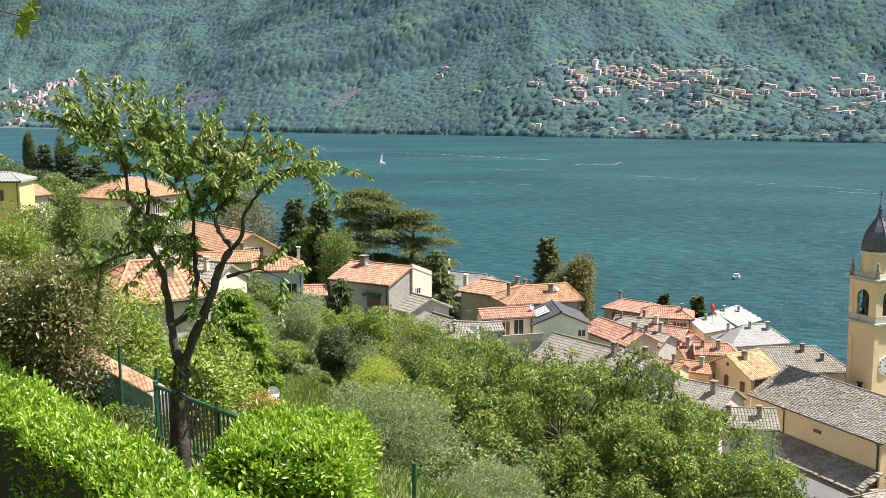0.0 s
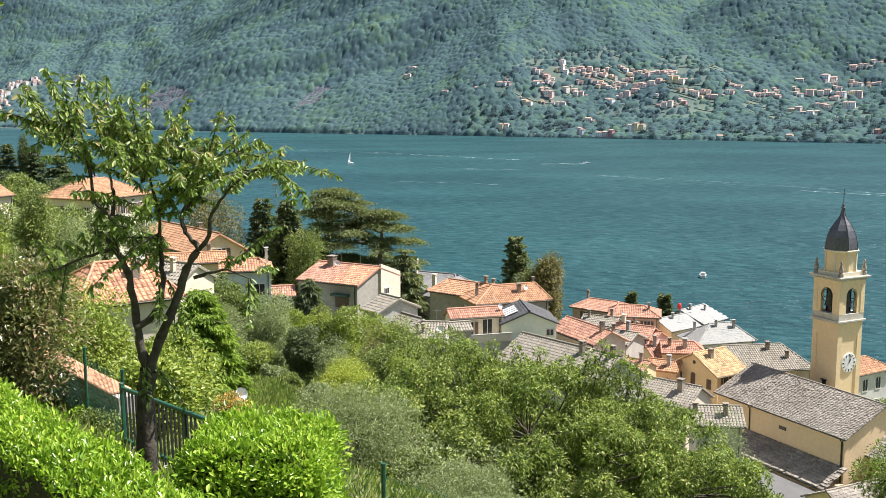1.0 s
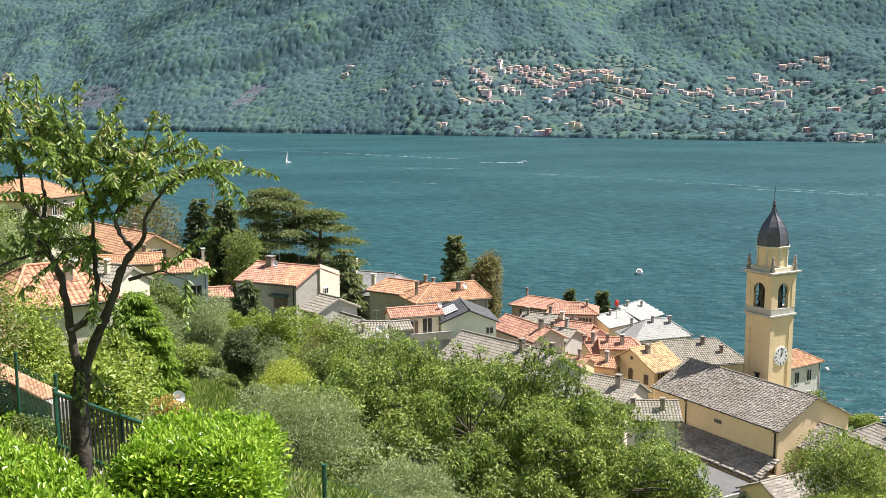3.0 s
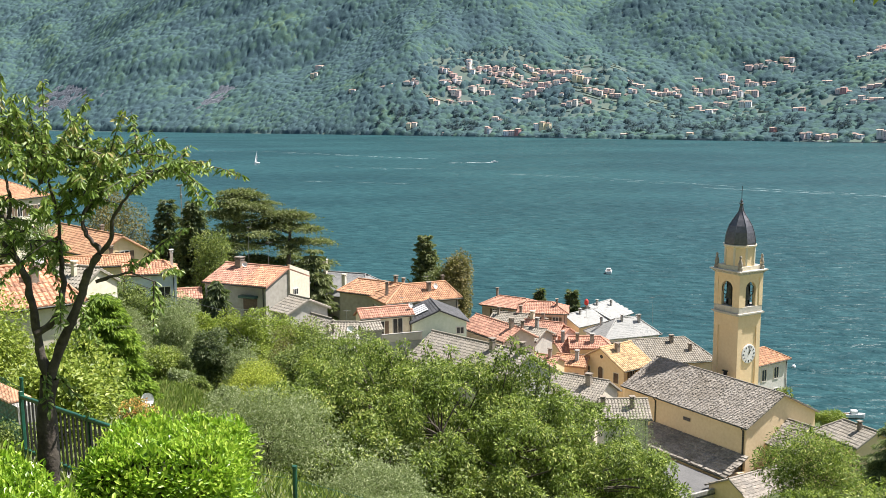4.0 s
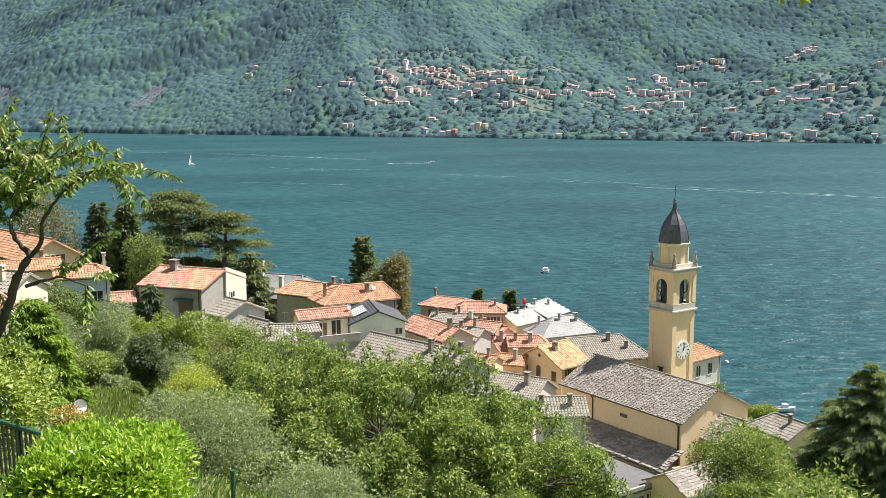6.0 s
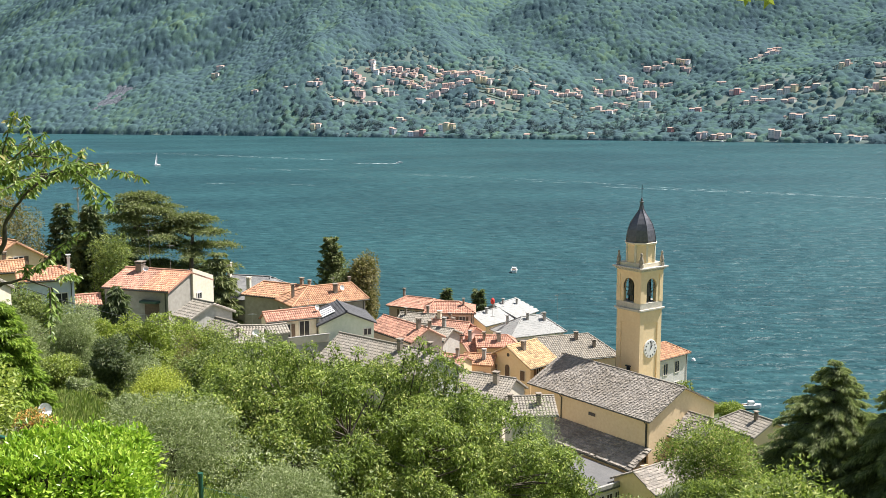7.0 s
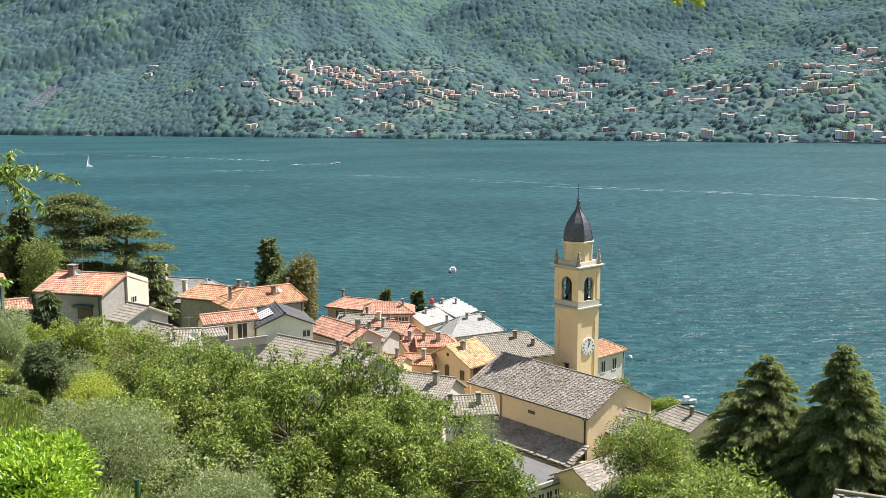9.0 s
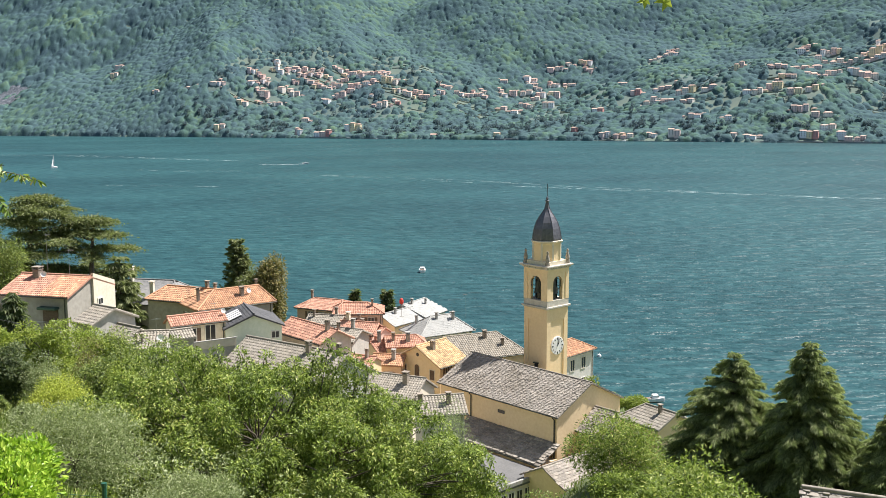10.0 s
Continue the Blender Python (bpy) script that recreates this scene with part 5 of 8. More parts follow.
house("ochre house under a pale grey slate roof", 43.4, 164.4, 35.5, 8.8, 6.6, 26.6, 28.2, M_OCHRE, M_PALEROOF, tile=0.6, slab=True, relief=0.25, seed=24, windows=row_of("D", 2, 4, 24.2), chimneys=[(-1.0, -0.6, 0.8, 0.4, M_STONE), (2.0, 0.4, 0.8, 0.4, M_STONE)])
house("house by the water under a pale slate roof", 47.9, 169.4, 42.8, 7.5, 9.5, 26.8, 28.6, M_WHITE, M_PALEROOF, tile=0.6, slab=True, relief=0.25, seed=25, chimneys=[(1.5, -1.5, 0.8, 0.4, M_STONE), (-1.5, -0.5, 0.8, 0.4, M_STONE)])
house("pink house under a red hipped tile roof", 35.6, 158.8, -14.0, 8.4, 6.4, 29.8, 31.1, M_PINK, M_RED, hips=(1.6, 2.8), tile=0.28, seed=26, windows=row_of("A", 3, 6, 27.7) + row_of("B", 2, 4, 28.0), chimneys=[(2.2, -1.0, 1.0, 0.4)])
house("house under a low red hipped roof", 32.2, 165.7, -42.0, 10.0, 6.6, 29.4, 30.6, M_PINK, M_RED, hips=(2.1, 2.7), tile=0.28, seed=27, windows=row_of("A", 3, 6, 27.4), chimneys=[(-3.4, 0, 1.2, 0.4)])
house("house under an orange hipped tile roof", 11.9, 129.6, 17.5, 10.6, 7.0, 38.15, 39.8, M_DULL, M_ORANGE, hips=(3.6, 0.9), tile=0.26, seed=28, windows=row_of("A", 2, 7, 35.4) + row_of("D", 2, 4, 35.7), chimneys=[(1.4, -1.6, 1.0, 0.6), (-4.0, -0.6, 0.8, 0.4), (4.2, 0.2, 0.7, 0.3)], aerials=[(2.0, 0.3, 1.2)], dishes=[(2.3, -1.5, 39.6, 0.35, 20)])
house("wing under orange tiles behind the hipped roof", 7.6, 133.4, -40.0, 9.4, 6.4, 38.3, 39.6, M_DULL, M_ORANGE, hips=(1.2, 0), tile=0.26, seed=74, over=0.3, chimneys=[(2.6, 0.2, 0.9, 0.5), (3.6, 0.5, 0.7, 0.4)])
H_DULL = house("dull grey-beige house under a red and orange tile roof", -7.2, 113.9, -33.0, 8.6, 8.4, 43.65, 45.15, M_DULL, M_RED, tile=0.24, seed=29, over=0.25, split=(0.6, M_SALMON), windows=[("A", -2.6, 40.6, 0.9, 1.3, None)], chimneys=[(-1.9, -0.5, 0.9, 0.95)], aerials=[(1.6, 0.1, 3.0), (-1.3, 0.4, 4.6)], dishes=[(-1.1, -0.6, 45.3, 0.3, 30), (3.3, -4.5, 41.1, 0.32, 20)])
HZ = gz(-7.2, 113.9) - 1.5
part("white_wall", box(4.03, 0.25, 36.0 - HZ, 4.3, 4.1, 44.0 - HZ), M_CREAM, H_DULL, "white rendered wall")
bm = bmesh.new()
q = [bm.verts.new((x, y, z - HZ)) for x in (4.03, 4.3) for y, z in ((0.25, 44.0), (4.1, 44.0), (4.1, 44.15), (0.25, 45.5))]
for f in ((3, 2, 1, 0), (4, 5, 6, 7), (0, 1, 5, 4), (1, 2, 6, 5), (2, 3, 7, 6), (3, 0, 4, 7)):
    bm.faces.new([q[k] for k in f])
part("white_gable", bm, M_CREAM, H_DULL, "white rendered gable top")
window_parts(H_DULL, pose(4.31, 1.3, 42.0 - HZ, 0, 0, 90), 0.75, 0.6)
part("awning", box(0.9, -4.75, 42.35 - HZ, 3.1, -3.93, 42.62 - HZ, 0.06), M_SHUTGREEN, H_DULL, "dark green rolled awning")
part("balcony_door", box(1.1, -4.0, 40.4 - HZ, 2.9, -3.9, 42.3 - HZ), M_SHUTTER, H_DULL, "grey shuttered balcony door")
part("balcony_floor", box(0.5, -4.85, 40.15 - HZ, 3.7, -3.93, 40.32 - HZ, 0.02), M_GREY, H_DULL)
for k in range(22):
    part("baluster", box(0.55 + k * 0.148, -4.82, 40.32 - HZ, 0.575 + k * 0.148, -4.795, 41.15 - HZ), M_STEEL, H_DULL)
part("handrail", box(0.5, -4.85, 41.15 - HZ, 3.7, -4.77, 41.2 - HZ), M_STEEL, H_DULL)
house("pale villa with many shutters under an orange hipped roof", -50.5, 164.4, 62.8, 13.4, 11.4, 48.7, 51.4, M_CREAM, M_ORANGE, hips=(3.5, 4.7), tile=0.32, seed=30, windows=row_of("D", 5, 10, 46.0) + row_of("D", 5, 10, 42.8) + row_of("A", 5, 11, 46.0) + row_of("A", 5, 11, 42.8), chimneys=[(1.0, 1.5, 1.0, 1.6, M_STONE, 0.7)])
house("yellow house under a long orange tile roof", -29.3, 132.8, -53.5, 19.0, 7.6, 45.0, 47.3, M_OCHRE, M_ORANGE, tile=0.3, seed=31, windows=[("B", 0.3, 43.9, 1.1, 1.5, M_SHUTTER)] + row_of("A", 5, 16, 42.6), chimneys=[(3.0, 0.4, 0.8, 0.5)])
house("low house under orange tiles before the yellow house", -25.9, 116.1, 16.0, 9.2, 4.6, 45.3, 46.2, M_OCHRE, M_ORANGE, tile=0.27, seed=81, over=0.3, windows=row_of("A", 4, 8, 42.7, 0.8, 1.3), chimneys=[(2.6, 0.2, 0.9, 0.5)])
house("grey shed under cement tiles with a white verge", -18.2, 77.9, -30.0, 4.6, 4.2, 49.8, 51.0, M_CREAM, M_GREYTILE, tile=0.3, seed=82, over=0.2, gutter=False, chimneys=[(0.6, -0.9, 0.9, 0.4, M_CREAM)], name="shed", category="shed")
house("small pale blue house under an orange tile roof", -17.9, 108.7, 12.0, 5.8, 5.2, 45.65, 46.6, M_BLUE, M_SALMON, hips=(0, 1.6), tile=0.3, seed=32, windows=row_of("A", 2, 5, 43.0, 1.1, 1.2, None), chimneys=[(2.2, -0.3, 1.2, 0.35, M_WHITE)])
house("house under a salmon clay tile hipped roof", -19.3, 65.2, 33.4, 6.8, 7.8, 51.0, 53.0, M_CREAM, M_SALMON, hips=(2.3, 1.6), tile=0.34, seed=33, zg=45.0, chimneys=[(1.0, -1.6, 0.9, 0.6)], dishes=[(1.6, -1.0, 53.2, 0.55, 200)])
PG = house("pale green gabled house with dark metal roof", 13.1, 116.1, 93.0, 6.9, 6.9, 38.3, 39.75, M_PALEGREEN, M_DARKROOF, tile=0.5, seed=34, over=0.3, gutter=False, windows=[("D", -2.4, 36.9, 0.8, 0.7, None)])
for k in range(4):
    part("skylight", box(-0.28, -0.8, 0.12, 0.28, 0.8, 0.2, 0.02), M_WHITEPAINT, PG, "pale glazed roof panel", pose(-1.6 + k * 0.9, 1.75, 39.75 - gz(13.1, 116.1) + 1.5 - 1.75 * 0.42 + 0.08, -22.8, 0, 0))
house("low grey outbuilding under cement tiles", 1.7, 100.6, -9.0, 3.9, 5.4, 40.1, 41.25, M_GREY, M_GREYTILE, tile=0.3, seed=35, over=0.25, gutter=False, chimneys=[(-0.9, -2.0, 0.9, 0.3), (-0.4, -1.7, 0.7, 0.25)], aerials=[(0.9, -1.2, 2.2)], dishes=[(1.3, -1.9, 41.0, 0.35, 20)])
house("grey lean-to shed with cement tiles", -0.3, 102.4, -56.0, 4.6, 3.2, 40.6, 41.6, M_GREY, M_GREYTILE, tile=0.3, seed=72, over=0.2, gutter=False, name="shed", category="shed")
house("low store under a grey tile roof by the terrace", 4.5, 107.2, 16.0, 3.6, 2.4, 39.0, 39.75, M_DULL, M_GREYTILE, tile=0.3, seed=73, over=0.2, gutter=False, name="shed", category="shed")
house("house under a ribbed red tile roof", 22.3, 125.8, -66.0, 10.4, 5.4, 33.95, 35.4, M_PINK, M_RED, tile=0.46, seed=36, chimneys=[(3.6, -0.4, 1.2, 0.6), (4.6, 0.6, 1.0, 0.4)])
house("long house under a grey stone-tile roof", 16.5, 104.5, -52.7, 14.5, 8.4, 35.4, 37.9, M_GREY, M_GREYTILE, tile=0.34, seed=37, chimneys=[(2.5, -0.6, 1.1, 0.6), (6.3, -0.2, 1.0, 0.5)])
house("house under a grey stone-tile gable", 31.1, 119.5, -42.0, 9.0, 7.0, 27.6, 29.6, M_CREAM, M_GREYTILE, tile=0.34, seed=38, chimneys=[(2.2, -1.0, 1.3, 0.8)])
house("low annex under pale cement tiles", 33.2, 107.0, -7.0, 5.6, 5.6, 28.7, 30.2, M_GREY, M_GREYTILE, tile=0.34, seed=39, chimneys=[(0.8, -1.2, 1.2, 0.6), (-2.4, -1.0, 1.0, 0.6)])
house("house under dark and pale slate hipped roof with tall chimneys", 3.8, 154.9, -30.0, 11.5, 10.6, 34.6, 37.3, M_DULL, M_DARKSLATE, hips=(2.1, 2.5), tile=0.6, slab=True, relief=0.25, seed=40, chimneys=[(-3.4, -0.5, 2.2, 0.7, M_CREAM), (1.5, -3.5, 2.2, 0.7, M_CREAM), (-3.4, -3.6, 1.8, 0.6, M_GREY)])
house("grey annex under grooved cement tiles", -2.3, 104.5, -54.0, 3.4, 5.6, 41.95, 43.2, M_GREY, M_GREYTILE, tile=0.34, seed=41, over=0.3, gutter=False, windows=[("A", 0.2, 39.6, 0.8, 1.4, None)])
house("grey house by the lake under an orange tile roof", 65.5, 143.8, 29.0, 8.0, 6.4, 24.5, 26.0, M_LAKEWALL, M_ORANGE, hips=(2.6, 2.4), tile=0.3, seed=42, windows=[("A", 0.9, 21.9, 1.0, 1.7, None), ("A", 0.9, 18.6, 1.0, 1.7, None), ("A", -2.0, 21.9, 1.0, 1.7, None)])
house("low house under grey-brown cement tiles", 53.4, 93.9, -72.0, 6.0, 5.6, 29.4, 30.7, M_OCHRE, M_GREYTILE, hips=(1.6, 0), tile=0.3, seed=43, over=0.3, chimneys=[(1.2, -0.6, 0.8, 0.4)])
house("house under orange tiles beside the villa", -66.5, 158.0, 62.0, 8.5, 6.5, 49.2, 50.6, M_CREAM, M_ORANGE, tile=0.32, seed=71)
house("bright yellow villa with a low pale roof", -62.0, 139.0, 4.7, 10.5, 7.0, 53.0, 54.0, M_VIVID, M_PALEROOF, hips=(2.6, 2.4), tile=0.4, seed=44, zg=44, windows=row_of("A", 2, 7, 50.4))



def church_place(lx, ly):
    c, q = math.cos(radians(CH_YAW)), math.sin(radians(CH_YAW))
    return 48.7 + c * lx - q * ly, 118.4 + q * lx + c * ly


def aisle():
    """The low stone-roofed aisle along the church, with the flat grey roof of the parish rooms before it."""
    x, y = church_place(0, 0)
    root = empty("aisle", pose(x, y, 14.9, 0, 0, CH_YAW), "low church aisle under a dark stone-slab lean-to roof", "church aisle", "church")
    part("wall", box(-4.5, -9.1, 0, 10.4, -5.95, 6.3), M_CHURCHW, root)
    slope_tiles("roof_tiles", root, M_SLATE, -4.7, 10.8, 3.55, 1.75, 0, 0, pose(0, -9.5, 6.5), 0.55, 0.45, True, 61)
    bm = bmesh.new()
    v = [bm.verts.new(q) for q in ((-4.7, -9.5, 6.45), (10.8, -9.5, 6.45), (10.8, -5.95, 8.2), (-4.7, -5.95, 8.2), (-4.7, -9.5, 6.3), (10.8, -9.5, 6.3), (10.8, -5.95, 8.05), (-4.7, -5.95, 8.05))]
    for f in ((0, 1, 2, 3), (7, 6, 5, 4), (0, 4, 5, 1), (1, 5, 6, 2), (3, 2, 6, 7), (0, 3, 7, 4)):
        bm.faces.new([v[k] for k in f])
    part("roof", bm, M_SLATE, root)
    part_mesh("gutter", tubes("gutter", [[((-4.7, -9.6, 6.35), 0.09), ((10.8, -9.6, 6.35), 0.09)]], 6), M_BRONZE, root)
    flat = empty("parish_rooms", pose(x, y, 13.1, 0, 0, CH_YAW), "low building with a flat grey roof terrace", "building", "church")
    body = part("wall", box(-3.5, -18.0, 0, 12.3, -9.75, 7.6), M_CREAM, flat)
    part("roof", box(-3.7, -18.2, 7.6, 12.5, -9.72, 7.85, 0.03), M_ASPHALT, flat)
    part("parapet", box(-3.7, -18.25, 7.85, 12.5, -18.0, 8.2, 0.02), M_STONE, flat)
    part("parapet", box(12.25, -18.0, 7.85, 12.55, -13.0, 8.3, 0.02), M_STONE, flat)
    for k in range(4):
        window_parts(body, pose(12.32, -17.0 + k * 1.3, 5.6, 0, 0, 90), 0.8, 1.5)
        window_parts(body, pose(2.0 + k * 2.2, -18.02, 5.4), 0.8, 1.5)


aisle()
for lab, lx, ly, ry, l, w, ze, zr, sd in (("chapel against the church gable under stone slabs", 12.6, 1.0, 0, 4.4, 7.4, 24.0, 26.3, 62), ("sacristy wing under stone slabs", 14.6, -8.2, 90, 10.0, 6.6, 21.5, 23.2, 63)):
    hx, hy = church_place(lx, ly)
    house(lab, hx, hy, CH_YAW + ry, l, w, ze, zr, M_CHURCHW, M_SLATE, tile=0.5, slab=True, over=0.3, zg=15.0, seed=sd, category="chapel", name="chapel", group="church")
house("stone-slab roofed shed below the garden", 29.8, 32.9, -42.0, 7.0, 5.0, 45.25, 46.65, M_GREY, M_SLATE, tile=0.26, slab=True, gutter=False, relief=0.6, seed=64, zg=41.5, name="shed", category="shed")
house("small red-roofed shed beside the grey-beige house", -15.2, 112.5, 10.0, 4.2, 3.0, 42.0, 42.9, M_DULL, M_RED, tile=0.26, seed=70)
house("pink house under a small red roof", 33.2, 147.5, -35.0, 6.4, 5.0, 29.0, 30.4, M_PINK, M_RED, tile=0.3, seed=65, windows=row_of("B", 1, 3, 27.0) + row_of("A", 2, 4, 27.0), chimneys=[(-2.0, 0.3, 1.4, 0.7, M_CREAM)])
house("house under red tiles in the village lane", 37.2, 143.5, 15.0, 7.6, 5.6, 27.0, 28.4, M_OCHRE, M_RED, tile=0.3, seed=67, chimneys=[(-2.4, -0.3, 1.6, 0.5, M_STONE)])
house("grey house with a roof terrace in the lane", 28.5, 140.0, -40.0, 7.5, 6.0, 30.2, 31.4, M_GREY, M_GREYTILE, tile=0.34, seed=68, chimneys=[(2.0, 0.4, 1.5, 0.6, M_STONE)])
for lab, hx, hy, yw, l, w, ze, zr, wl, rf, hp, wn, ch, sd in (
        ("narrow pink house with a red lean roof", 35.0, 147.6, -48.0, 5.2, 4.0, 28.6, 29.7, M_PINK, M_RED, (0, 0), [("B", 0.4, 26.6, 0.8, 1.2, M_SHUTTER), ("A", 0.5, 26.6, 0.8, 1.2, M_SHUTTER)], [(-1.4, -0.4, 1.0, 0.5)], 75),
        ("small house with a grey tile roof between lanes", 29.6, 155.6, -30.0, 6.0, 4.4, 29.0, 30.1, M_PINK, M_GREYTILE, (0, 0), [("A", 0.0, 27.0, 0.8, 1.2, None)], [(1.6, 0.4, 1.3, 0.5), (-1.8, -0.5, 1.0, 0.4)], 76),
        ("low pink house with a pink tile roof", 32.4, 150.2, -20.0, 4.6, 4.2, 28.9, 29.8, M_PINK, M_SALMON, (1.4, 0), [("A", 0.6, 27.2, 0.8, 1.2, M_SHUTTER)], [(1.2, 0.2, 1.3, 0.5)], 77),
        ("orange-roofed house behind the ochre gable", 38.6, 141.2, -8.0, 6.4, 5.0, 28.1, 29.3, M_OCHRE, M_RED, (0, 1.6), [("A", -1.4, 25.9, 0.8, 1.3, M_SHUTTER), ("A", 0.9, 25.9, 0.8, 1.3, M_SHUTTER)], [(0.2, -1.2, 1.2, 0.7, M_STONE), (-1.9, -0.9, 1.0, 0.5)], 78),
        ("narrow salmon house with a tiled terrace roof", 34.5, 134.6, -30.0, 4.8, 4.4, 27.3, 28.3, M_SALMONW, M_ORANGE, (0, 0), [("B", -0.3, 25.1, 0.8, 1.2, M_SHUTTER), ("A", 0.4, 25.1, 0.8, 1.2, M_SHUTTER)], [(0.8, -0.9, 1.3, 0.6, M_STONE)], 79),
        ("small red-roofed house above the church lane", 29.6, 131.6, -42.0, 5.0, 4.2, 28.3, 29.3, M_OCHRE, M_RED, (0, 0), [], [(1.2, -0.3, 1.1, 0.5)], 80)):
    house(lab, hx, hy, yw, l, w, ze, zr, wl, rf, hips=hp, tile=0.27, over=0.25, windows=wn, chimneys=ch, seed=sd, gutter=False)
T_HOUSE = house("terrace house under a low red roof with a deep balcony", 7.0, 113.6, 15.0, 6.5, 2.9, 39.2, 40.05, M_CREAM, M_RED, tile=0.24, seed=69, over=0.25, windows=[("A", -0.9, 37.2, 0.9, 1.5, M_SHUTTER), ("A", 1.2, 37.2, 1.1, 1.7, None)], aerials=[(2.2, 0.0, 1.2)], dishes=[(2.9, -0.6, 40.2, 0.3, 20)])
TG = 1.5 - gz(7.0, 113.6)
part("lower_storey", box(-1.6, -3.4, 30.0 + TG, 3.2, -1.2, 36.8 + TG), M_GREY, T_HOUSE)
part("balcony_floor", box(-1.7, -3.5, 36.8 + TG, 3.3, -1.2, 36.95 + TG), M_CREAM, T_HOUSE)
part("balcony_wall", box(-1.7, -3.5, 36.95 + TG, 3.3, -3.36, 37.65 + TG), M_CREAM, T_HOUSE)
part("balcony_rail", box(-1.75, -3.55, 37.65 + TG, 3.35, -3.3, 37.73 + TG), M_STONE, T_HOUSE)
for k in range(3):
    window_parts(T_HOUSE, pose(-0.6 + k * 1.4, -3.42, 34.2 + TG), 0.7, 1.2)

# bell tower: local x towards the clock side, -y towards the other side that shows
TW = 4.25
T_ROOT = empty("bell_tower", pose(55.0, 127.4, 16.0, 0, 0, CH_YAW), "yellow church bell tower with lead dome and clock", "bell tower")
TZ = 16.0


def tower():
    h = TW / 2
    belt = 35.3 - TZ
    # shaft with a sunk panel on each side
    bm = box(-h + 0.12, -h + 0.12, 0, h - 0.12, h - 0.12, belt)
    for k in range(4):
        r = Matrix.Rotation(k * math.pi / 2, 4, "Z")
        for x0, z0, x1, z1 in ((-h, 0, -h + 0.75, belt), (h - 0.75, 0, h - 0.12, belt), (-h + 0.75, belt - 1.7, h - 0.75, belt), (-h + 0.75, 0, h - 0.75, 2.5)):
            part("raised_border", box(x0, -h, z0, x1, -h + 0.13, z1), M_CHURCHW, T_ROOT, at=r)
    part("shaft", bm, M_CHURCHW, T_ROOT)
    bm = box(-h - 0.12, -h - 0.12, belt, h + 0.12, h + 0.12, belt + 0.15)
    box_into(bm, -h - 0.3, -h - 0.3, belt + 0.15, h + 0.3, h + 0.3, belt + 0.34)
    box_into(bm, -h - 0.05, -h - 0.05, belt + 0.34, h + 0.05, h + 0.05, belt + 1.15)
    part("belt_course", bm, M_PALESTONE, T_ROOT, "pale stone belt course")
    # belfry, open on four sides
    z0, z1 = belt + 1.15, 40.75 - TZ
    ow, spring, th = 0.95, z0 + 2.35, 0.5
    for k in range(4):
        bm = bmesh.new()
        y = -h
        for x0, x1 in ((-h, -ow), (ow, h)):
            box_into(bm, x0 + (0.0 if k % 2 == 0 or x0 > 0 else th), y, z0, x1 - (0.0 if k % 2 == 0 or x0 < 0 else th), y + th, z1)
        n = 10
        arc = [(-ow * math.cos(math.pi * i / n), spring + ow * math.sin(math.pi * i / n)) for i in range(n + 1)]
        for (xa, za), (xb, zb) in zip(arc, arc[1:]):
            v = [bm.verts.new(p) for p in ((xa, y, za), (xb, y, zb), (xb, y, z1), (xa, y, z1), (xa, y + th, za), (xb, y + th, zb), (xb, y + th, z1), (xa, y + th, z1))]
            for f in ((0, 1, 2, 3), (7, 6, 5, 4), (1, 0, 4, 5)):
                bm.faces.new([v[i] for i in f])
        # pilasters and archivolt, slightly proud
        for x0, x1 in ((-h - 0.07, -h + 0.6), (h - 0.6, h + 0.0)):
            box_into(bm, x0, y - 0.07, z0, x1, y, z1)
        box_into(bm, -h + 0.6, y - 0.06, z1 - 0.6, h - 0.6, y, z1)
        part("belfry_wall", bm, M_CHURCHW, T_ROOT, at=pose(0, 0, 0, 0, 0, 90 * k))
        bl = lathe([(0.02, spring + 0.5), (0.24, spring + 0.45), (0.38, spring + 0.2), (0.48, spring - 0.6), (0.64, spring - 1.3), (0.72, spring - 1.45), (0.55, spring - 1.45), (0.02, spring - 0.6)], 16)
        part("bell", bl, M_BRONZE, T_ROOT, "dark bronze bell", pose(0, 0, 0, 0, 0, 90 * k) @ pose(-0.12, -h + 0.78, 0))
        fr = bmesh.new()
        for x in (-ow + 0.06, ow - 0.14):
            box_into(fr, x, -h + 0.9, z0, x + 0.08, -h + 1.15, spring + 0.7)
        box_into(fr, -ow, -h + 0.98, spring + 0.5, ow, -h + 1.12, spring + 0.66)
        box_into(fr, -0.5, -h + 0.6, spring + 0.35, 0.5, -h + 0.95, spring + 0.8)
        box_into(fr, -0.3, -h + 0.62, z0, 0.25, -h + 0.9, spring - 1.5)
        for i in range(18):
            a, b = math.tau * i / 18, math.tau * (i + 1) / 18
            rr = 0.8
            v = [fr.verts.new((q * math.cos(t) - 0.12, -h + 0.02 + dy, spring - 0.15 + q * math.sin(t))) for q in (rr, rr - 0.07) for t in (a, b) for dy in (0, 0.06)]
            fr.faces.new((v[0], v[2], v[6], v[4]))
            fr.faces.new((v[1], v[5], v[7], v[3]))
            fr.faces.new((v[0], v[1], v[3], v[2]))
        part("bell_frame", fr, M_BRONZE, T_ROOT, "dark iron bell frame and wheel", pose(0, 0, 0, 0, 0, 90 * k))
    bm = box(-h + 0.56, -h + 0.56, z0 - 0.1, h - 0.56, h - 0.56, z0 + 0.02)
    part("belfry_floor", bm, M_STONE, T_ROOT)
    # cornice, drum and dome
    bm = box(-h - 0.1, -h - 0.1, z1, h + 0.1, h + 0.1, z1 + 0.3)
    for k in range(9):
        t = -h + k * 2 * h / 8
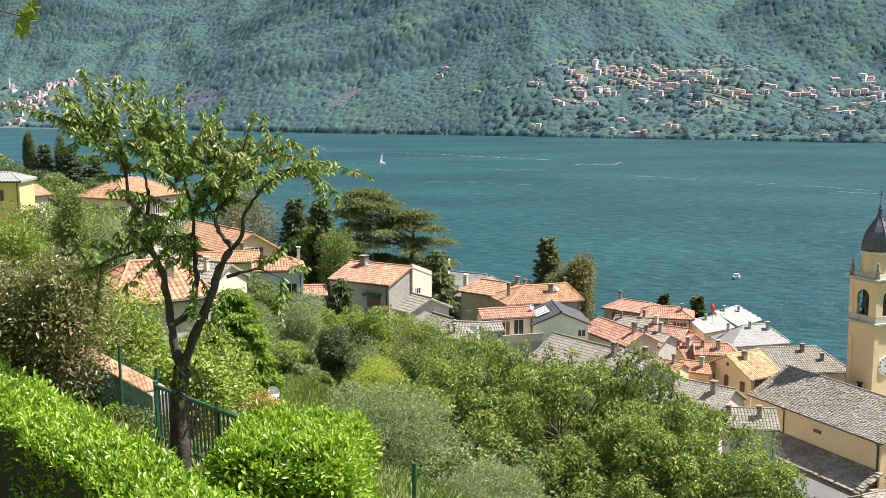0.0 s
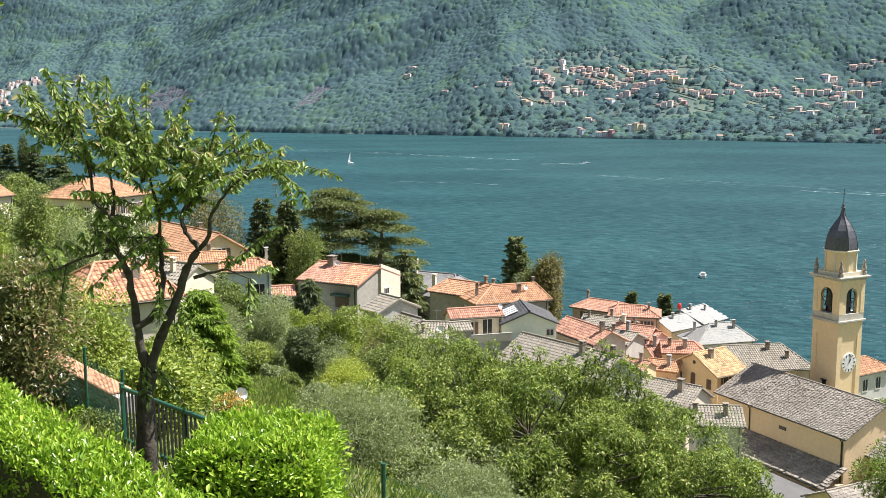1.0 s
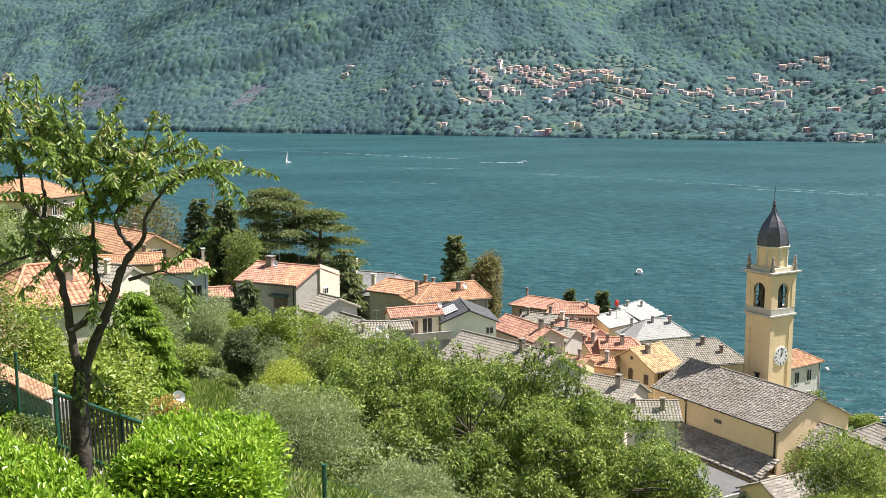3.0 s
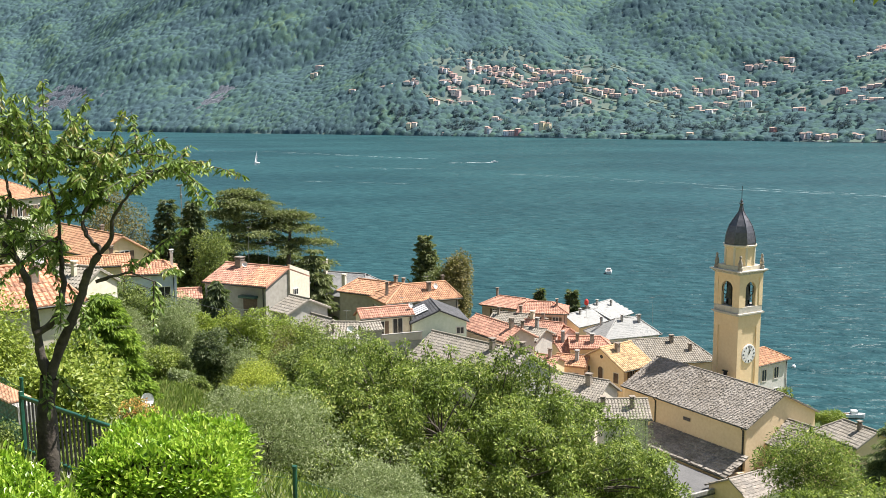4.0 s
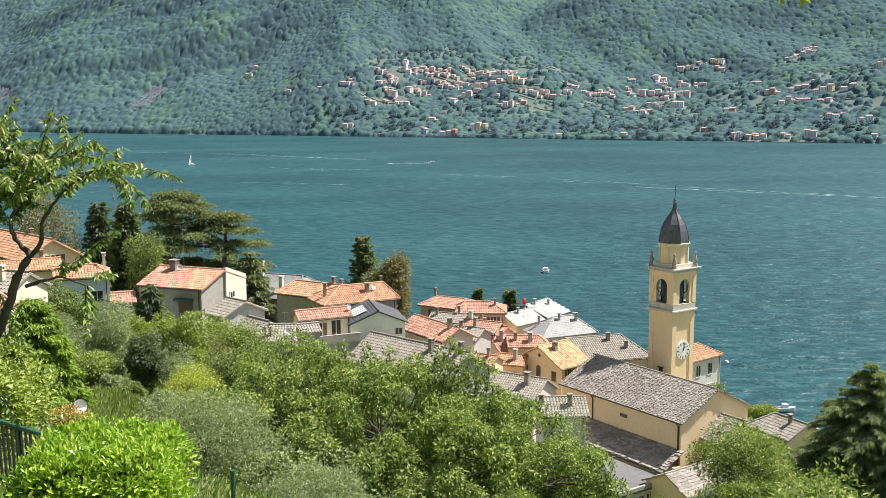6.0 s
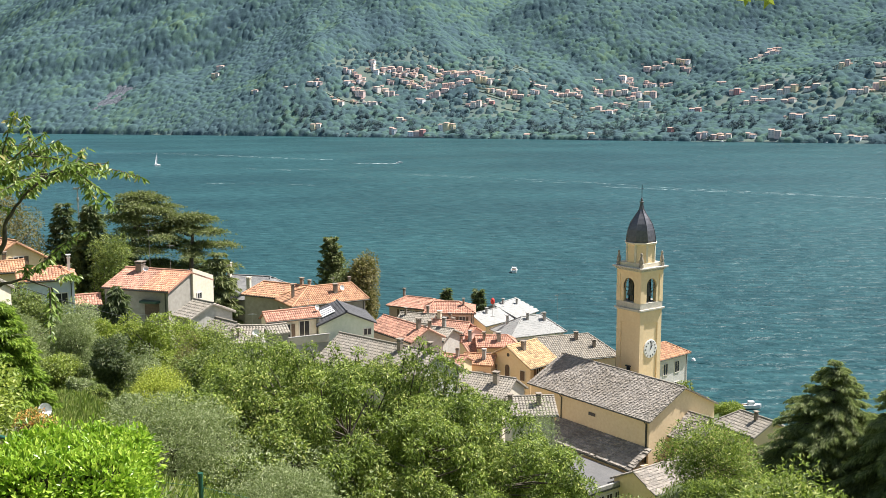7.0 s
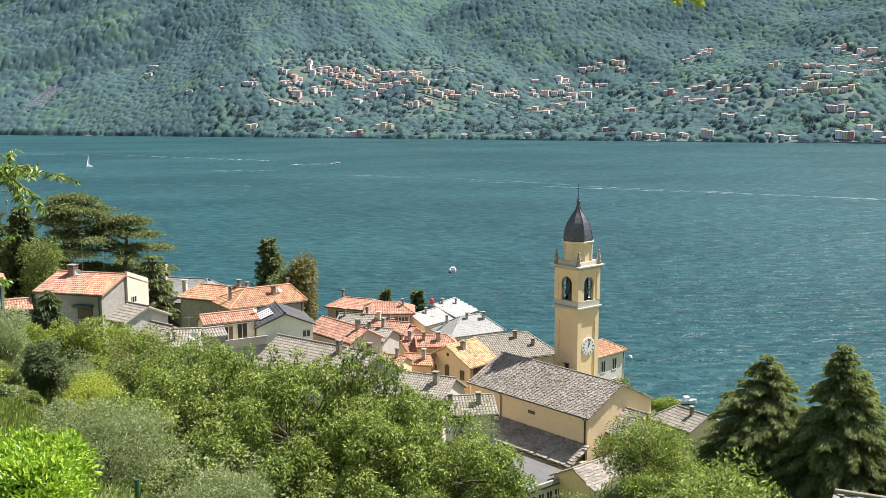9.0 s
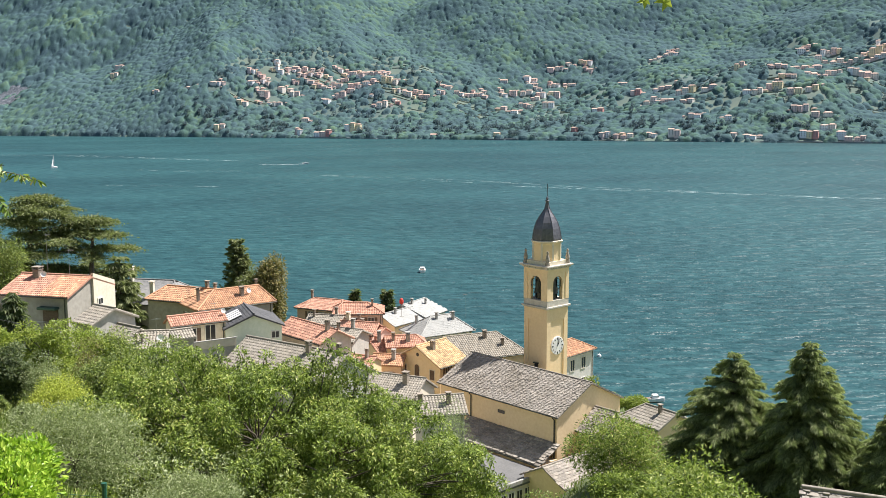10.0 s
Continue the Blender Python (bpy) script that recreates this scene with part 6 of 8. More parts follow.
        for q in ((t - 0.1, -h - 0.34, t + 0.1, -h - 0.1), (t - 0.1, h + 0.1, t + 0.1, h + 0.34), (-h - 0.34, t - 0.1, -h - 0.1, t + 0.1), (h + 0.1, t - 0.1, h + 0.34, t + 0.1)):
            box_into(bm, q[0], q[1], z1 + 0.12, q[2], q[3], z1 + 0.3)
    box_into(bm, -h - 0.42, -h - 0.42, z1 + 0.3, h + 0.42, h + 0.42, z1 + 0.42)
    box_into(bm, -h - 0.55, -h - 0.55, z1 + 0.42, h + 0.55, h + 0.55, z1 + 0.55)
    part("cornice", bm, M_PALESTONE, T_ROOT, "pale stone cornice with brackets")
    bm = box(-h + 0.05, -h + 0.05, z1 + 0.55, h - 0.05, h - 0.05, z1 + 1.05)
    part("parapet", bm, M_CREAM, T_ROOT)
    zd = 44.5 - TZ
    t8 = math.pi / 8
    part("drum", lathe([(1.98, z1 + 1.05), (1.98, zd - 0.25)], 8, t8), M_CHURCHW, T_ROOT)
    for k in range(8):
        at = Matrix.Rotation(t8 + k * math.pi / 4, 4, "Z") @ Matrix.Translation((1.93, 0, 0))
        part("pilaster", box(-0.12, -0.13, z1 + 1.05, 0.12, 0.13, zd - 0.25), M_CREAM, T_ROOT, "pale corner pilaster of the drum", at)
    part("drum_cornice", lathe([(2.05, zd - 0.25), (2.28, zd - 0.1), (2.3, zd + 0.03), (2.1, zd + 0.06)], 8, t8), M_CREAM, T_ROOT)
    prof = [(2.06, zd + 0.06), (2.1, zd + 0.3), (2.02, zd + 0.9), (1.85, zd + 1.7), (1.55, zd + 2.5), (1.1, zd + 3.25), (0.66, zd + 3.85), (0.36, zd + 4.35), (0.22, zd + 4.9), (0.16, zd + 5.25)]
    part("dome", lathe(prof, 8, t8), M_DOME, T_ROOT, "dark lead-grey dome with eight ribs")
    ribs = [[((r * math.cos(t8 + k * math.pi / 4), r * math.sin(t8 + k * math.pi / 4), z), 0.045) for r, z in prof] for k in range(8)]
    part_mesh("dome_rib", tubes("dome_rib", ribs, 5), M_DOME, T_ROOT)
    part("finial", lathe([(0.14, zd + 5.2), (0.3, zd + 5.32), (0.3, zd + 5.42), (0.12, zd + 5.5), (0.2, zd + 5.7), (0.1, zd + 5.9), (0.03, zd + 6.0)], 12), M_DOME, T_ROOT)
    bm = box(-0.03, -0.03, zd + 5.95, 0.03, 0.03, zd + 7.7)
    box_into(bm, -0.02, -0.36, zd + 7.1, 0.02, 0.36, zd + 7.16)
    part("cross", bm, M_BLACKPAINT, T_ROOT, "thin dark iron cross")
    for sx in (-1, 1):
        for sy in (-1, 1):
            part("pinnacle", lathe([(0.33, z1 + 0.55), (0.33, z1 + 1.0), (0.22, z1 + 1.05), (0.27, z1 + 1.2), (0.29, z1 + 1.5), (0.2, z1 + 1.85), (0.12, z1 + 2.15), (0.17, z1 + 2.32), (0.13, z1 + 2.5), (0.04, z1 + 2.6)], 10), M_SLATE, T_ROOT, "weathered stone pinnacle", pose(sx * (h - 0.1), sy * (h - 0.1), 0))
    # clock on the sunny side
    zc = 30.05 - TZ
    cl = part("clock_face", lathe([(1.28, 0), (1.28, 0.1), (1.2, 0.13)], 40), M_WHITEPAINT, T_ROOT, "round white clock face", pose(h - 0.1, 0.05, zc, 0, 90, 0))
    bm = bmesh.new()
    for k in range(12):
        a = k * math.tau / 12
        sub = box(0.84, -0.05 - 0.03 * (k % 3 == 0), 0.13, 1.13, 0.05 + 0.03 * (k % 3 == 0), 0.15)
        bmesh.ops.transform(sub, matrix=Matrix.Rotation(a, 4, "Z"), verts=sub.verts)
        me = bpy.data.meshes.new("tmp")
        sub.to_mesh(me)
        sub.free()
        bm.from_mesh(me)
        bpy.data.meshes.remove(me)
    part("hour_mark", bm, M_BLACKPAINT, cl)
    for turn, ln, wd in ((148, 0.62, 0.11), (168, 1.05, 0.08)):
        sub = box(-0.1, -wd / 2, 0.16, ln, wd / 2, 0.18)
        part("pointer", sub, M_BLACKPAINT, cl, at=pose(0, 0, 0, 0, 0, turn))
    # small window low on the shaded side
    bm = box(-0.28, -h - 0.03, 10.2, 0.28, -h + 0.15, 11.6)
    box_into(bm, -0.45, -h - 0.2, 11.6, 0.45, -h + 0.1, 11.72)
    part("window", bm, M_DARKGLASS, T_ROOT, at=pose(0.2, 0, 0))


tower()

# ---------------------------------------------------------------- plants


def hedge(label, x, y, z, yaw, l, w, h, density, seed, front=1.0, back=1.0, pull=0.0):
    """A clipped laurel hedge: a solid core painted dark for inner shade, and a skin of glossy leaves over top and
    sides. Local x along it.
    """
    rng = np.random.default_rng(seed)
    root = empty("hedge", pose(x, y, z, 0, 0, yaw), label, "hedge", "laurel hedges")
    P, Nn = [], []
    for nx, ny, nz, area in ((0, 0, 1, l * w), (0, -1, 0, l * h), (0, 1, 0, l * h), (-1, 0, 0, w * h), (1, 0, 0, w * h)):
        n = int(area * density * (front if ny < 0 else back if ny > 0 else 1.0))
        p = np.stack([(rng.random(n) - 0.5) * l, (rng.random(n) - 0.5) * w, rng.random(n) * h], -1)
        if nz:
            p[:, 2] = h
        if ny:
            p[:, 1] = ny * w / 2
        if nx:
            p[:, 0] = nx * l / 2
        P.append(p)
        Nn.append(np.tile(np.array([[nx, ny, nz]], float), (n, 1)))
    P, Nn = np.concatenate(P), np.concatenate(Nn)
    q = np.sin(P[:, 0] * 3.1 + 1) * np.sin(P[:, 1] * 3.7 + P[:, 2] * 2.9) * 0.05 + np.sin(P[:, 0] * 9.3 + P[:, 1] * 8.1) * np.sin(P[:, 1] * 11.0 - P[:, 0] * 5.0 + P[:, 2] * 9.0) * 0.05
    q = q - np.where(Nn[:, 1] < -0.5, pull, 0.0)
    P = P + Nn * (q + rng.normal(size=len(P)) * 0.045 - 0.03)[:, None]
    # round the shoulders
    e = np.clip(np.abs(P[:, 1]) - (w / 2 - 0.16), 0, 0.2) + np.clip(np.abs(P[:, 0]) - (l / 2 - 0.16), 0, 0.2)
    P[:, 2] -= np.where(P[:, 2] > h - 0.2, e * 0.5, 0)
    ax = Nn * 0.75 + rng.normal(size=P.shape) * 0.6
    ax[:, 2] += 0.45
    no = Nn + rng.normal(size=P.shape) * 0.45 + np.array([0, 0, 0.35])
    # some young shoots stand out of the clipped faces
    out = rng.random(len(P)) < np.where(Nn[:, 1] < -0.5, 0.12 - pull, 0.12)
    P = P + np.where(out[:, None], Nn * (rng.random(len(P)) * 0.11)[:, None], 0)
    L = 0.062 * (0.6 + 0.65 * rng.random(len(P)))
    part_mesh("crown", leaves("crown", P, ax, no, L, L * 0.42, True, 0.15), M_LAUREL, root)
    # near-black solid box in place of the shade among the inner twigs
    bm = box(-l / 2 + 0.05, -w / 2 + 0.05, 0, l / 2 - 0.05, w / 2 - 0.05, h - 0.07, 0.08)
    part("shade_core", bm, M_HEDGESHADE, root, "solid core painted dark for shaded inner twigs")
    return root


hedge("long clipped bright green laurel hedge", -4.8, 10.4, 58.6, -49.0, 15.0, 0.68, 1.58, 3900, 51, 0.3, 0.25, 0.1)
hedge("clipped block of bright green laurel hedge", -1.36, 8.85, 58.6, -6, 1.16, 1.15, 1.5, 4200, 52, 1.0, 0.3)


def cherry():
    """A forked cherry: limbs as (across, up) in metres from the foot, traced to fit the camera's view, twigs hung with
    drooping leaves.
    """
    rng = np.random.default_rng(61)
    root = empty("cherry_tree", pose(-3.0, 11.1, 58.85), "cherry tree with dark forked trunk and drooping leaves", "tree", "garden trees")
    limbs = []
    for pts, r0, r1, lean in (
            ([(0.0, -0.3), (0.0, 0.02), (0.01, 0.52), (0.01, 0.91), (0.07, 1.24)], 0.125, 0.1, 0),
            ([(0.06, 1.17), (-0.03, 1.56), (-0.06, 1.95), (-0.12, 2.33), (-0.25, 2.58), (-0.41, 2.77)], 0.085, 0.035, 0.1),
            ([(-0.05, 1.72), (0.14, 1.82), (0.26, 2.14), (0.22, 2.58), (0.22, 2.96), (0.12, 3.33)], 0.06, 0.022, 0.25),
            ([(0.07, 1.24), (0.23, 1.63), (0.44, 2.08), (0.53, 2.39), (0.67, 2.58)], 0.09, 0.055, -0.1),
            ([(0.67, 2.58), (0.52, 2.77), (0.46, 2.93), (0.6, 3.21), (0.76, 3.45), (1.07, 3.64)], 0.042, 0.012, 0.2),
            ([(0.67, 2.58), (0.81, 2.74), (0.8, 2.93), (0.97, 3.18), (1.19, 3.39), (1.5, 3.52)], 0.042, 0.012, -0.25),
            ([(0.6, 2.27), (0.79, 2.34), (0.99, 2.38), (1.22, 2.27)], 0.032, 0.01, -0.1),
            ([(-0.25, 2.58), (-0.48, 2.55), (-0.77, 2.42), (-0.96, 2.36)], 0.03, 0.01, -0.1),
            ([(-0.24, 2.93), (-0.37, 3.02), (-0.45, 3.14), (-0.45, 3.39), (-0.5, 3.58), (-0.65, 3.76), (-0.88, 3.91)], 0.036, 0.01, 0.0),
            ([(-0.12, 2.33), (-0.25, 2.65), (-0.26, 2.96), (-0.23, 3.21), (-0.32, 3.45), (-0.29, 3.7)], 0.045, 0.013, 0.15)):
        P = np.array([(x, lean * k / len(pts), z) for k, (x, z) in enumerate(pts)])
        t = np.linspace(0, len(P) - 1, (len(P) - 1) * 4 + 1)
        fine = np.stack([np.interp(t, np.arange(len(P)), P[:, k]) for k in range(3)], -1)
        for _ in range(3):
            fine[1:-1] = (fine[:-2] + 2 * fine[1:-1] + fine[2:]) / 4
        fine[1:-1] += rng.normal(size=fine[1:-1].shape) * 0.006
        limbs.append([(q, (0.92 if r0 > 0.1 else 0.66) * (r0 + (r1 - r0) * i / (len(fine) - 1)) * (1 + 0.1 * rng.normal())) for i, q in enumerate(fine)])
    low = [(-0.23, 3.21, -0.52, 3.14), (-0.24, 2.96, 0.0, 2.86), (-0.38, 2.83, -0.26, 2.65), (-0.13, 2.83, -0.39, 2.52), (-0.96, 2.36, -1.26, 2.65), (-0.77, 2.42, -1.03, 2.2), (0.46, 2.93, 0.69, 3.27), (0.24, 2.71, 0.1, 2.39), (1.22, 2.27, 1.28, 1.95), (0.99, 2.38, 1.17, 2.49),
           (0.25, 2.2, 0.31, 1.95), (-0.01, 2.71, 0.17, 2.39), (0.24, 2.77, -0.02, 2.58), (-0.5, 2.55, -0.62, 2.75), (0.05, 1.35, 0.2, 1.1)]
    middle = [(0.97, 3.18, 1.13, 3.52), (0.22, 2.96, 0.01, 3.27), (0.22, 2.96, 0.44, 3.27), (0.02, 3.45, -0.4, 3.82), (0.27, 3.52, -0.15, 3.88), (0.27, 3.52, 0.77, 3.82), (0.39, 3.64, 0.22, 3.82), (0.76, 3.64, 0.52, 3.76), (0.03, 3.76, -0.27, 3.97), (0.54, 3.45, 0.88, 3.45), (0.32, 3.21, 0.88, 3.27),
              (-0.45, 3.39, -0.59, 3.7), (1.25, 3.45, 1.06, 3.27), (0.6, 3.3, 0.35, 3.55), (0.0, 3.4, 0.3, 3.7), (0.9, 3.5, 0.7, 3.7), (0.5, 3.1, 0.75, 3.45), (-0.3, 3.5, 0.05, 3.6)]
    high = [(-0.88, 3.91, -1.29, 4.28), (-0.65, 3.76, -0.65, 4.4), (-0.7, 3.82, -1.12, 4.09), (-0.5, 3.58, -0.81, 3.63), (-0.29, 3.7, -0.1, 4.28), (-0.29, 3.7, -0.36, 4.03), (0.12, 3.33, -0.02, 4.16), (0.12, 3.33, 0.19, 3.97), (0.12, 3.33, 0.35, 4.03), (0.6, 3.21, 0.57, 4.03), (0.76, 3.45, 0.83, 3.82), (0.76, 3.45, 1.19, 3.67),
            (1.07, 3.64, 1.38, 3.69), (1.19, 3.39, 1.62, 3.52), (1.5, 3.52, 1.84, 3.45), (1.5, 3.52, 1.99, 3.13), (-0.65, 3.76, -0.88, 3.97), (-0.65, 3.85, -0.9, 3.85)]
    twigs, P, A, N = [], [], [], []
    for reps, spots in ((3, low), (4, middle), (4, high)):
        for sx, sz, ex, ez in spots:
            for rep in range(reps):
                dy = rng.normal() * 0.45
                loose = 0.2 if rep else 0.0
                s = np.array([sx, dy * 0.3, sz])
                e = np.array([ex + rng.normal() * loose, dy, ez + rng.normal() * loose])
                ln = np.linalg.norm(e - s)
                t = np.linspace(0, 1, 7)[:, None]
                line = s + (e - s) * t + np.array([0, 0, 0.18]) * ln * (t * (1 - t))
                twigs.append([(line[i], 0.009 - 0.001 * i) for i in range(7)])
                tufts = int(3 + ln / 0.085)
                n = tufts * 6
                f = np.repeat(np.clip(0.12 + 0.88 * (np.arange(tufts) + rng.random(tufts) * 0.6) / tufts, 0, 1), 6)
                q = s + (e - s) * f[:, None] + np.array([0, 0, 0.18]) * ln * (f * (1 - f))[:, None]
                P.append(q + rng.normal(size=(n, 3)) * 0.012)
                a = rng.random(n) * math.tau
                out = np.stack([np.cos(a), np.sin(a), np.zeros(n)], -1)
                ax = out * (0.5 + 0.7 * rng.random(n))[:, None] + rng.normal(size=(n, 3)) * 0.25
                ax[:, 2] -= 0.35 + 0.6 * rng.random(n)
                A.append(ax)
                N.append(out + np.array([0, 0, 0.3]) + rng.normal(size=(n, 3)) * 0.25)
    pos, ax, no = np.concatenate(P), np.concatenate(A), np.concatenate(N)
    L = 0.092 * (0.6 + 0.6 * rng.random(len(pos)))
    part_mesh("trunk", tubes("trunk", limbs, 12), M_CHERRYBARK, root)
    tw = part_mesh("twig", tubes("twig", twigs, 5), M_CHERRYBARK, root)
    tw["kind"] = "stuff"
    part_mesh("crown", leaves("crown", pos, ax, no, L, L * 0.36, True, 0.1), M_CHERRY, root)


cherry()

def walnut():
    """The broad walnut below the garden: several leaders, each with a loose head of leaves."""
    rng = np.random.default_rng(71)
    x0, y0 = 4.2, 32.0
    z0 = gz(x0, y0) + 0.0
    root = empty("walnut_tree", pose(x0, y0, z0), "broad walnut tree with loose bright green crown", "tree", "garden trees")
    heads = [(-4.3, -0.6, 3.9, 2.3), (-2.4, 1.2, 4.7, 2.2), (-0.6, -1.4, 4.5, 2.3), (0.6, 1.4, 4.2, 2.0), (2.2, -0.8, 3.5, 2.2), (3.6, 0.8, 2.6, 2.0), (5.0, -0.6, 1.5, 1.6), (-1.8, -2.8, 3.4, 2.2), (1.6, -3.0, 3.2, 2.3), (4.0, -2.4, 2.4, 2.0), (-3.8, -2.6, 2.2, 1.9), (0.2, -4.2, 1.8, 2.2), (3.4, -4.2, 1.2, 2.0), (-5.4, 0.8, 2.0, 1.7), (-0.8, 3.0, 4.0, 2.0), (2.6, 3.0, 2.7, 2.0)]
    paths = [limb((0, 0, -0.4), (0.1, 0, 1.6), 0.26, 0.2, rng, 0, 5)]
    C, Rr = [], []
    for hx, hy, hz, r in heads:
        hx, r = hx * 1.14, r * 1.06
        fork = (hx * 0.15, hy * 0.15, 1.3 + rng.random() * 0.6)
        paths.append(limb(fork, (hx * 0.8, hy * 0.8, hz * 0.85), 0.12, 0.05, rng, 0.1, 8))
        n = 58
        c = ball(n, rng) * (0.35 + 0.65 * rng.random(n)[:, None] ** 0.5) * np.array([r, r, r * 0.72]) + np.array([hx, hy, hz])
        C.append(c)
        Rr.append(0.26 + 0.26 * rng.random(n))
        for k in range(0, n, 3):
            paths.append(limb((hx * 0.8, hy * 0.8, hz * 0.85), c[k], 0.035, 0.008, rng))
    # a few shoots standing above the crown
    for sx, sy, sz in ((1.5, 0.0, 6.2), (2.0, 0.2, 6.5), (2.5, 0.1, 6.2), (-1.6, 0.4, 6.5), (-3.0, 0.2, 6.1), (3.3, 0.4, 5.7), (0.0, 0.5, 6.2), (-0.8, 0.8, 6.3), (2.9, 0.3, 5.9), (1.7, 0.6, 5.9), (-2.3, 0.5, 6.5), (-4.2, 0.1, 5.7)):
        paths.append(limb((sx * 0.8, sy, sz - 2.2), (sx, sy, sz), 0.03, 0.008, rng))
        C.append(np.array([[sx, sy, sz], [sx + 0.15, sy, sz - 0.4], [sx - 0.25, sy, sz - 0.7], [sx + 0.25, sy + 0.1, sz - 1.0], [sx - 0.1, sy, sz - 1.4]]))
        Rr.append(np.array([0.22, 0.26, 0.3, 0.3, 0.32]))
    C, Rr = np.concatenate(C), np.concatenate(Rr)
    pos, ax, no = clump_leaves(C, Rr, 230, rng, 0.75, 0.75)
    L = 0.14 * (0.55 + 0.6 * rng.random(len(pos)))
    part_mesh("trunk", tubes("trunk", paths, 6), M_BARK, root)
    part_mesh("crown", leaves("crown", pos, ax, no, L, L * 0.42), M_WALNUT, root)


# the broad walnut below the garden
walnut()


def grow(kind, x, y, top, spread, material, label, seed, **kw):
    """A plant rooted in the hillside whose crown reaches the height top."""
    z = gz(x, y)
    return kind(x, y, z, max(top - z, 0.8), spread, material, label, seed, **kw)


# round the garden fence
grow(shrub, -6.5, 16.2, 60.6, 2.1, M_REDLEAF, "tall photinia shrub with reddish young leaves", 81, clumps=60, per=340, leaf=(0.1, 0.042))
grow(shrub, -8.0, 16.6, 61.1, 2.8, M_REDLEAF, "tall photinia shrub with reddish young leaves", 82, clumps=60, per=300, leaf=(0.1, 0.042))
grow(shrub, -7.6, 23.4, 58.6, 3.2, M_BRIGHT, "lime green leafy shrub behind the fence", 83, clumps=50, per=220, leaf=(0.12, 0.07))
grow(shrub, -5.2, 20.6, 58.3, 2.4, M_BRIGHT, "lime green leafy shrub behind the fence", 84, clumps=44, per=220, leaf=(0.12, 0.07))
grow(shrub, -4.7, 18.0, 58.5, 1.6, M_BRIGHT, "lime green leafy shrub behind the fence", 85, clumps=40, per=200, leaf=(0.12, 0.07))
grow(shrub, -9.8, 26.0, 58.6, 3.4, M_BRIGHT, "lime green leafy shrub behind the fence", 86, clumps=44, per=200, leaf=(0.13, 0.07))
grow(conifer, -7.3, 34.6, 56.85, 3.1, M_SPRUCE, "small bright green spruce in the garden", 87, whorls=19, per_whorl=13, spray=(0.15, 0.05), droop=0.1, density=2.8, power=0.7)
grow(shrub, -19.6, 46.2, 58.0, 3.4, M_BRIGHT, "dense green bush on the slope", 88, clumps=60, per=240, leaf=(0.16, 0.09))
grow(shrub, -22.0, 47.0, 58.4, 4.0, M_BROAD, "dense green bush on the slope", 89, clumps=60, per=240, leaf=(0.16, 0.09))
grow(shrub, -15.2, 45.0, 53.2, 4.4, M_BROAD, "dense green bush on the slope", 90, clumps=50, per=220, leaf=(0.16, 0.09))
grow(broad_tree, -24.3, 65.7, 58.0, 2.9, M_BROAD, "slim dark green tree between the houses", 91, clumps=60, per=200, leaf=(0.22, 0.12))
grow(broad_tree, -29.4, 68.0, 55.8, 3.6, M_BROAD, "slim dark green tree between the houses", 92, clumps=60, per=200, leaf=(0.22, 0.12))
grow(broad_tree, -26.6, 80.6, 54.8, 4.0, M_OLIVE, "grey-green olive tree by the villa", 93, clumps=60, per=200, leaf=(0.24, 0.09))
grow(broad_tree, -36.0, 104.0, 52.0, 7.0, M_BROAD, "green garden tree below the villa", 95, clumps=60, per=160, leaf=(0.34, 0.18))
grow(broad_tree, -45.0, 112.0, 53.0, 8.0, M_BROAD, "green garden tree below the villa", 96, clumps=60, per=160, leaf=(0.34, 0.18))
for k, (x, y, top) in enumerate(((-40.5, 134.0, 49.6), (-38.4, 113.8, 52.0), (-34.6, 130.5, 49.4), (-47.0, 133.0, 50.0))):
    grow(broad_tree, x, y, top, 6.0, (M_OLIVE, M_BROAD)[k % 2], "garden tree before the villa", 190 + k, clumps=50, per=200, leaf=(0.34, 0.17))
# climbing over the wire fence before the wall
for k, (x, y, top) in enumerate(((-7.0, 18.4, 58.75), (-6.5, 17.8, 58.6), (-6.05, 17.2, 58.5), (-5.6, 16.6, 58.42), (-5.2, 16.05, 58.36), (-4.8, 15.45, 58.3), (-4.4, 14.8, 58.3))):
    shrub(x, y, gz(x, y), 0.42, 0.75, (M_BROAD, M_LAUREL, M_BROAD)[k % 3], "low leafy climber at the foot of the wire fence", 320 + k, clumps=30, per=100, leaf=(0.06, 0.035))
# before the cedar
grow(broad_tree, -29.0, 147.2, 51.2, 10.0, M_RUST, "brownish green tree between villa and cedar", 97, clumps=80, per=160, leaf=(0.4, 0.2))
grow(conifer, -21.7, 148.4, 50.2, 6.0, M_CONIFER, "dark cypress tree beside the cedar", 98, whorls=24, per_whorl=10, spray=(0.8, 0.3), droop=-0.1, power=0.6)
grow(conifer, -17.0, 139.0, 50.5, 5.4, M_CONIFER, "dark pointed cypress before the cedar", 99, whorls=30, per_whorl=11, spray=(0.7, 0.28), droop=-0.25, power=0.55, density=1.5)
grow(broad_tree, -13.8, 131.3, 47.8, 5.4, M_BROAD, "light green birch-like tree beside the beige house", 100, clumps=60, per=180, leaf=(0.32, 0.15), flat=1.3)
grow(broad_tree, -20.0, 128.0, 43.5, 5.0, M_BRIGHT, "bright green bush between the houses", 101, clumps=40, per=140, leaf=(0.32, 0.18), base=0.05)
grow(conifer, -9.9, 97.5, 46.8, 5.6, M_CONIFER, "dark drooping cedar in front of the beige house", 102, whorls=22, per_whorl=10, spray=(0.5, 0.16), droop=0.3, power=0.7)
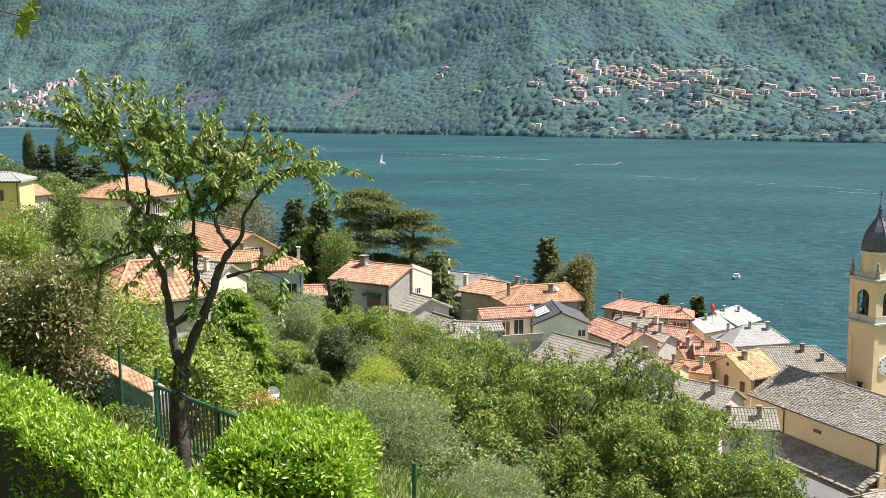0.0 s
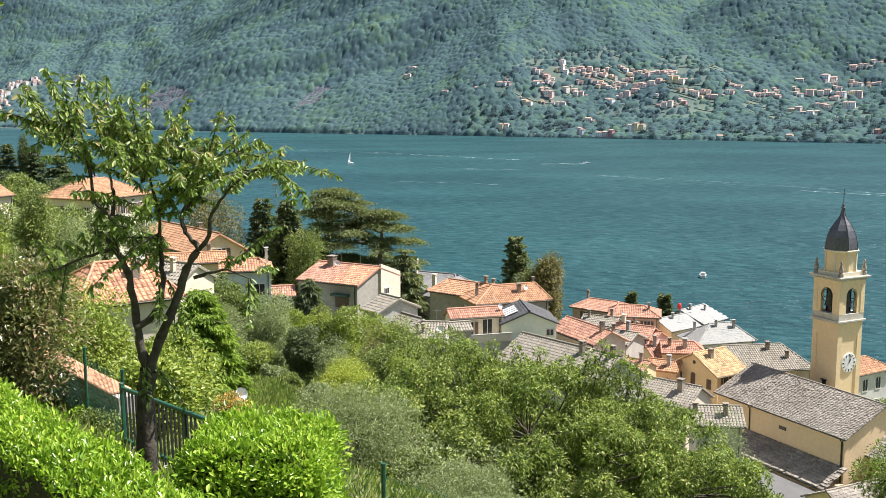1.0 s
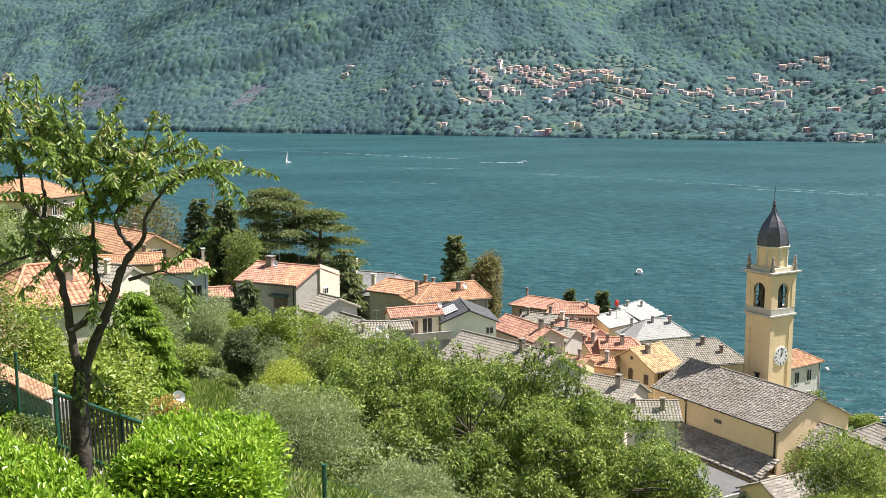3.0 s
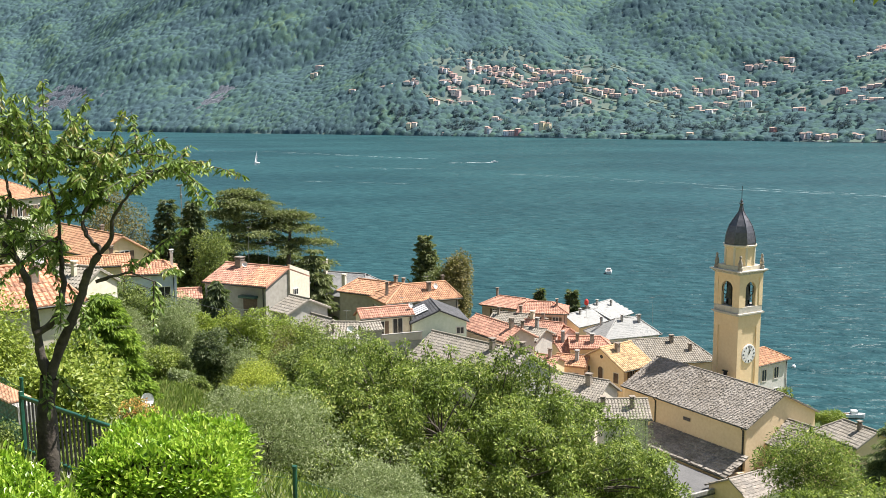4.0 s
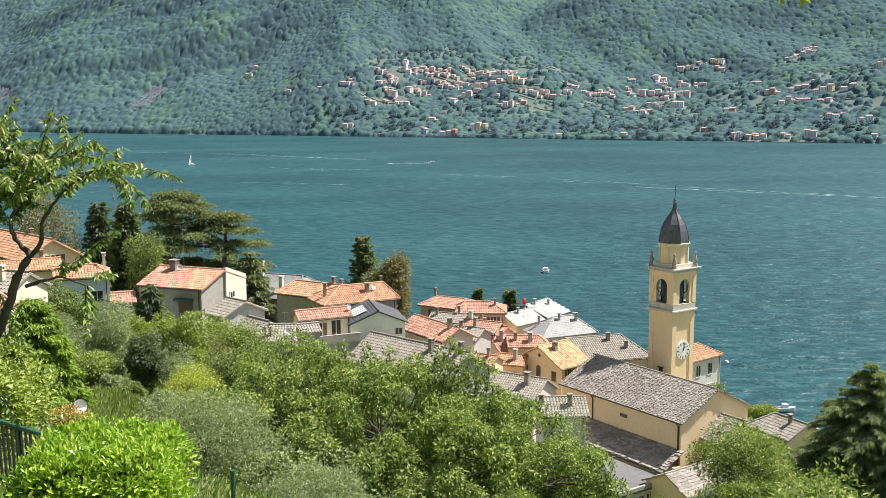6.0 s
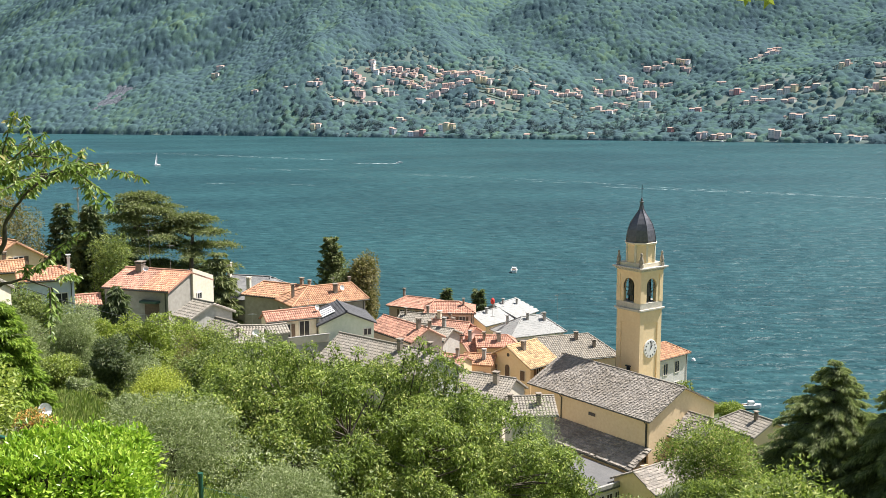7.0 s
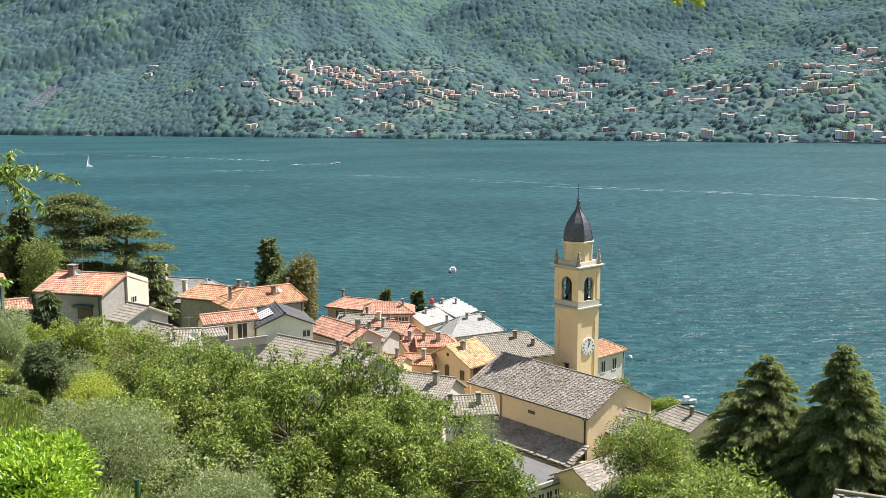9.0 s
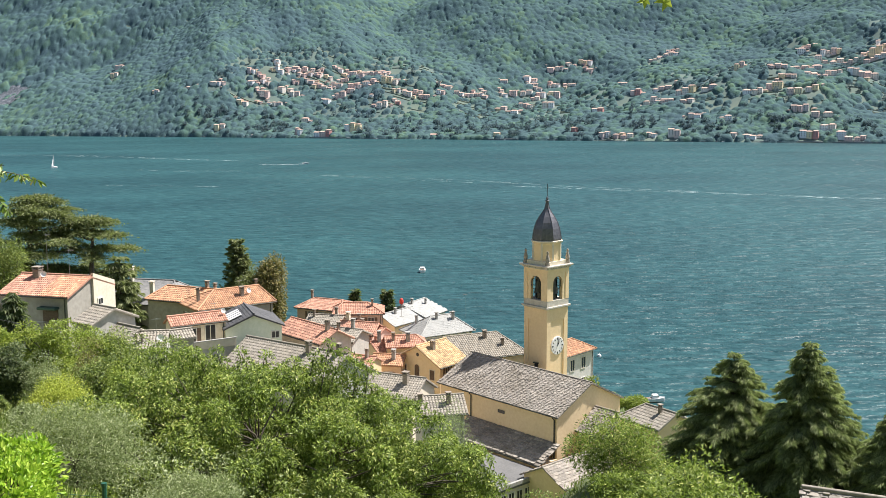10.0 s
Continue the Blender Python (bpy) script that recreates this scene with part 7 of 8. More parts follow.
grow(broad_tree, -112.8, 278.0, 55.4, 3.4, M_CONIFER, "tall dark column cypress", 103, clumps=60, per=420, leaf=(0.5, 0.2), flat=2.2, base=0.01, name="cypress", group="cypresses")
grow(broad_tree, -101.0, 270.0, 54.4, 3.4, M_CONIFER, "tall dark column cypress", 104, clumps=60, per=420, leaf=(0.5, 0.2), flat=2.2, base=0.01, name="cypress", group="cypresses")
grow(conifer, -106.5, 272.0, 53.8, 8.0, M_CONIFER, "dark pine near the lake", 105, whorls=22, per_whorl=12, spray=(0.7, 0.28), droop=0.05, power=0.6, density=0.9)
grow(conifer, -97.0, 266.0, 53.2, 8.0, M_CONIFER, "dark pine near the lake", 106, whorls=22, per_whorl=12, spray=(0.7, 0.28), droop=0.05, power=0.6, density=0.9)
grow(conifer, -87.6, 255.4, 51.0, 9.0, M_CONIFER, "dark pine near the lake", 107, whorls=22, per_whorl=12, spray=(0.7, 0.28), droop=0.05, power=0.6, density=0.9)
for k, (x, y, top) in enumerate(((-118, 262, 51), (-109, 255, 48.5), (-100, 250, 47), (-92, 240, 47), (-80, 232, 46), (-70, 225, 44), (-112, 238, 49), (-98, 225, 47), (-66, 205, 45), (-58, 190, 43), (-124, 250, 53), (-128, 268, 57), (-86, 215, 46))):
    grow(broad_tree, x, y, top, 13.0, (M_BROAD, M_CONIFER, M_CONIFER)[k % 3], "rounded tree on the wooded point", 110 + k, clumps=46, per=120, leaf=(0.7, 0.36), base=0.05, group="trees on the wooded point")


def cedar(x, y, top, spread, label, seed, tiers, n_plates=11, leaf=(0.55, 0.2)):
    """A flat-topped cedar: trunk, level limbs and plates of dense needles."""
    rng = np.random.default_rng(seed)
    z = gz(x, y)
    h = top - z
    root = empty("cedar", pose(x, y, z), label, "cedar tree", "conifers")
    paths = [limb((0, 0, -0.5), (0.5, 0, h * 0.96), h * 0.035, h * 0.008, rng, 0, 10)]
    P, A, N = [], [], []
    for f, reach in tiers:
        for k in range(n_plates):
            a = rng.random() * math.tau
            r = spread / 2 * reach * (0.3 + 0.7 * rng.random())
            c = np.array([r * math.cos(a), r * math.sin(a), h * f + rng.normal() * h * 0.018 - r * 0.05])
            if k % 2 == 0:
                paths.append(limb((0, 0, h * f - 0.12 * r - 0.6), c, h * 0.009, h * 0.002, rng, 0.1))
            n = 430
            rad = spread * (0.09 + 0.05 * rng.random())
            q = rng.normal(size=(n, 3)) * np.array([rad * 0.66, rad * 0.66, rad * 0.075])
            q[:, 2] -= (q[:, 0] ** 2 + q[:, 1] ** 2) * 0.055
            P.append(c + q)
            ax = unit(q * np.array([1, 1, 0.2])) + rng.normal(size=(n, 3)) * 0.6
            A.append(ax)
            N.append(np.array([0, 0, 1.0]) + rng.normal(size=(n, 3)) * 0.4)
    pos, ax, no = np.concatenate(P), np.concatenate(A), np.concatenate(N)
    L = leaf[0] * (0.6 + 0.7 * rng.random(len(pos)))
    part_mesh("trunk", tubes("trunk", paths, 7), M_BARK, root)
    part_mesh("crown", leaves("crown", pos, ax, no, L, L * leaf[1] / leaf[0]), M_CEDAR, root)


cedar(-13.4, 172.0, 48.4, 15.0, "great flat-topped cedar with layered boughs", 141, ((0.98, 0.42), (0.915, 0.72), (0.83, 0.92), (0.73, 1.0), (0.62, 0.85), (0.5, 0.6)))
cedar(-5.2, 170.0, 45.6, 13.0, "great flat-topped cedar with layered boughs", 142, ((0.97, 0.42), (0.88, 0.85), (0.76, 1.0), (0.62, 0.9), (0.48, 0.7)))
grow(conifer, -1.0, 150.0, 42.4, 8.0, M_CEDAR, "rounded cedar below the great one", 143, whorls=20, per_whorl=10, spray=(0.8, 0.3), droop=0.15, power=0.5)
grow(conifer, 17.7, 170.6, 41.7, 6.4, M_CEDAR, "tall dark irregular cypress behind the orange roof", 144, whorls=34, per_whorl=13, spray=(0.5, 0.22), droop=-0.12, power=0.42, density=2.4)
grow(broad_tree, 17.8, 169.0, 35.5, 8.6, M_CEDAR, "broad dark cypress behind the orange roof", 173, clumps=90, per=420, leaf=(0.5, 0.24), flat=1.2, base=0.02)
grow(broad_tree, 22.0, 166.6, 38.0, 6.8, M_RUST, "brownish tall tree behind the orange roof", 145, clumps=80, per=360, leaf=(0.5, 0.24), flat=1.5)
grow(conifer, 37.6, 170.9, 31.6, 2.6, M_CONIFER, "slim dark cypress by the water", 146, whorls=30, per_whorl=9, spray=(0.6, 0.25), droop=-0.5, power=0.4, density=1.5)
grow(conifer, 42.4, 166.7, 32.0, 3.2, M_CONIFER, "slim dark cypress by the water", 147, whorls=30, per_whorl=9, spray=(0.6, 0.25), droop=-0.5, power=0.4, density=1.5)
# below the garden
grow(shrub, -3.3, 49.8, 50.1, 3.7, M_YELLOW, "round yellow-green shrub on the slope", 148, clumps=150, per=430, leaf=(0.12, 0.07))
grow(broad_tree, -1.6, 27.0, 55.2, 4.6, M_OLIVE, "silvery olive tree below the hedge", 149, clumps=130, per=150, leaf=(0.13, 0.035), base=0.1)
grow(broad_tree, 1.2, 24.6, 53.6, 4.0, M_OLIVE, "silvery olive tree below the hedge", 150, clumps=130, per=150, leaf=(0.13, 0.035), base=0.1)
grow(broad_tree, -9.2, 63.3, 50.9, 3.2, M_OLIVE, "silvery olive tree on the slope", 151, clumps=60, per=200, leaf=(0.2, 0.06))
grow(broad_tree, -12.4, 66.0, 50.4, 4.4, M_OLIVE, "silvery olive tree on the slope", 152, clumps=60, per=200, leaf=(0.2, 0.06))
grow(broad_tree, -5.1, 69.8, 49.0, 4.6, M_BRIGHT, "bright green tree on the slope", 153, clumps=60, per=220, leaf=(0.22, 0.12))
grow(broad_tree, -6.4, 58.7, 50.2, 2.4, M_CONIFER, "dark green rounded tree on the slope", 154, clumps=60, per=220, leaf=(0.2, 0.1))
grow(shrub, -4.5, 57.8, 49.5, 2.4, M_OLIVE, "grey-green bush on the slope", 350, clumps=50, per=220, leaf=(0.14, 0.07))
grow(shrub, -2.5, 63.0, 48.9, 2.6, M_RUST, "brownish green bush on the slope", 351, clumps=50, per=220, leaf=(0.14, 0.07))
grow(shrub, -0.4, 46.0, 51.7, 1.9, M_BRIGHT, "light yellow-green sapling on the slope", 352, clumps=50, per=220, leaf=(0.14, 0.07))
grow(shrub, -8.9, 59.3, 48.9, 2.4, M_BROAD, "green bush at the edge of the meadow", 353, clumps=50, per=220, leaf=(0.14, 0.07))
grow(shrub, -5.4, 43.7, 51.2, 1.3, M_BROAD, "low dark bush in the meadow", 354, clumps=50, per=220, leaf=(0.14, 0.07))
grow(shrub, -6.4, 45.6, 51.1, 1.4, M_OLIVE, "low grey-green bush in the meadow", 355, clumps=50, per=220, leaf=(0.14, 0.07))
grow(shrub, -4.1, 41.8, 51.3, 1.6, M_OLIVE, "low grey-green bush in the meadow", 356, clumps=50, per=220, leaf=(0.14, 0.07))
grow(shrub, 0.7, 47.0, 50.7, 2.2, M_BROAD, "dark green bush on the slope", 357, clumps=50, per=220, leaf=(0.14, 0.07))
grow(shrub, -0.7, 44.0, 51.1, 1.8, M_BROAD, "dark green bush on the slope", 358, clumps=50, per=220, leaf=(0.14, 0.07))
grow(broad_tree, -0.9, 60.0, 49.9, 5.2, M_BROAD, "green tree on the slope", 155, clumps=60, per=220, leaf=(0.2, 0.11))
grow(broad_tree, -2.0, 78.0, 46.6, 6.0, M_BRIGHT, "light green tree above the village roofs", 156, clumps=60, per=200, leaf=(0.24, 0.13))
grow(broad_tree, 3.0, 74.0, 46.4, 5.6, M_BROAD, "green tree above the village roofs", 157, clumps=60, per=200, leaf=(0.24, 0.13))
for k, (x, y, top) in enumerate(((-15.6, 93.7, 46.7), (-12.6, 91.2, 46.2), (-10.3, 87.4, 45.4), (-17.9, 94.3, 47.4), (-21.0, 97.0, 47.6))):
    grow(broad_tree, x, y, top, 4.6, (M_BROAD, M_OLIVE, M_BRIGHT)[k % 3], "garden tree below the pale blue house", 180 + k, clumps=50, per=200, leaf=(0.26, 0.13))
# by the church
grow(broad_tree, 28.7, 55.2, 43.7, 8.0, M_WALNUT, "light green loquat-like tree above the church", 158, clumps=64, per=150, leaf=(0.3, 0.11), base=0.02, flat=1.1)
grow(broad_tree, 26.6, 49.4, 42.2, 4.4, M_WALNUT, "light green tree above the church", 159, clumps=60, per=170, leaf=(0.3, 0.11), base=0.02)
grow(broad_tree, 27.7, 83.5, 37.4, 4.4, M_OLIVE, "grey-green olive tree by the annex", 160, clumps=60, per=180, leaf=(0.24, 0.08), base=0.05)
grow(broad_tree, 22.2, 73.0, 38.6, 4.6, M_BROAD, "dark green tree beside the churchyard", 161, clumps=70, per=220, leaf=(0.26, 0.13), base=0.05)
grow(shrub, 81.1, 149.4, 14.2, 5.0, M_BRIGHT, "bright green hedge bush by the water", 163, clumps=40, per=120, leaf=(0.4, 0.2))
grow(shrub, 78.0, 151.0, 13.8, 4.6, M_BRIGHT, "bright green hedge bush by the water", 164, clumps=40, per=120, leaf=(0.4, 0.2))
grow(broad_tree, 65.9, 135.0, 23.0, 3.0, M_BROAD, "small green tree behind the church", 165, clumps=30, per=120, leaf=(0.35, 0.2))
grow(conifer, 38.9, 58.0, 46.7, 13.6, M_DEODAR, "broad drooping deodar cedar", 166, whorls=24, per_whorl=15, spray=(0.26, 0.05), droop=0.18, power=0.95, density=2.6)
grow(conifer, 41.1, 53.0, 48.5, 11.6, M_DEODAR, "pointed drooping deodar cedar", 167, whorls=26, per_whorl=15, spray=(0.26, 0.05), droop=0.2, power=0.95, density=2.6)
grow(conifer, 43.5, 47.6, 45.5, 8.5, M_DEODAR, "drooping olive green deodar cedar", 168, whorls=26, per_whorl=14, spray=(0.26, 0.05), droop=0.24, power=0.85, density=2.8)
grow(shrub, 13.8, 22.1, 53.7, 3.6, M_WALNUT, "light green sapling leaves below the garden", 169, clumps=40, per=220, leaf=(0.2, 0.07))

# undergrowth over the slope
UNDER = np.random.default_rng(171)
for k in range(130):
    d, a = 26 + 66 * UNDER.random(), radians(-15 + 57 * UNDER.random())
    x, y = d * math.sin(a), d * math.cos(a)
    if radians(-13) < a < radians(-3) and d < 48:
        continue
    if radians(13) < a < radians(27) and d > 40:
        continue
    if radians(-7) < a < radians(-0.5) and d < 49:
        continue
    hgt = 1.2 + 2.0 * UNDER.random() if a < radians(8) else 0.9 + 1.3 * UNDER.random()
    mt = (M_BROAD, M_BROAD, M_BRIGHT, M_OLIVE, M_BROAD, M_OLIVE)[k % 6]
    shrub(x, y, gz(x, y), hgt, 2.6 + 2.4 * UNDER.random(), mt, ("green", "green", "light green", "grey-green", "green", "grey-green")[k % 6] + " wild shrub on the hillside", 200 + k, clumps=24, per=110, leaf=(0.1 + d * 0.0016, 0.05 + d * 0.0008))


def meadow():
    rng = np.random.default_rng(172)
    n = 60000
    d, a = 9 + 75 * rng.random(n) ** 1.2, np.radians(-25 + 65 * rng.random(n))
    x, y = d * np.sin(a), d * np.cos(a)
    pos = np.stack([x, y, near_z(x, y) - 0.03], -1)
    ax = rng.normal(size=(n, 3)) * 0.45
    ax[:, 2] += 1
    no = rng.normal(size=(n, 3))
    L = (0.14 + 0.2 * rng.random(n)) * (0.8 + d * 0.012)
    k = 40000
    d2, a2 = 30 + 36 * rng.random(k), np.radians(-8 + 4.5 * rng.normal(size=k))
    x2, y2 = d2 * np.sin(a2), d2 * np.cos(a2)
    pos = np.concatenate([pos, np.stack([x2, y2, near_z(x2, y2) - 0.03], -1)])
    lean = rng.normal(size=(k, 3)) * 0.5
    lean[:, 2] += 1
    ax, no, L = np.concatenate([ax, lean]), np.concatenate([no, rng.normal(size=(k, 3))]), np.concatenate([L, 0.25 + 0.25 * rng.random(k)])
    me = leaves("grass", pos, ax, no, L, L * 0.14)
    thing_mesh("grass", me, M_GRASS, "long rough grass on the hillside", "grass", kind="stuff")


meadow()


def maple():
    """A young plane tree beside the viewpoint, of which one leafy twig hangs into view."""
    rng = np.random.default_rng(174)
    root = empty("plane_tree", pose(-3.6, 3.2, gz(-3.6, 3.2)), "plane tree twig with pale green lobed leaves", "tree", "garden trees")
    z = gz(-3.6, 3.2)
    tip = np.array([-1.56 + 3.6, 3.9 - 3.2, 63.33 - z])
    paths = [limb((0, 0, -0.2), (0, 0, 3.9), 0.09, 0.05, rng, 0, 8), limb((0, 0, 3.0), (0.9, 0.3, 63.5 - z), 0.04, 0.012, rng), limb((0.9, 0.3, 63.5 - z), tip, 0.012, 0.003, rng, 0.05)]
    # a second bough passes overhead and lets one small twig hang down
    end = np.array([1.90 + 3.6, 3.52 - 3.2, 63.38 - z])
    paths += [limb((0, 0, 3.4), (2.4, 0.1, 64.6 - z), 0.04, 0.02, rng), limb((2.4, 0.1, 64.6 - z), end + np.array([-0.1, 0, 0.35]), 0.02, 0.008, rng, 0.05), limb(end + np.array([-0.1, 0, 0.35]), end, 0.006, 0.002, rng, 0.02)]
    part_mesh("trunk", tubes("trunk", paths, 7), M_BARK, root)
    V, Fc = [], []
    spots = [(end, 0.035, 20), (end + np.array([0.09, 0.0, 0.0]), 0.04, -40), (end + np.array([0.02, 0.02, 0.1]), 0.05, 70), (tip, 0.05, 10), (tip + np.array([0.02, 0.0, 0.04]), 0.04, 60), (tip + np.array([-0.14, 0.02, 0.0]), 0.045, -30), (tip + np.array([-0.02, 0.0, -0.05]), 0.045, -60)]
    for k in range(14):
        spots.append((np.array([0.75 + rng.normal() * 0.25, 0.25 + rng.normal() * 0.2, 63.55 - z + rng.normal() * 0.15]), 0.08, rng.uniform(-90, 90)))
    for c, r, turn in spots:
        m = Matrix.Rotation(radians(turn), 3, "Y") @ Matrix.Rotation(radians(60 + rng.uniform(-25, 25)), 3, "X")
        b = len(V)
        V.append(tuple(c))
        for i in range(10):
            a = i * math.tau / 10
            q = r * (1.0 if i % 2 == 0 else 0.55) * (0.6 if i == 5 else 1)
            V.append(tuple(Vector(c) + m @ Vector((q * math.cos(a), q * math.sin(a), 0.012 * (i % 2)))))
        Fc += [(b, b + 1 + i, b + 1 + (i + 1) % 10) for i in range(10)]
    part_mesh("crown", mesh_np("crown", V, Fc), M_BRIGHT, root)


maple()

# ---------------------------------------------------------------- fences, wall, wires
def fence_panel():
    """Green steel picket railing along the lower edge of the garden."""
    a, b = Vector((-4.05, 13.92, 58.2)), Vector((-2.1, 11.55, 58.35))
    ln = (b - a).length
    yaw = math.degrees(math.atan2(b.y - a.y, b.x - a.x))
    tilt = -math.degrees(math.atan2(b.z - a.z, math.hypot(b.x - a.x, b.y - a.y)))
    root = empty("railing", pose(a.x, a.y, a.z, 0, 0, yaw) @ pose(0, 0, 0, 0, tilt, 0), "dark green steel picket railing", "railing")
    for z in (0.12, 0.86):
        part("rail", box(0, -0.025, z, ln, 0.025, z + 0.05, 0.008), M_GREENMETAL, root)
    for x in (0, ln * 0.62, ln):
        part("post", box(x - 0.022, -0.025, -0.3, x + 0.022, 0.025, 0.96, 0.006), M_GREENMETAL, root)
    n = int(ln / 0.11)
    pk = box(-0.011, -0.011, 0.05, 0.011, 0.011, 0.87)
    me = bpy.data.meshes.new("picket")
    pk.to_mesh(me)
    pk.free()
    for i in range(1, n):
        part_mesh("picket", me, M_BLACKPAINT, root, at=pose(i * ln / n, 0, 0))
    part("kerb", box(-0.2, -0.1, -0.5, ln + 0.2, 0.14, 0.0, 0.02), M_STONE, root, "low grey concrete kerb")


fence_panel()


def mesh_fence(label, pts, h, step=0.06):
    """Wire netting with green posts; pts are the feet of the posts."""
    x0, y0, z0 = pts[0]
    root = empty("wire_fence", pose(x0, y0, z0), label, "wire fence", "wire fences")
    O = Vector(pts[0])
    for p in pts:
        q = Vector(p) - O
        part("post", lathe([(0.025, -0.3), (0.025, h + 0.12), (0.03, h + 0.13), (0.03, h + 0.16)], 8), M_GREENMETAL, root, at=pose(*q))
    wires = []
    for p, q in zip(pts, pts[1:]):
        p, q = Vector(p) - O, Vector(q) - O
        ln = (q - p).length
        n = int(ln / step)
        for i in range(n + 1):
            f = i / n
            b = p.lerp(q, f)
            for sgn in (-1, 1):
                e = p.lerp(q, min(1, max(0, f + sgn * h * 0.5 / ln)))
                frac = abs((e - b).length) / (h * 0.5) if h else 1
                top = Vector((e.x, e.y, e.z + h * min(1, frac)))
                wires.append([((b.x, b.y, b.z), 0.0024), (tuple(top), 0.0024)])
        for z in (0.05, h * 0.5, h):
            wires.append([((p.x, p.y, p.z + z), 0.003), ((q.x, q.y, q.z + z), 0.003)])
    ob = part_mesh("wire_mesh", tubes("wire_mesh", wires, 3), M_GREENMETAL, root, "fine green wire netting")
    ob["kind"] = "stuff"


mesh_fence("green wire netting fence with thin posts", [(-8.4, 19.4, 58.2), (-7.2, 18.2, 58.0), (-6.1, 16.94, 57.95), (-5.13, 15.68, 57.95), (-4.1, 14.1, 58.0)], 1.15)
mesh_fence("green wire netting fence below the hedge", [(-1.7, 11.0, 58.3), (-0.34, 10.99, 58.0), (1.0, 10.6, 57.7), (2.2, 10.2, 57.4)], 0.85)


def coped_wall():
    root = empty("garden_wall", pose(-7.95, 19.9, 56.35, 0, 0, -51.5), "grey rubble garden wall with pinkish tile coping", "garden wall")
    rng = np.random.default_rng(301)
    part("wall_core", box(0, -0.13, 0, 5.6, 0.13, 2.15), M_STONE, root)
    me_list = []
    for k in range(5):
        bm = box(-0.16 - 0.02 * k, -0.03, -0.09, 0.16 + 0.02 * k, 0.03, 0.09, 0.02)
        me = bpy.data.meshes.new("stone")
        bm.to_mesh(me)
        bm.free()
        me.materials.append(M_STONE)
        me_list.append(me)
    for r in range(9):
        x = 0.2 + 0.18 * (r % 2)
        while x < 5.4:
            st = part_mesh("stone", me_list[int(rng.integers(0, 5))], M_STONE, root, at=pose(x, -0.14, 0.45 + r * 0.19, rng.normal() * 2, 0, rng.normal() * 2))
            x += 0.36 + 0.1 * rng.random()
    bm = box(-0.16, -0.19, 0, 0.16, 0.19, 0.05, 0.015)
    me = bpy.data.meshes.new("coping_tile")
    bm.to_mesh(me)
    bm.free()
    for i in range(16):
        part_mesh("coping_tile", me, M_SALMON, root, at=pose(0.18 + i * 0.335, 0, 2.16, rng.normal(), rng.normal(), rng.normal()))


coped_wall()


def satellite_dish():
    z = gz(-5.5, 31.5)
    root = empty("satellite_dish", pose(-5.5, 31.5, z), "white satellite dish on a short pole in the garden", "satellite dish")
    part("pole", lathe([(0.03, -0.2), (0.03, 53.85 - z)], 8), M_STEEL, root)
    dish_part(root, 0, -0.1, 53.93 - z, 0.22, 40, "reflector")
    part("arm", box(-0.015, -0.5, 53.7 - z, 0.015, -0.1, 53.73 - z), M_STEEL, root)


satellite_dish()


def garden_corner():
    """A weathered post with a leaning plank, a pale step, a clipped dark bush and a bed of orange flowers below the railing."""
    x, y = -4.56, 27.12
    z = gz(x, y)
    root = empty("wooden_post", pose(x, y, z, 0, 0, 20), "weathered grey wooden post with a leaning plank", "post")
    part("post", box(-0.07, -0.07, -0.3, 0.07, 0.07, 54.75 - z, 0.015), M_SHUTTER, root)
    part("plank", box(0.05, -0.03, -0.06, 1.5, 0.03, 0.1, 0.01), M_SHUTTER, root, at=pose(0, 0, 54.75 - z - 0.25, 0, 32, 0))
    x, y = -5.11, 26.51
    z = gz(x, y)
    thing_mesh("stone_step", bmesh_to_mesh("stone_step", box(-0.5, -0.35, -0.6, 0.5, 0.35, max(0.15, 54.89 - z), 0.03)), M_STONE, "pale stone step in the garden", "step", m=pose(x, y, z, 0, 0, 25))
    grow(shrub, -4.05, 28.72, 54.26, 1.7, M_BROAD, "clipped dark green bush in the garden", 340, clumps=40, per=160, leaf=(0.07, 0.04))
    grow(shrub, -4.69, 25.57, 54.92, 1.2, M_FLOWER, "bed of orange and yellow flowers", 341, clumps=30, per=90, leaf=(0.07, 0.05), category="flower bed", name="flower_bed")


garden_corner()


def cable():
    a, b = np.array((-17.5, 84.0, 49.6)), np.array((1.0, 101.0, 40.4))
    t = np.linspace(0, 1, 24)[:, None]
    p = a + (b - a) * t
    p[:, 2] -= 1.6 * (t * (1 - t))[:, 0] * 4 * 0.5
    thing_mesh("overhead_cable", tubes("overhead_cable", [[(q, 0.025) for q in p]], 5), M_BLACKPAINT, "thin black overhead cable strung between houses", "cable")


cable()


def light_mast():
    x, y = -25.0, 188.3
    z = gz(x, y)
    root = empty("light_mast", pose(x, y, z), "slim grey mast with lamps by the shore", "mast")
    h = 48.6 - z
    part("pole", lathe([(0.16, 0), (0.09, h)], 8), M_STEEL, root)
    part("lamp_head", box(-0.7, -0.2, h - 0.3, 0.4, 0.2, h, 0.05), M_STEEL, root)
    part("box", box(-0.2, -0.2, h - 2.4, 0.2, 0.2, h - 1.8, 0.05), M_STEEL, root)


light_mast()


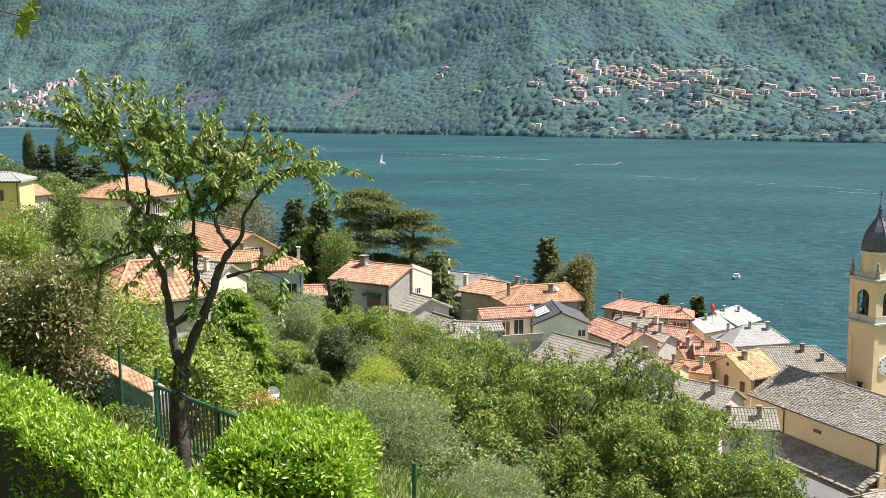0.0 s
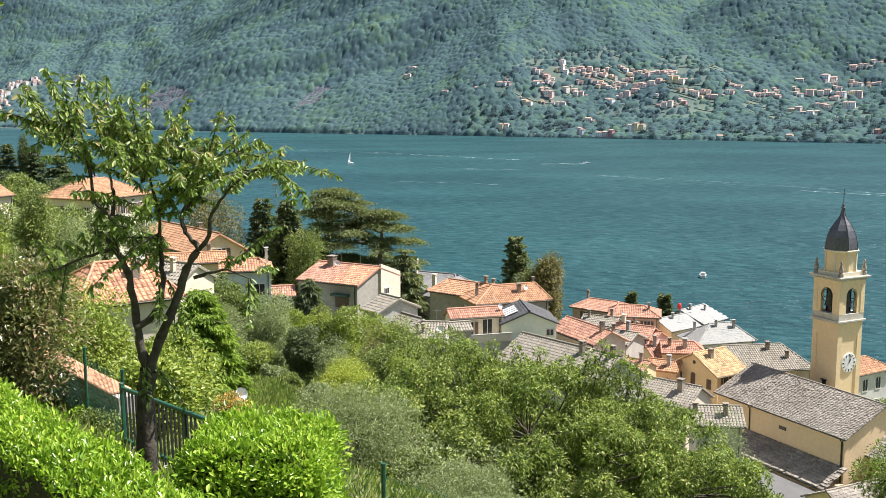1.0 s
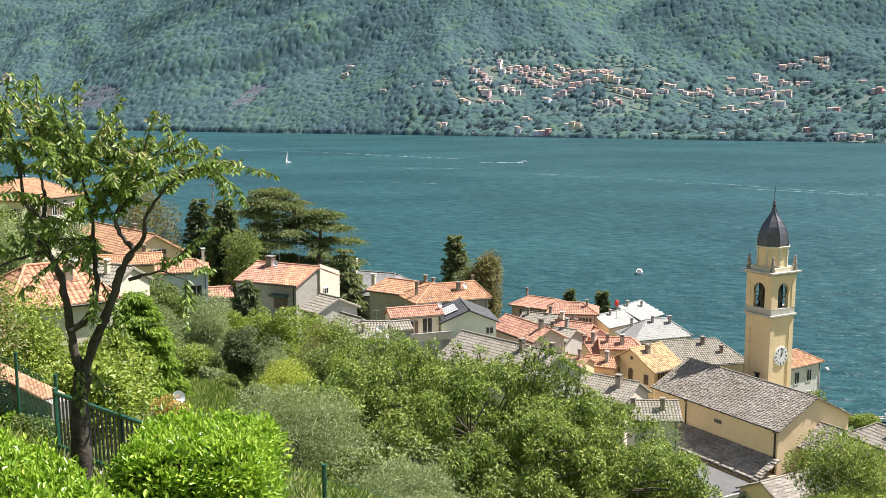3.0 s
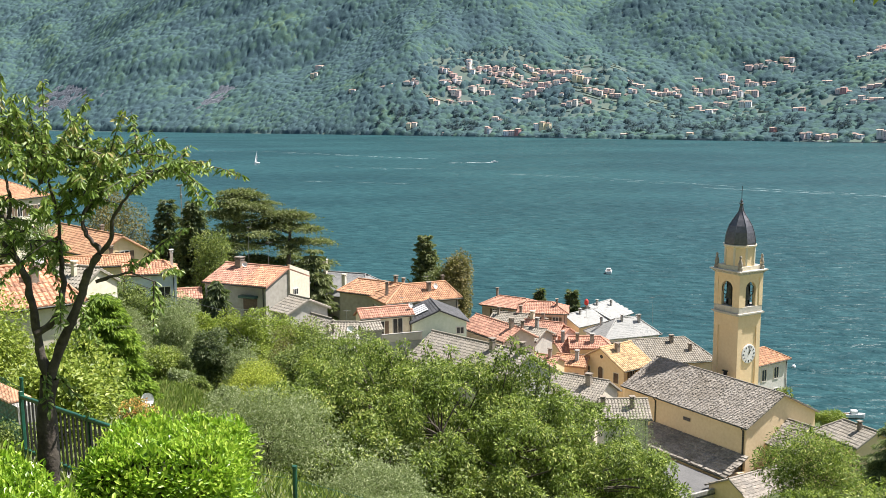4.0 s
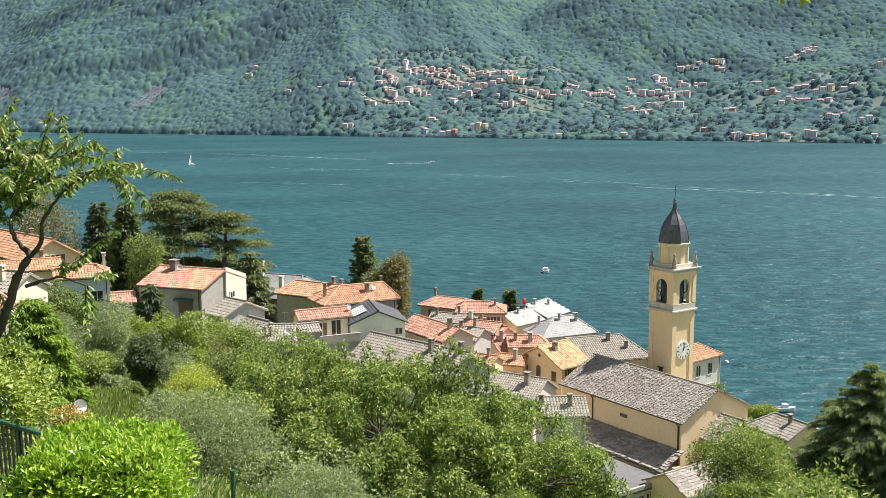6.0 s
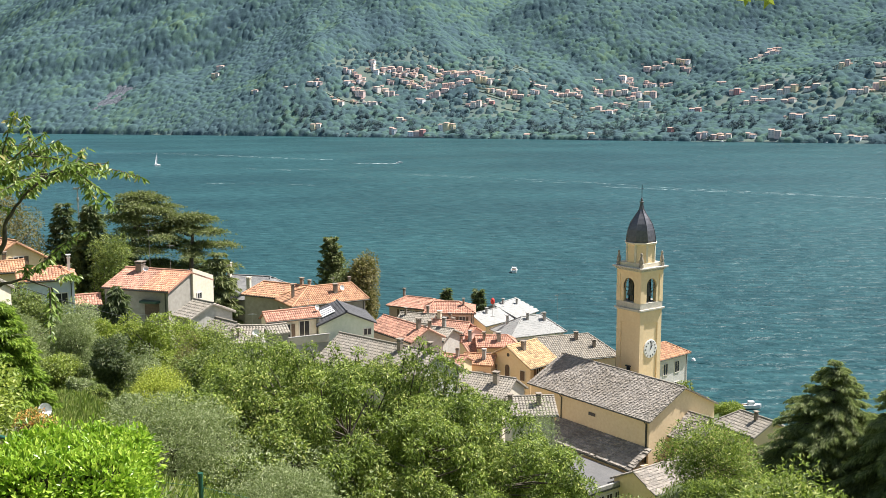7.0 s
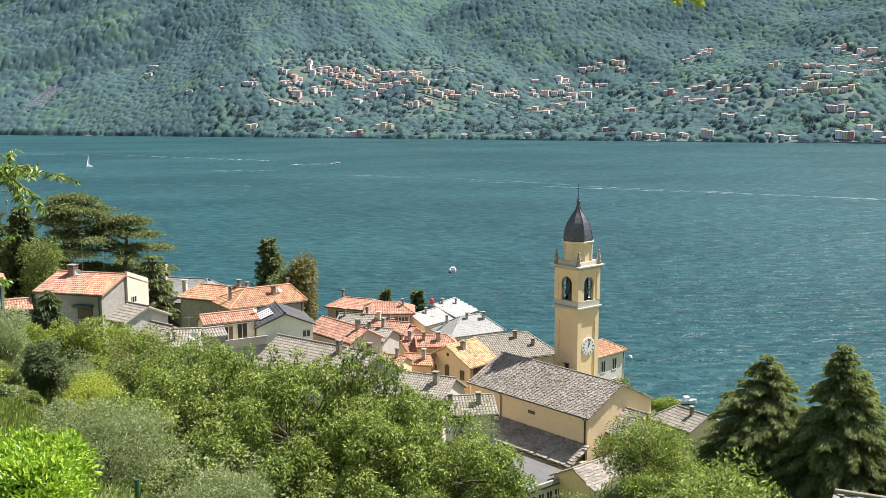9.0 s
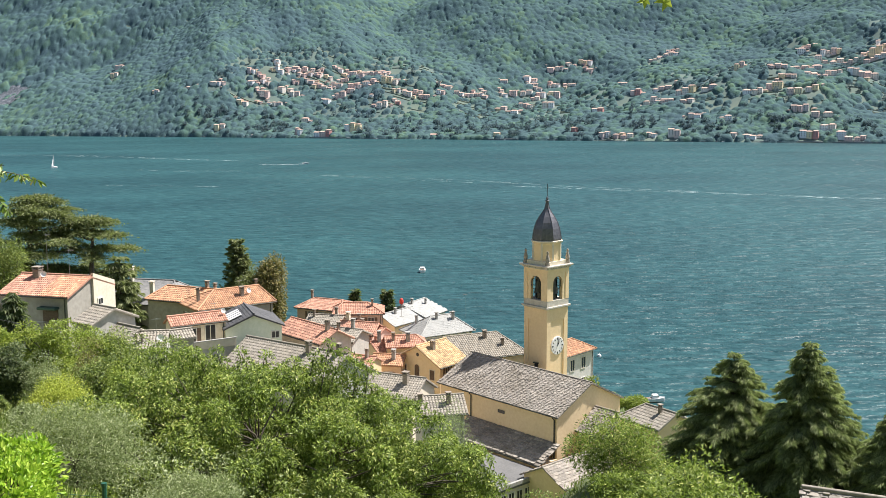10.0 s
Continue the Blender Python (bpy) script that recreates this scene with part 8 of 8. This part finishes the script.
# ---------------------------------------------------------------- boats
def hull_mesh(l, w, h):
    bm = bmesh.new()
    rings = []
    for i, (f, ww, sh) in enumerate(((-0.5, 0.75, 0.0), (-0.2, 1.0, 0.0), (0.15, 0.9, 0.05), (0.38, 0.5, 0.12), (0.5, 0.04, 0.22))):
        rings.append([bm.verts.new((f * l, y * w / 2 * ww, z)) for y, z in ((-1, h * (1 + sh)), (-0.8, 0.1), (0, -0.25), (0.8, 0.1), (1, h * (1 + sh)))])
    for a, b in zip(rings, rings[1:]):
        for k in range(4):
            bm.faces.new((a[k], a[k + 1], b[k + 1], b[k]))
        bm.faces.new((a[4], a[0], b[0], b[4]))
    bm.faces.new(rings[0])
    bm.faces.new(rings[-1][::-1])
    bmesh.ops.recalc_face_normals(bm, faces=bm.faces)
    return bm


def sailboat():
    root = empty("sailboat", pose(-65.8, 1104.2, 0.1, 0, 0, 48), "small sailboat with a tall white mainsail", "sailboat")
    part("hull", hull_mesh(8.5, 2.4, 0.9), M_WHITEPAINT, root)
    part("mast", lathe([(0.09, 0.5), (0.05, 13.6)], 8), M_STEEL, root, at=pose(0.4, 0, 0, 0, -4, 0))
    bm = bmesh.new()
    n = 8
    pts = []
    for i in range(n + 1):
        f = i / n
        z = 1.6 + 11.6 * f
        pts.append((bm.verts.new((0.3 - 0.07 * z * 0, 0.0, z)), bm.verts.new((0.3 - 3.3 * (1 - f) ** 0.8, 0.5 * (1 - f), z)), bm.verts.new((0.3 - 1.6 * (1 - f) ** 0.8, 0.7 * (1 - f * 0.6), z))))
    for a, b in zip(pts, pts[1:]):
        bm.faces.new((a[0], a[2], b[2], b[0]))
        bm.faces.new((a[2], a[1], b[1], b[2]))
    part("mainsail", bm, M_WHITEPAINT, root)
    part("boom", box(-3.2, -0.05, 1.35, 0.4, 0.05, 1.45), M_STEEL, root)
    part("cabin", box(-1.0, -0.7, 0.8, 2.0, 0.7, 1.35, 0.15), M_WHITEPAINT, root)


sailboat()


def motorboat(name, label, x, y, yaw, l, w, group="boats"):
    root = empty(name, pose(x, y, 0.1, 0, 0, yaw), label, "motorboat", group)
    part("hull", hull_mesh(l, w, 0.28 * w + 0.3), M_WHITEPAINT, root)
    part("cabin", box(-0.15 * l, -w * 0.33, 0.28 * w + 0.2, 0.15 * l, w * 0.33, 0.28 * w + 1.1, 0.12), M_WHITEPAINT, root)
    part("windscreen", box(0.15 * l, -w * 0.3, 0.28 * w + 0.5, 0.155 * l + 0.03, w * 0.3, 0.28 * w + 1.0), M_DARKGLASS, root)
    part("cockpit", box(-0.45 * l, -w * 0.3, 0.28 * w + 0.3, -0.17 * l, w * 0.3, 0.28 * w + 0.36), M_SHUTTER, root)
    return root


motorboat("speedboat", "white speedboat running over the lake", 187.1, 1082.3, -8, 7.5, 2.4)
motorboat("moored_boat", "small white boat moored off the village", 106.5, 364.6, 75, 5.0, 2.6)
motorboat("moored_boat", "white motorboat moored by the shore", 105.9, 186.6, -12, 4.4, 1.7)
motorboat("far_boat", "small white boat on the far shore", 448.0, 1815.0, 20, 9.0, 3.0)
motorboat("far_boat", "small white boat on the far shore", 300.0, 1930.0, 20, 9.0, 3.0)
motorboat("far_boat", "small white boat on the far shore", 800.0, 1535.0, 20, 9.0, 3.0)
motorboat("far_boat", "small white boat on the far shore", 930.0, 1440.0, 20, 9.0, 3.0)
motorboat("far_boat", "small white boat on the far shore", 640.0, 1665.0, 20, 9.0, 3.0)


def buoy():
    root = empty("mooring_buoy", pose(112.2, 226.0, 0), "round white mooring buoy", "buoy")
    part("float", lathe([(0.05, -0.4), (0.4, -0.25), (0.55, 0.1), (0.4, 0.5), (0.12, 0.68), (0.05, 0.7)], 14), M_WHITEPAINT, root)
    part("eye", lathe([(0.06, 0.68), (0.08, 0.8), (0.03, 0.86)], 8), M_STEEL, root)


buoy()


def wake(label, pts, width, seed, broken=0.5, lift=0.03, material=M_OLDFOAM):
    """A broken line of foam flecks on the water along pts."""
    rng = np.random.default_rng(seed)
    P = np.array(pts, float)
    seg = np.linalg.norm(np.diff(P, axis=0), axis=1)
    cum = np.concatenate([[0], np.cumsum(seg)])
    V, Fc, s, b = [], [], 0.0, 0
    while s < cum[-1]:
        ln = rng.uniform(3, 14)
        if rng.random() > broken:
            f = s / cum[-1]
            q = np.array([[np.interp(t, cum, P[:, k]) for k in (0, 1)] for t in (s, s + ln)])
            d = (q[1] - q[0]) / (np.linalg.norm(q[1] - q[0]) + 1e-6)
            nrm = np.array([-d[1], d[0]])
            off = rng.normal() * width * 0.6
            w = width * (0.25 + 0.75 * rng.random())
            mid = (q[0] + q[1]) / 2
            for c in (q[0] + nrm * off, mid + nrm * (off + w / 2), q[1] + nrm * off, mid + nrm * (off - w / 2)):
                V.append((c[0], c[1], lift))
            Fc.append((b, b + 3, b + 2, b + 1))
            b += 4
        s += ln * rng.uniform(0.5, 1.0)
    me = mesh_np("wake", V, Fc)
    thing_mesh("wake", me, material, label, "wake", kind="stuff")


wake("white foam wake trailing behind the speedboat", [(186, 1083), (160, 1080), (138, 1082)], 4.2, 401, 0.0, material=M_FOAM)
wake("long thin wake line across the lake", [(130, 1159), (40, 1260), (-49, 1367), (-160, 1420)], 2.4, 402, 0.2)

for k, (pts, wd, br) in enumerate((([(50, 1011), (130, 977)], 1.4, 0.45), ([(-14, 844), (40, 822), (79, 797)], 1.1, 0.4), ([(162, 906), (187, 879), (210, 846)], 1.2, 0.45), ([(207, 814), (243, 807), (269, 772)], 1.1, 0.45), ([(284, 735), (330, 686), (379, 642), (435, 589), (500, 525)], 1.7, 0.05), ([(169, 904), (225, 850), (280, 788), (327, 711), (399, 632), (455, 560)], 1.5, 0.2), ([(-95, 1379), (8, 1282), (122, 1165)], 1.6, 0.4), ([(6, 1048), (70, 981), (101, 958)], 1.2, 0.5))):
    wake("faint foam streak of an old wake", pts, wd, 410 + k, br)


def parasol():
    """A folded red parasol on a roof terrace."""
    root = empty("parasol", pose(42.4, 157.4, 28.6), "folded red parasol on a roof terrace", "parasol")
    part("pole", lathe([(0.03, 0.0), (0.03, 3.08)], 8), M_STEEL, root)
    part("canopy", lathe([(0.1, 2.05), (0.3, 2.15), (0.36, 2.45), (0.33, 2.8), (0.2, 3.02), (0.02, 3.1)], 12), M_REDPAINT, root, "folded red canopy")
    part("base_plate", box(-0.3, -0.3, 0, 0.3, 0.3, 0.08, 0.02), M_STONE, root)


parasol()
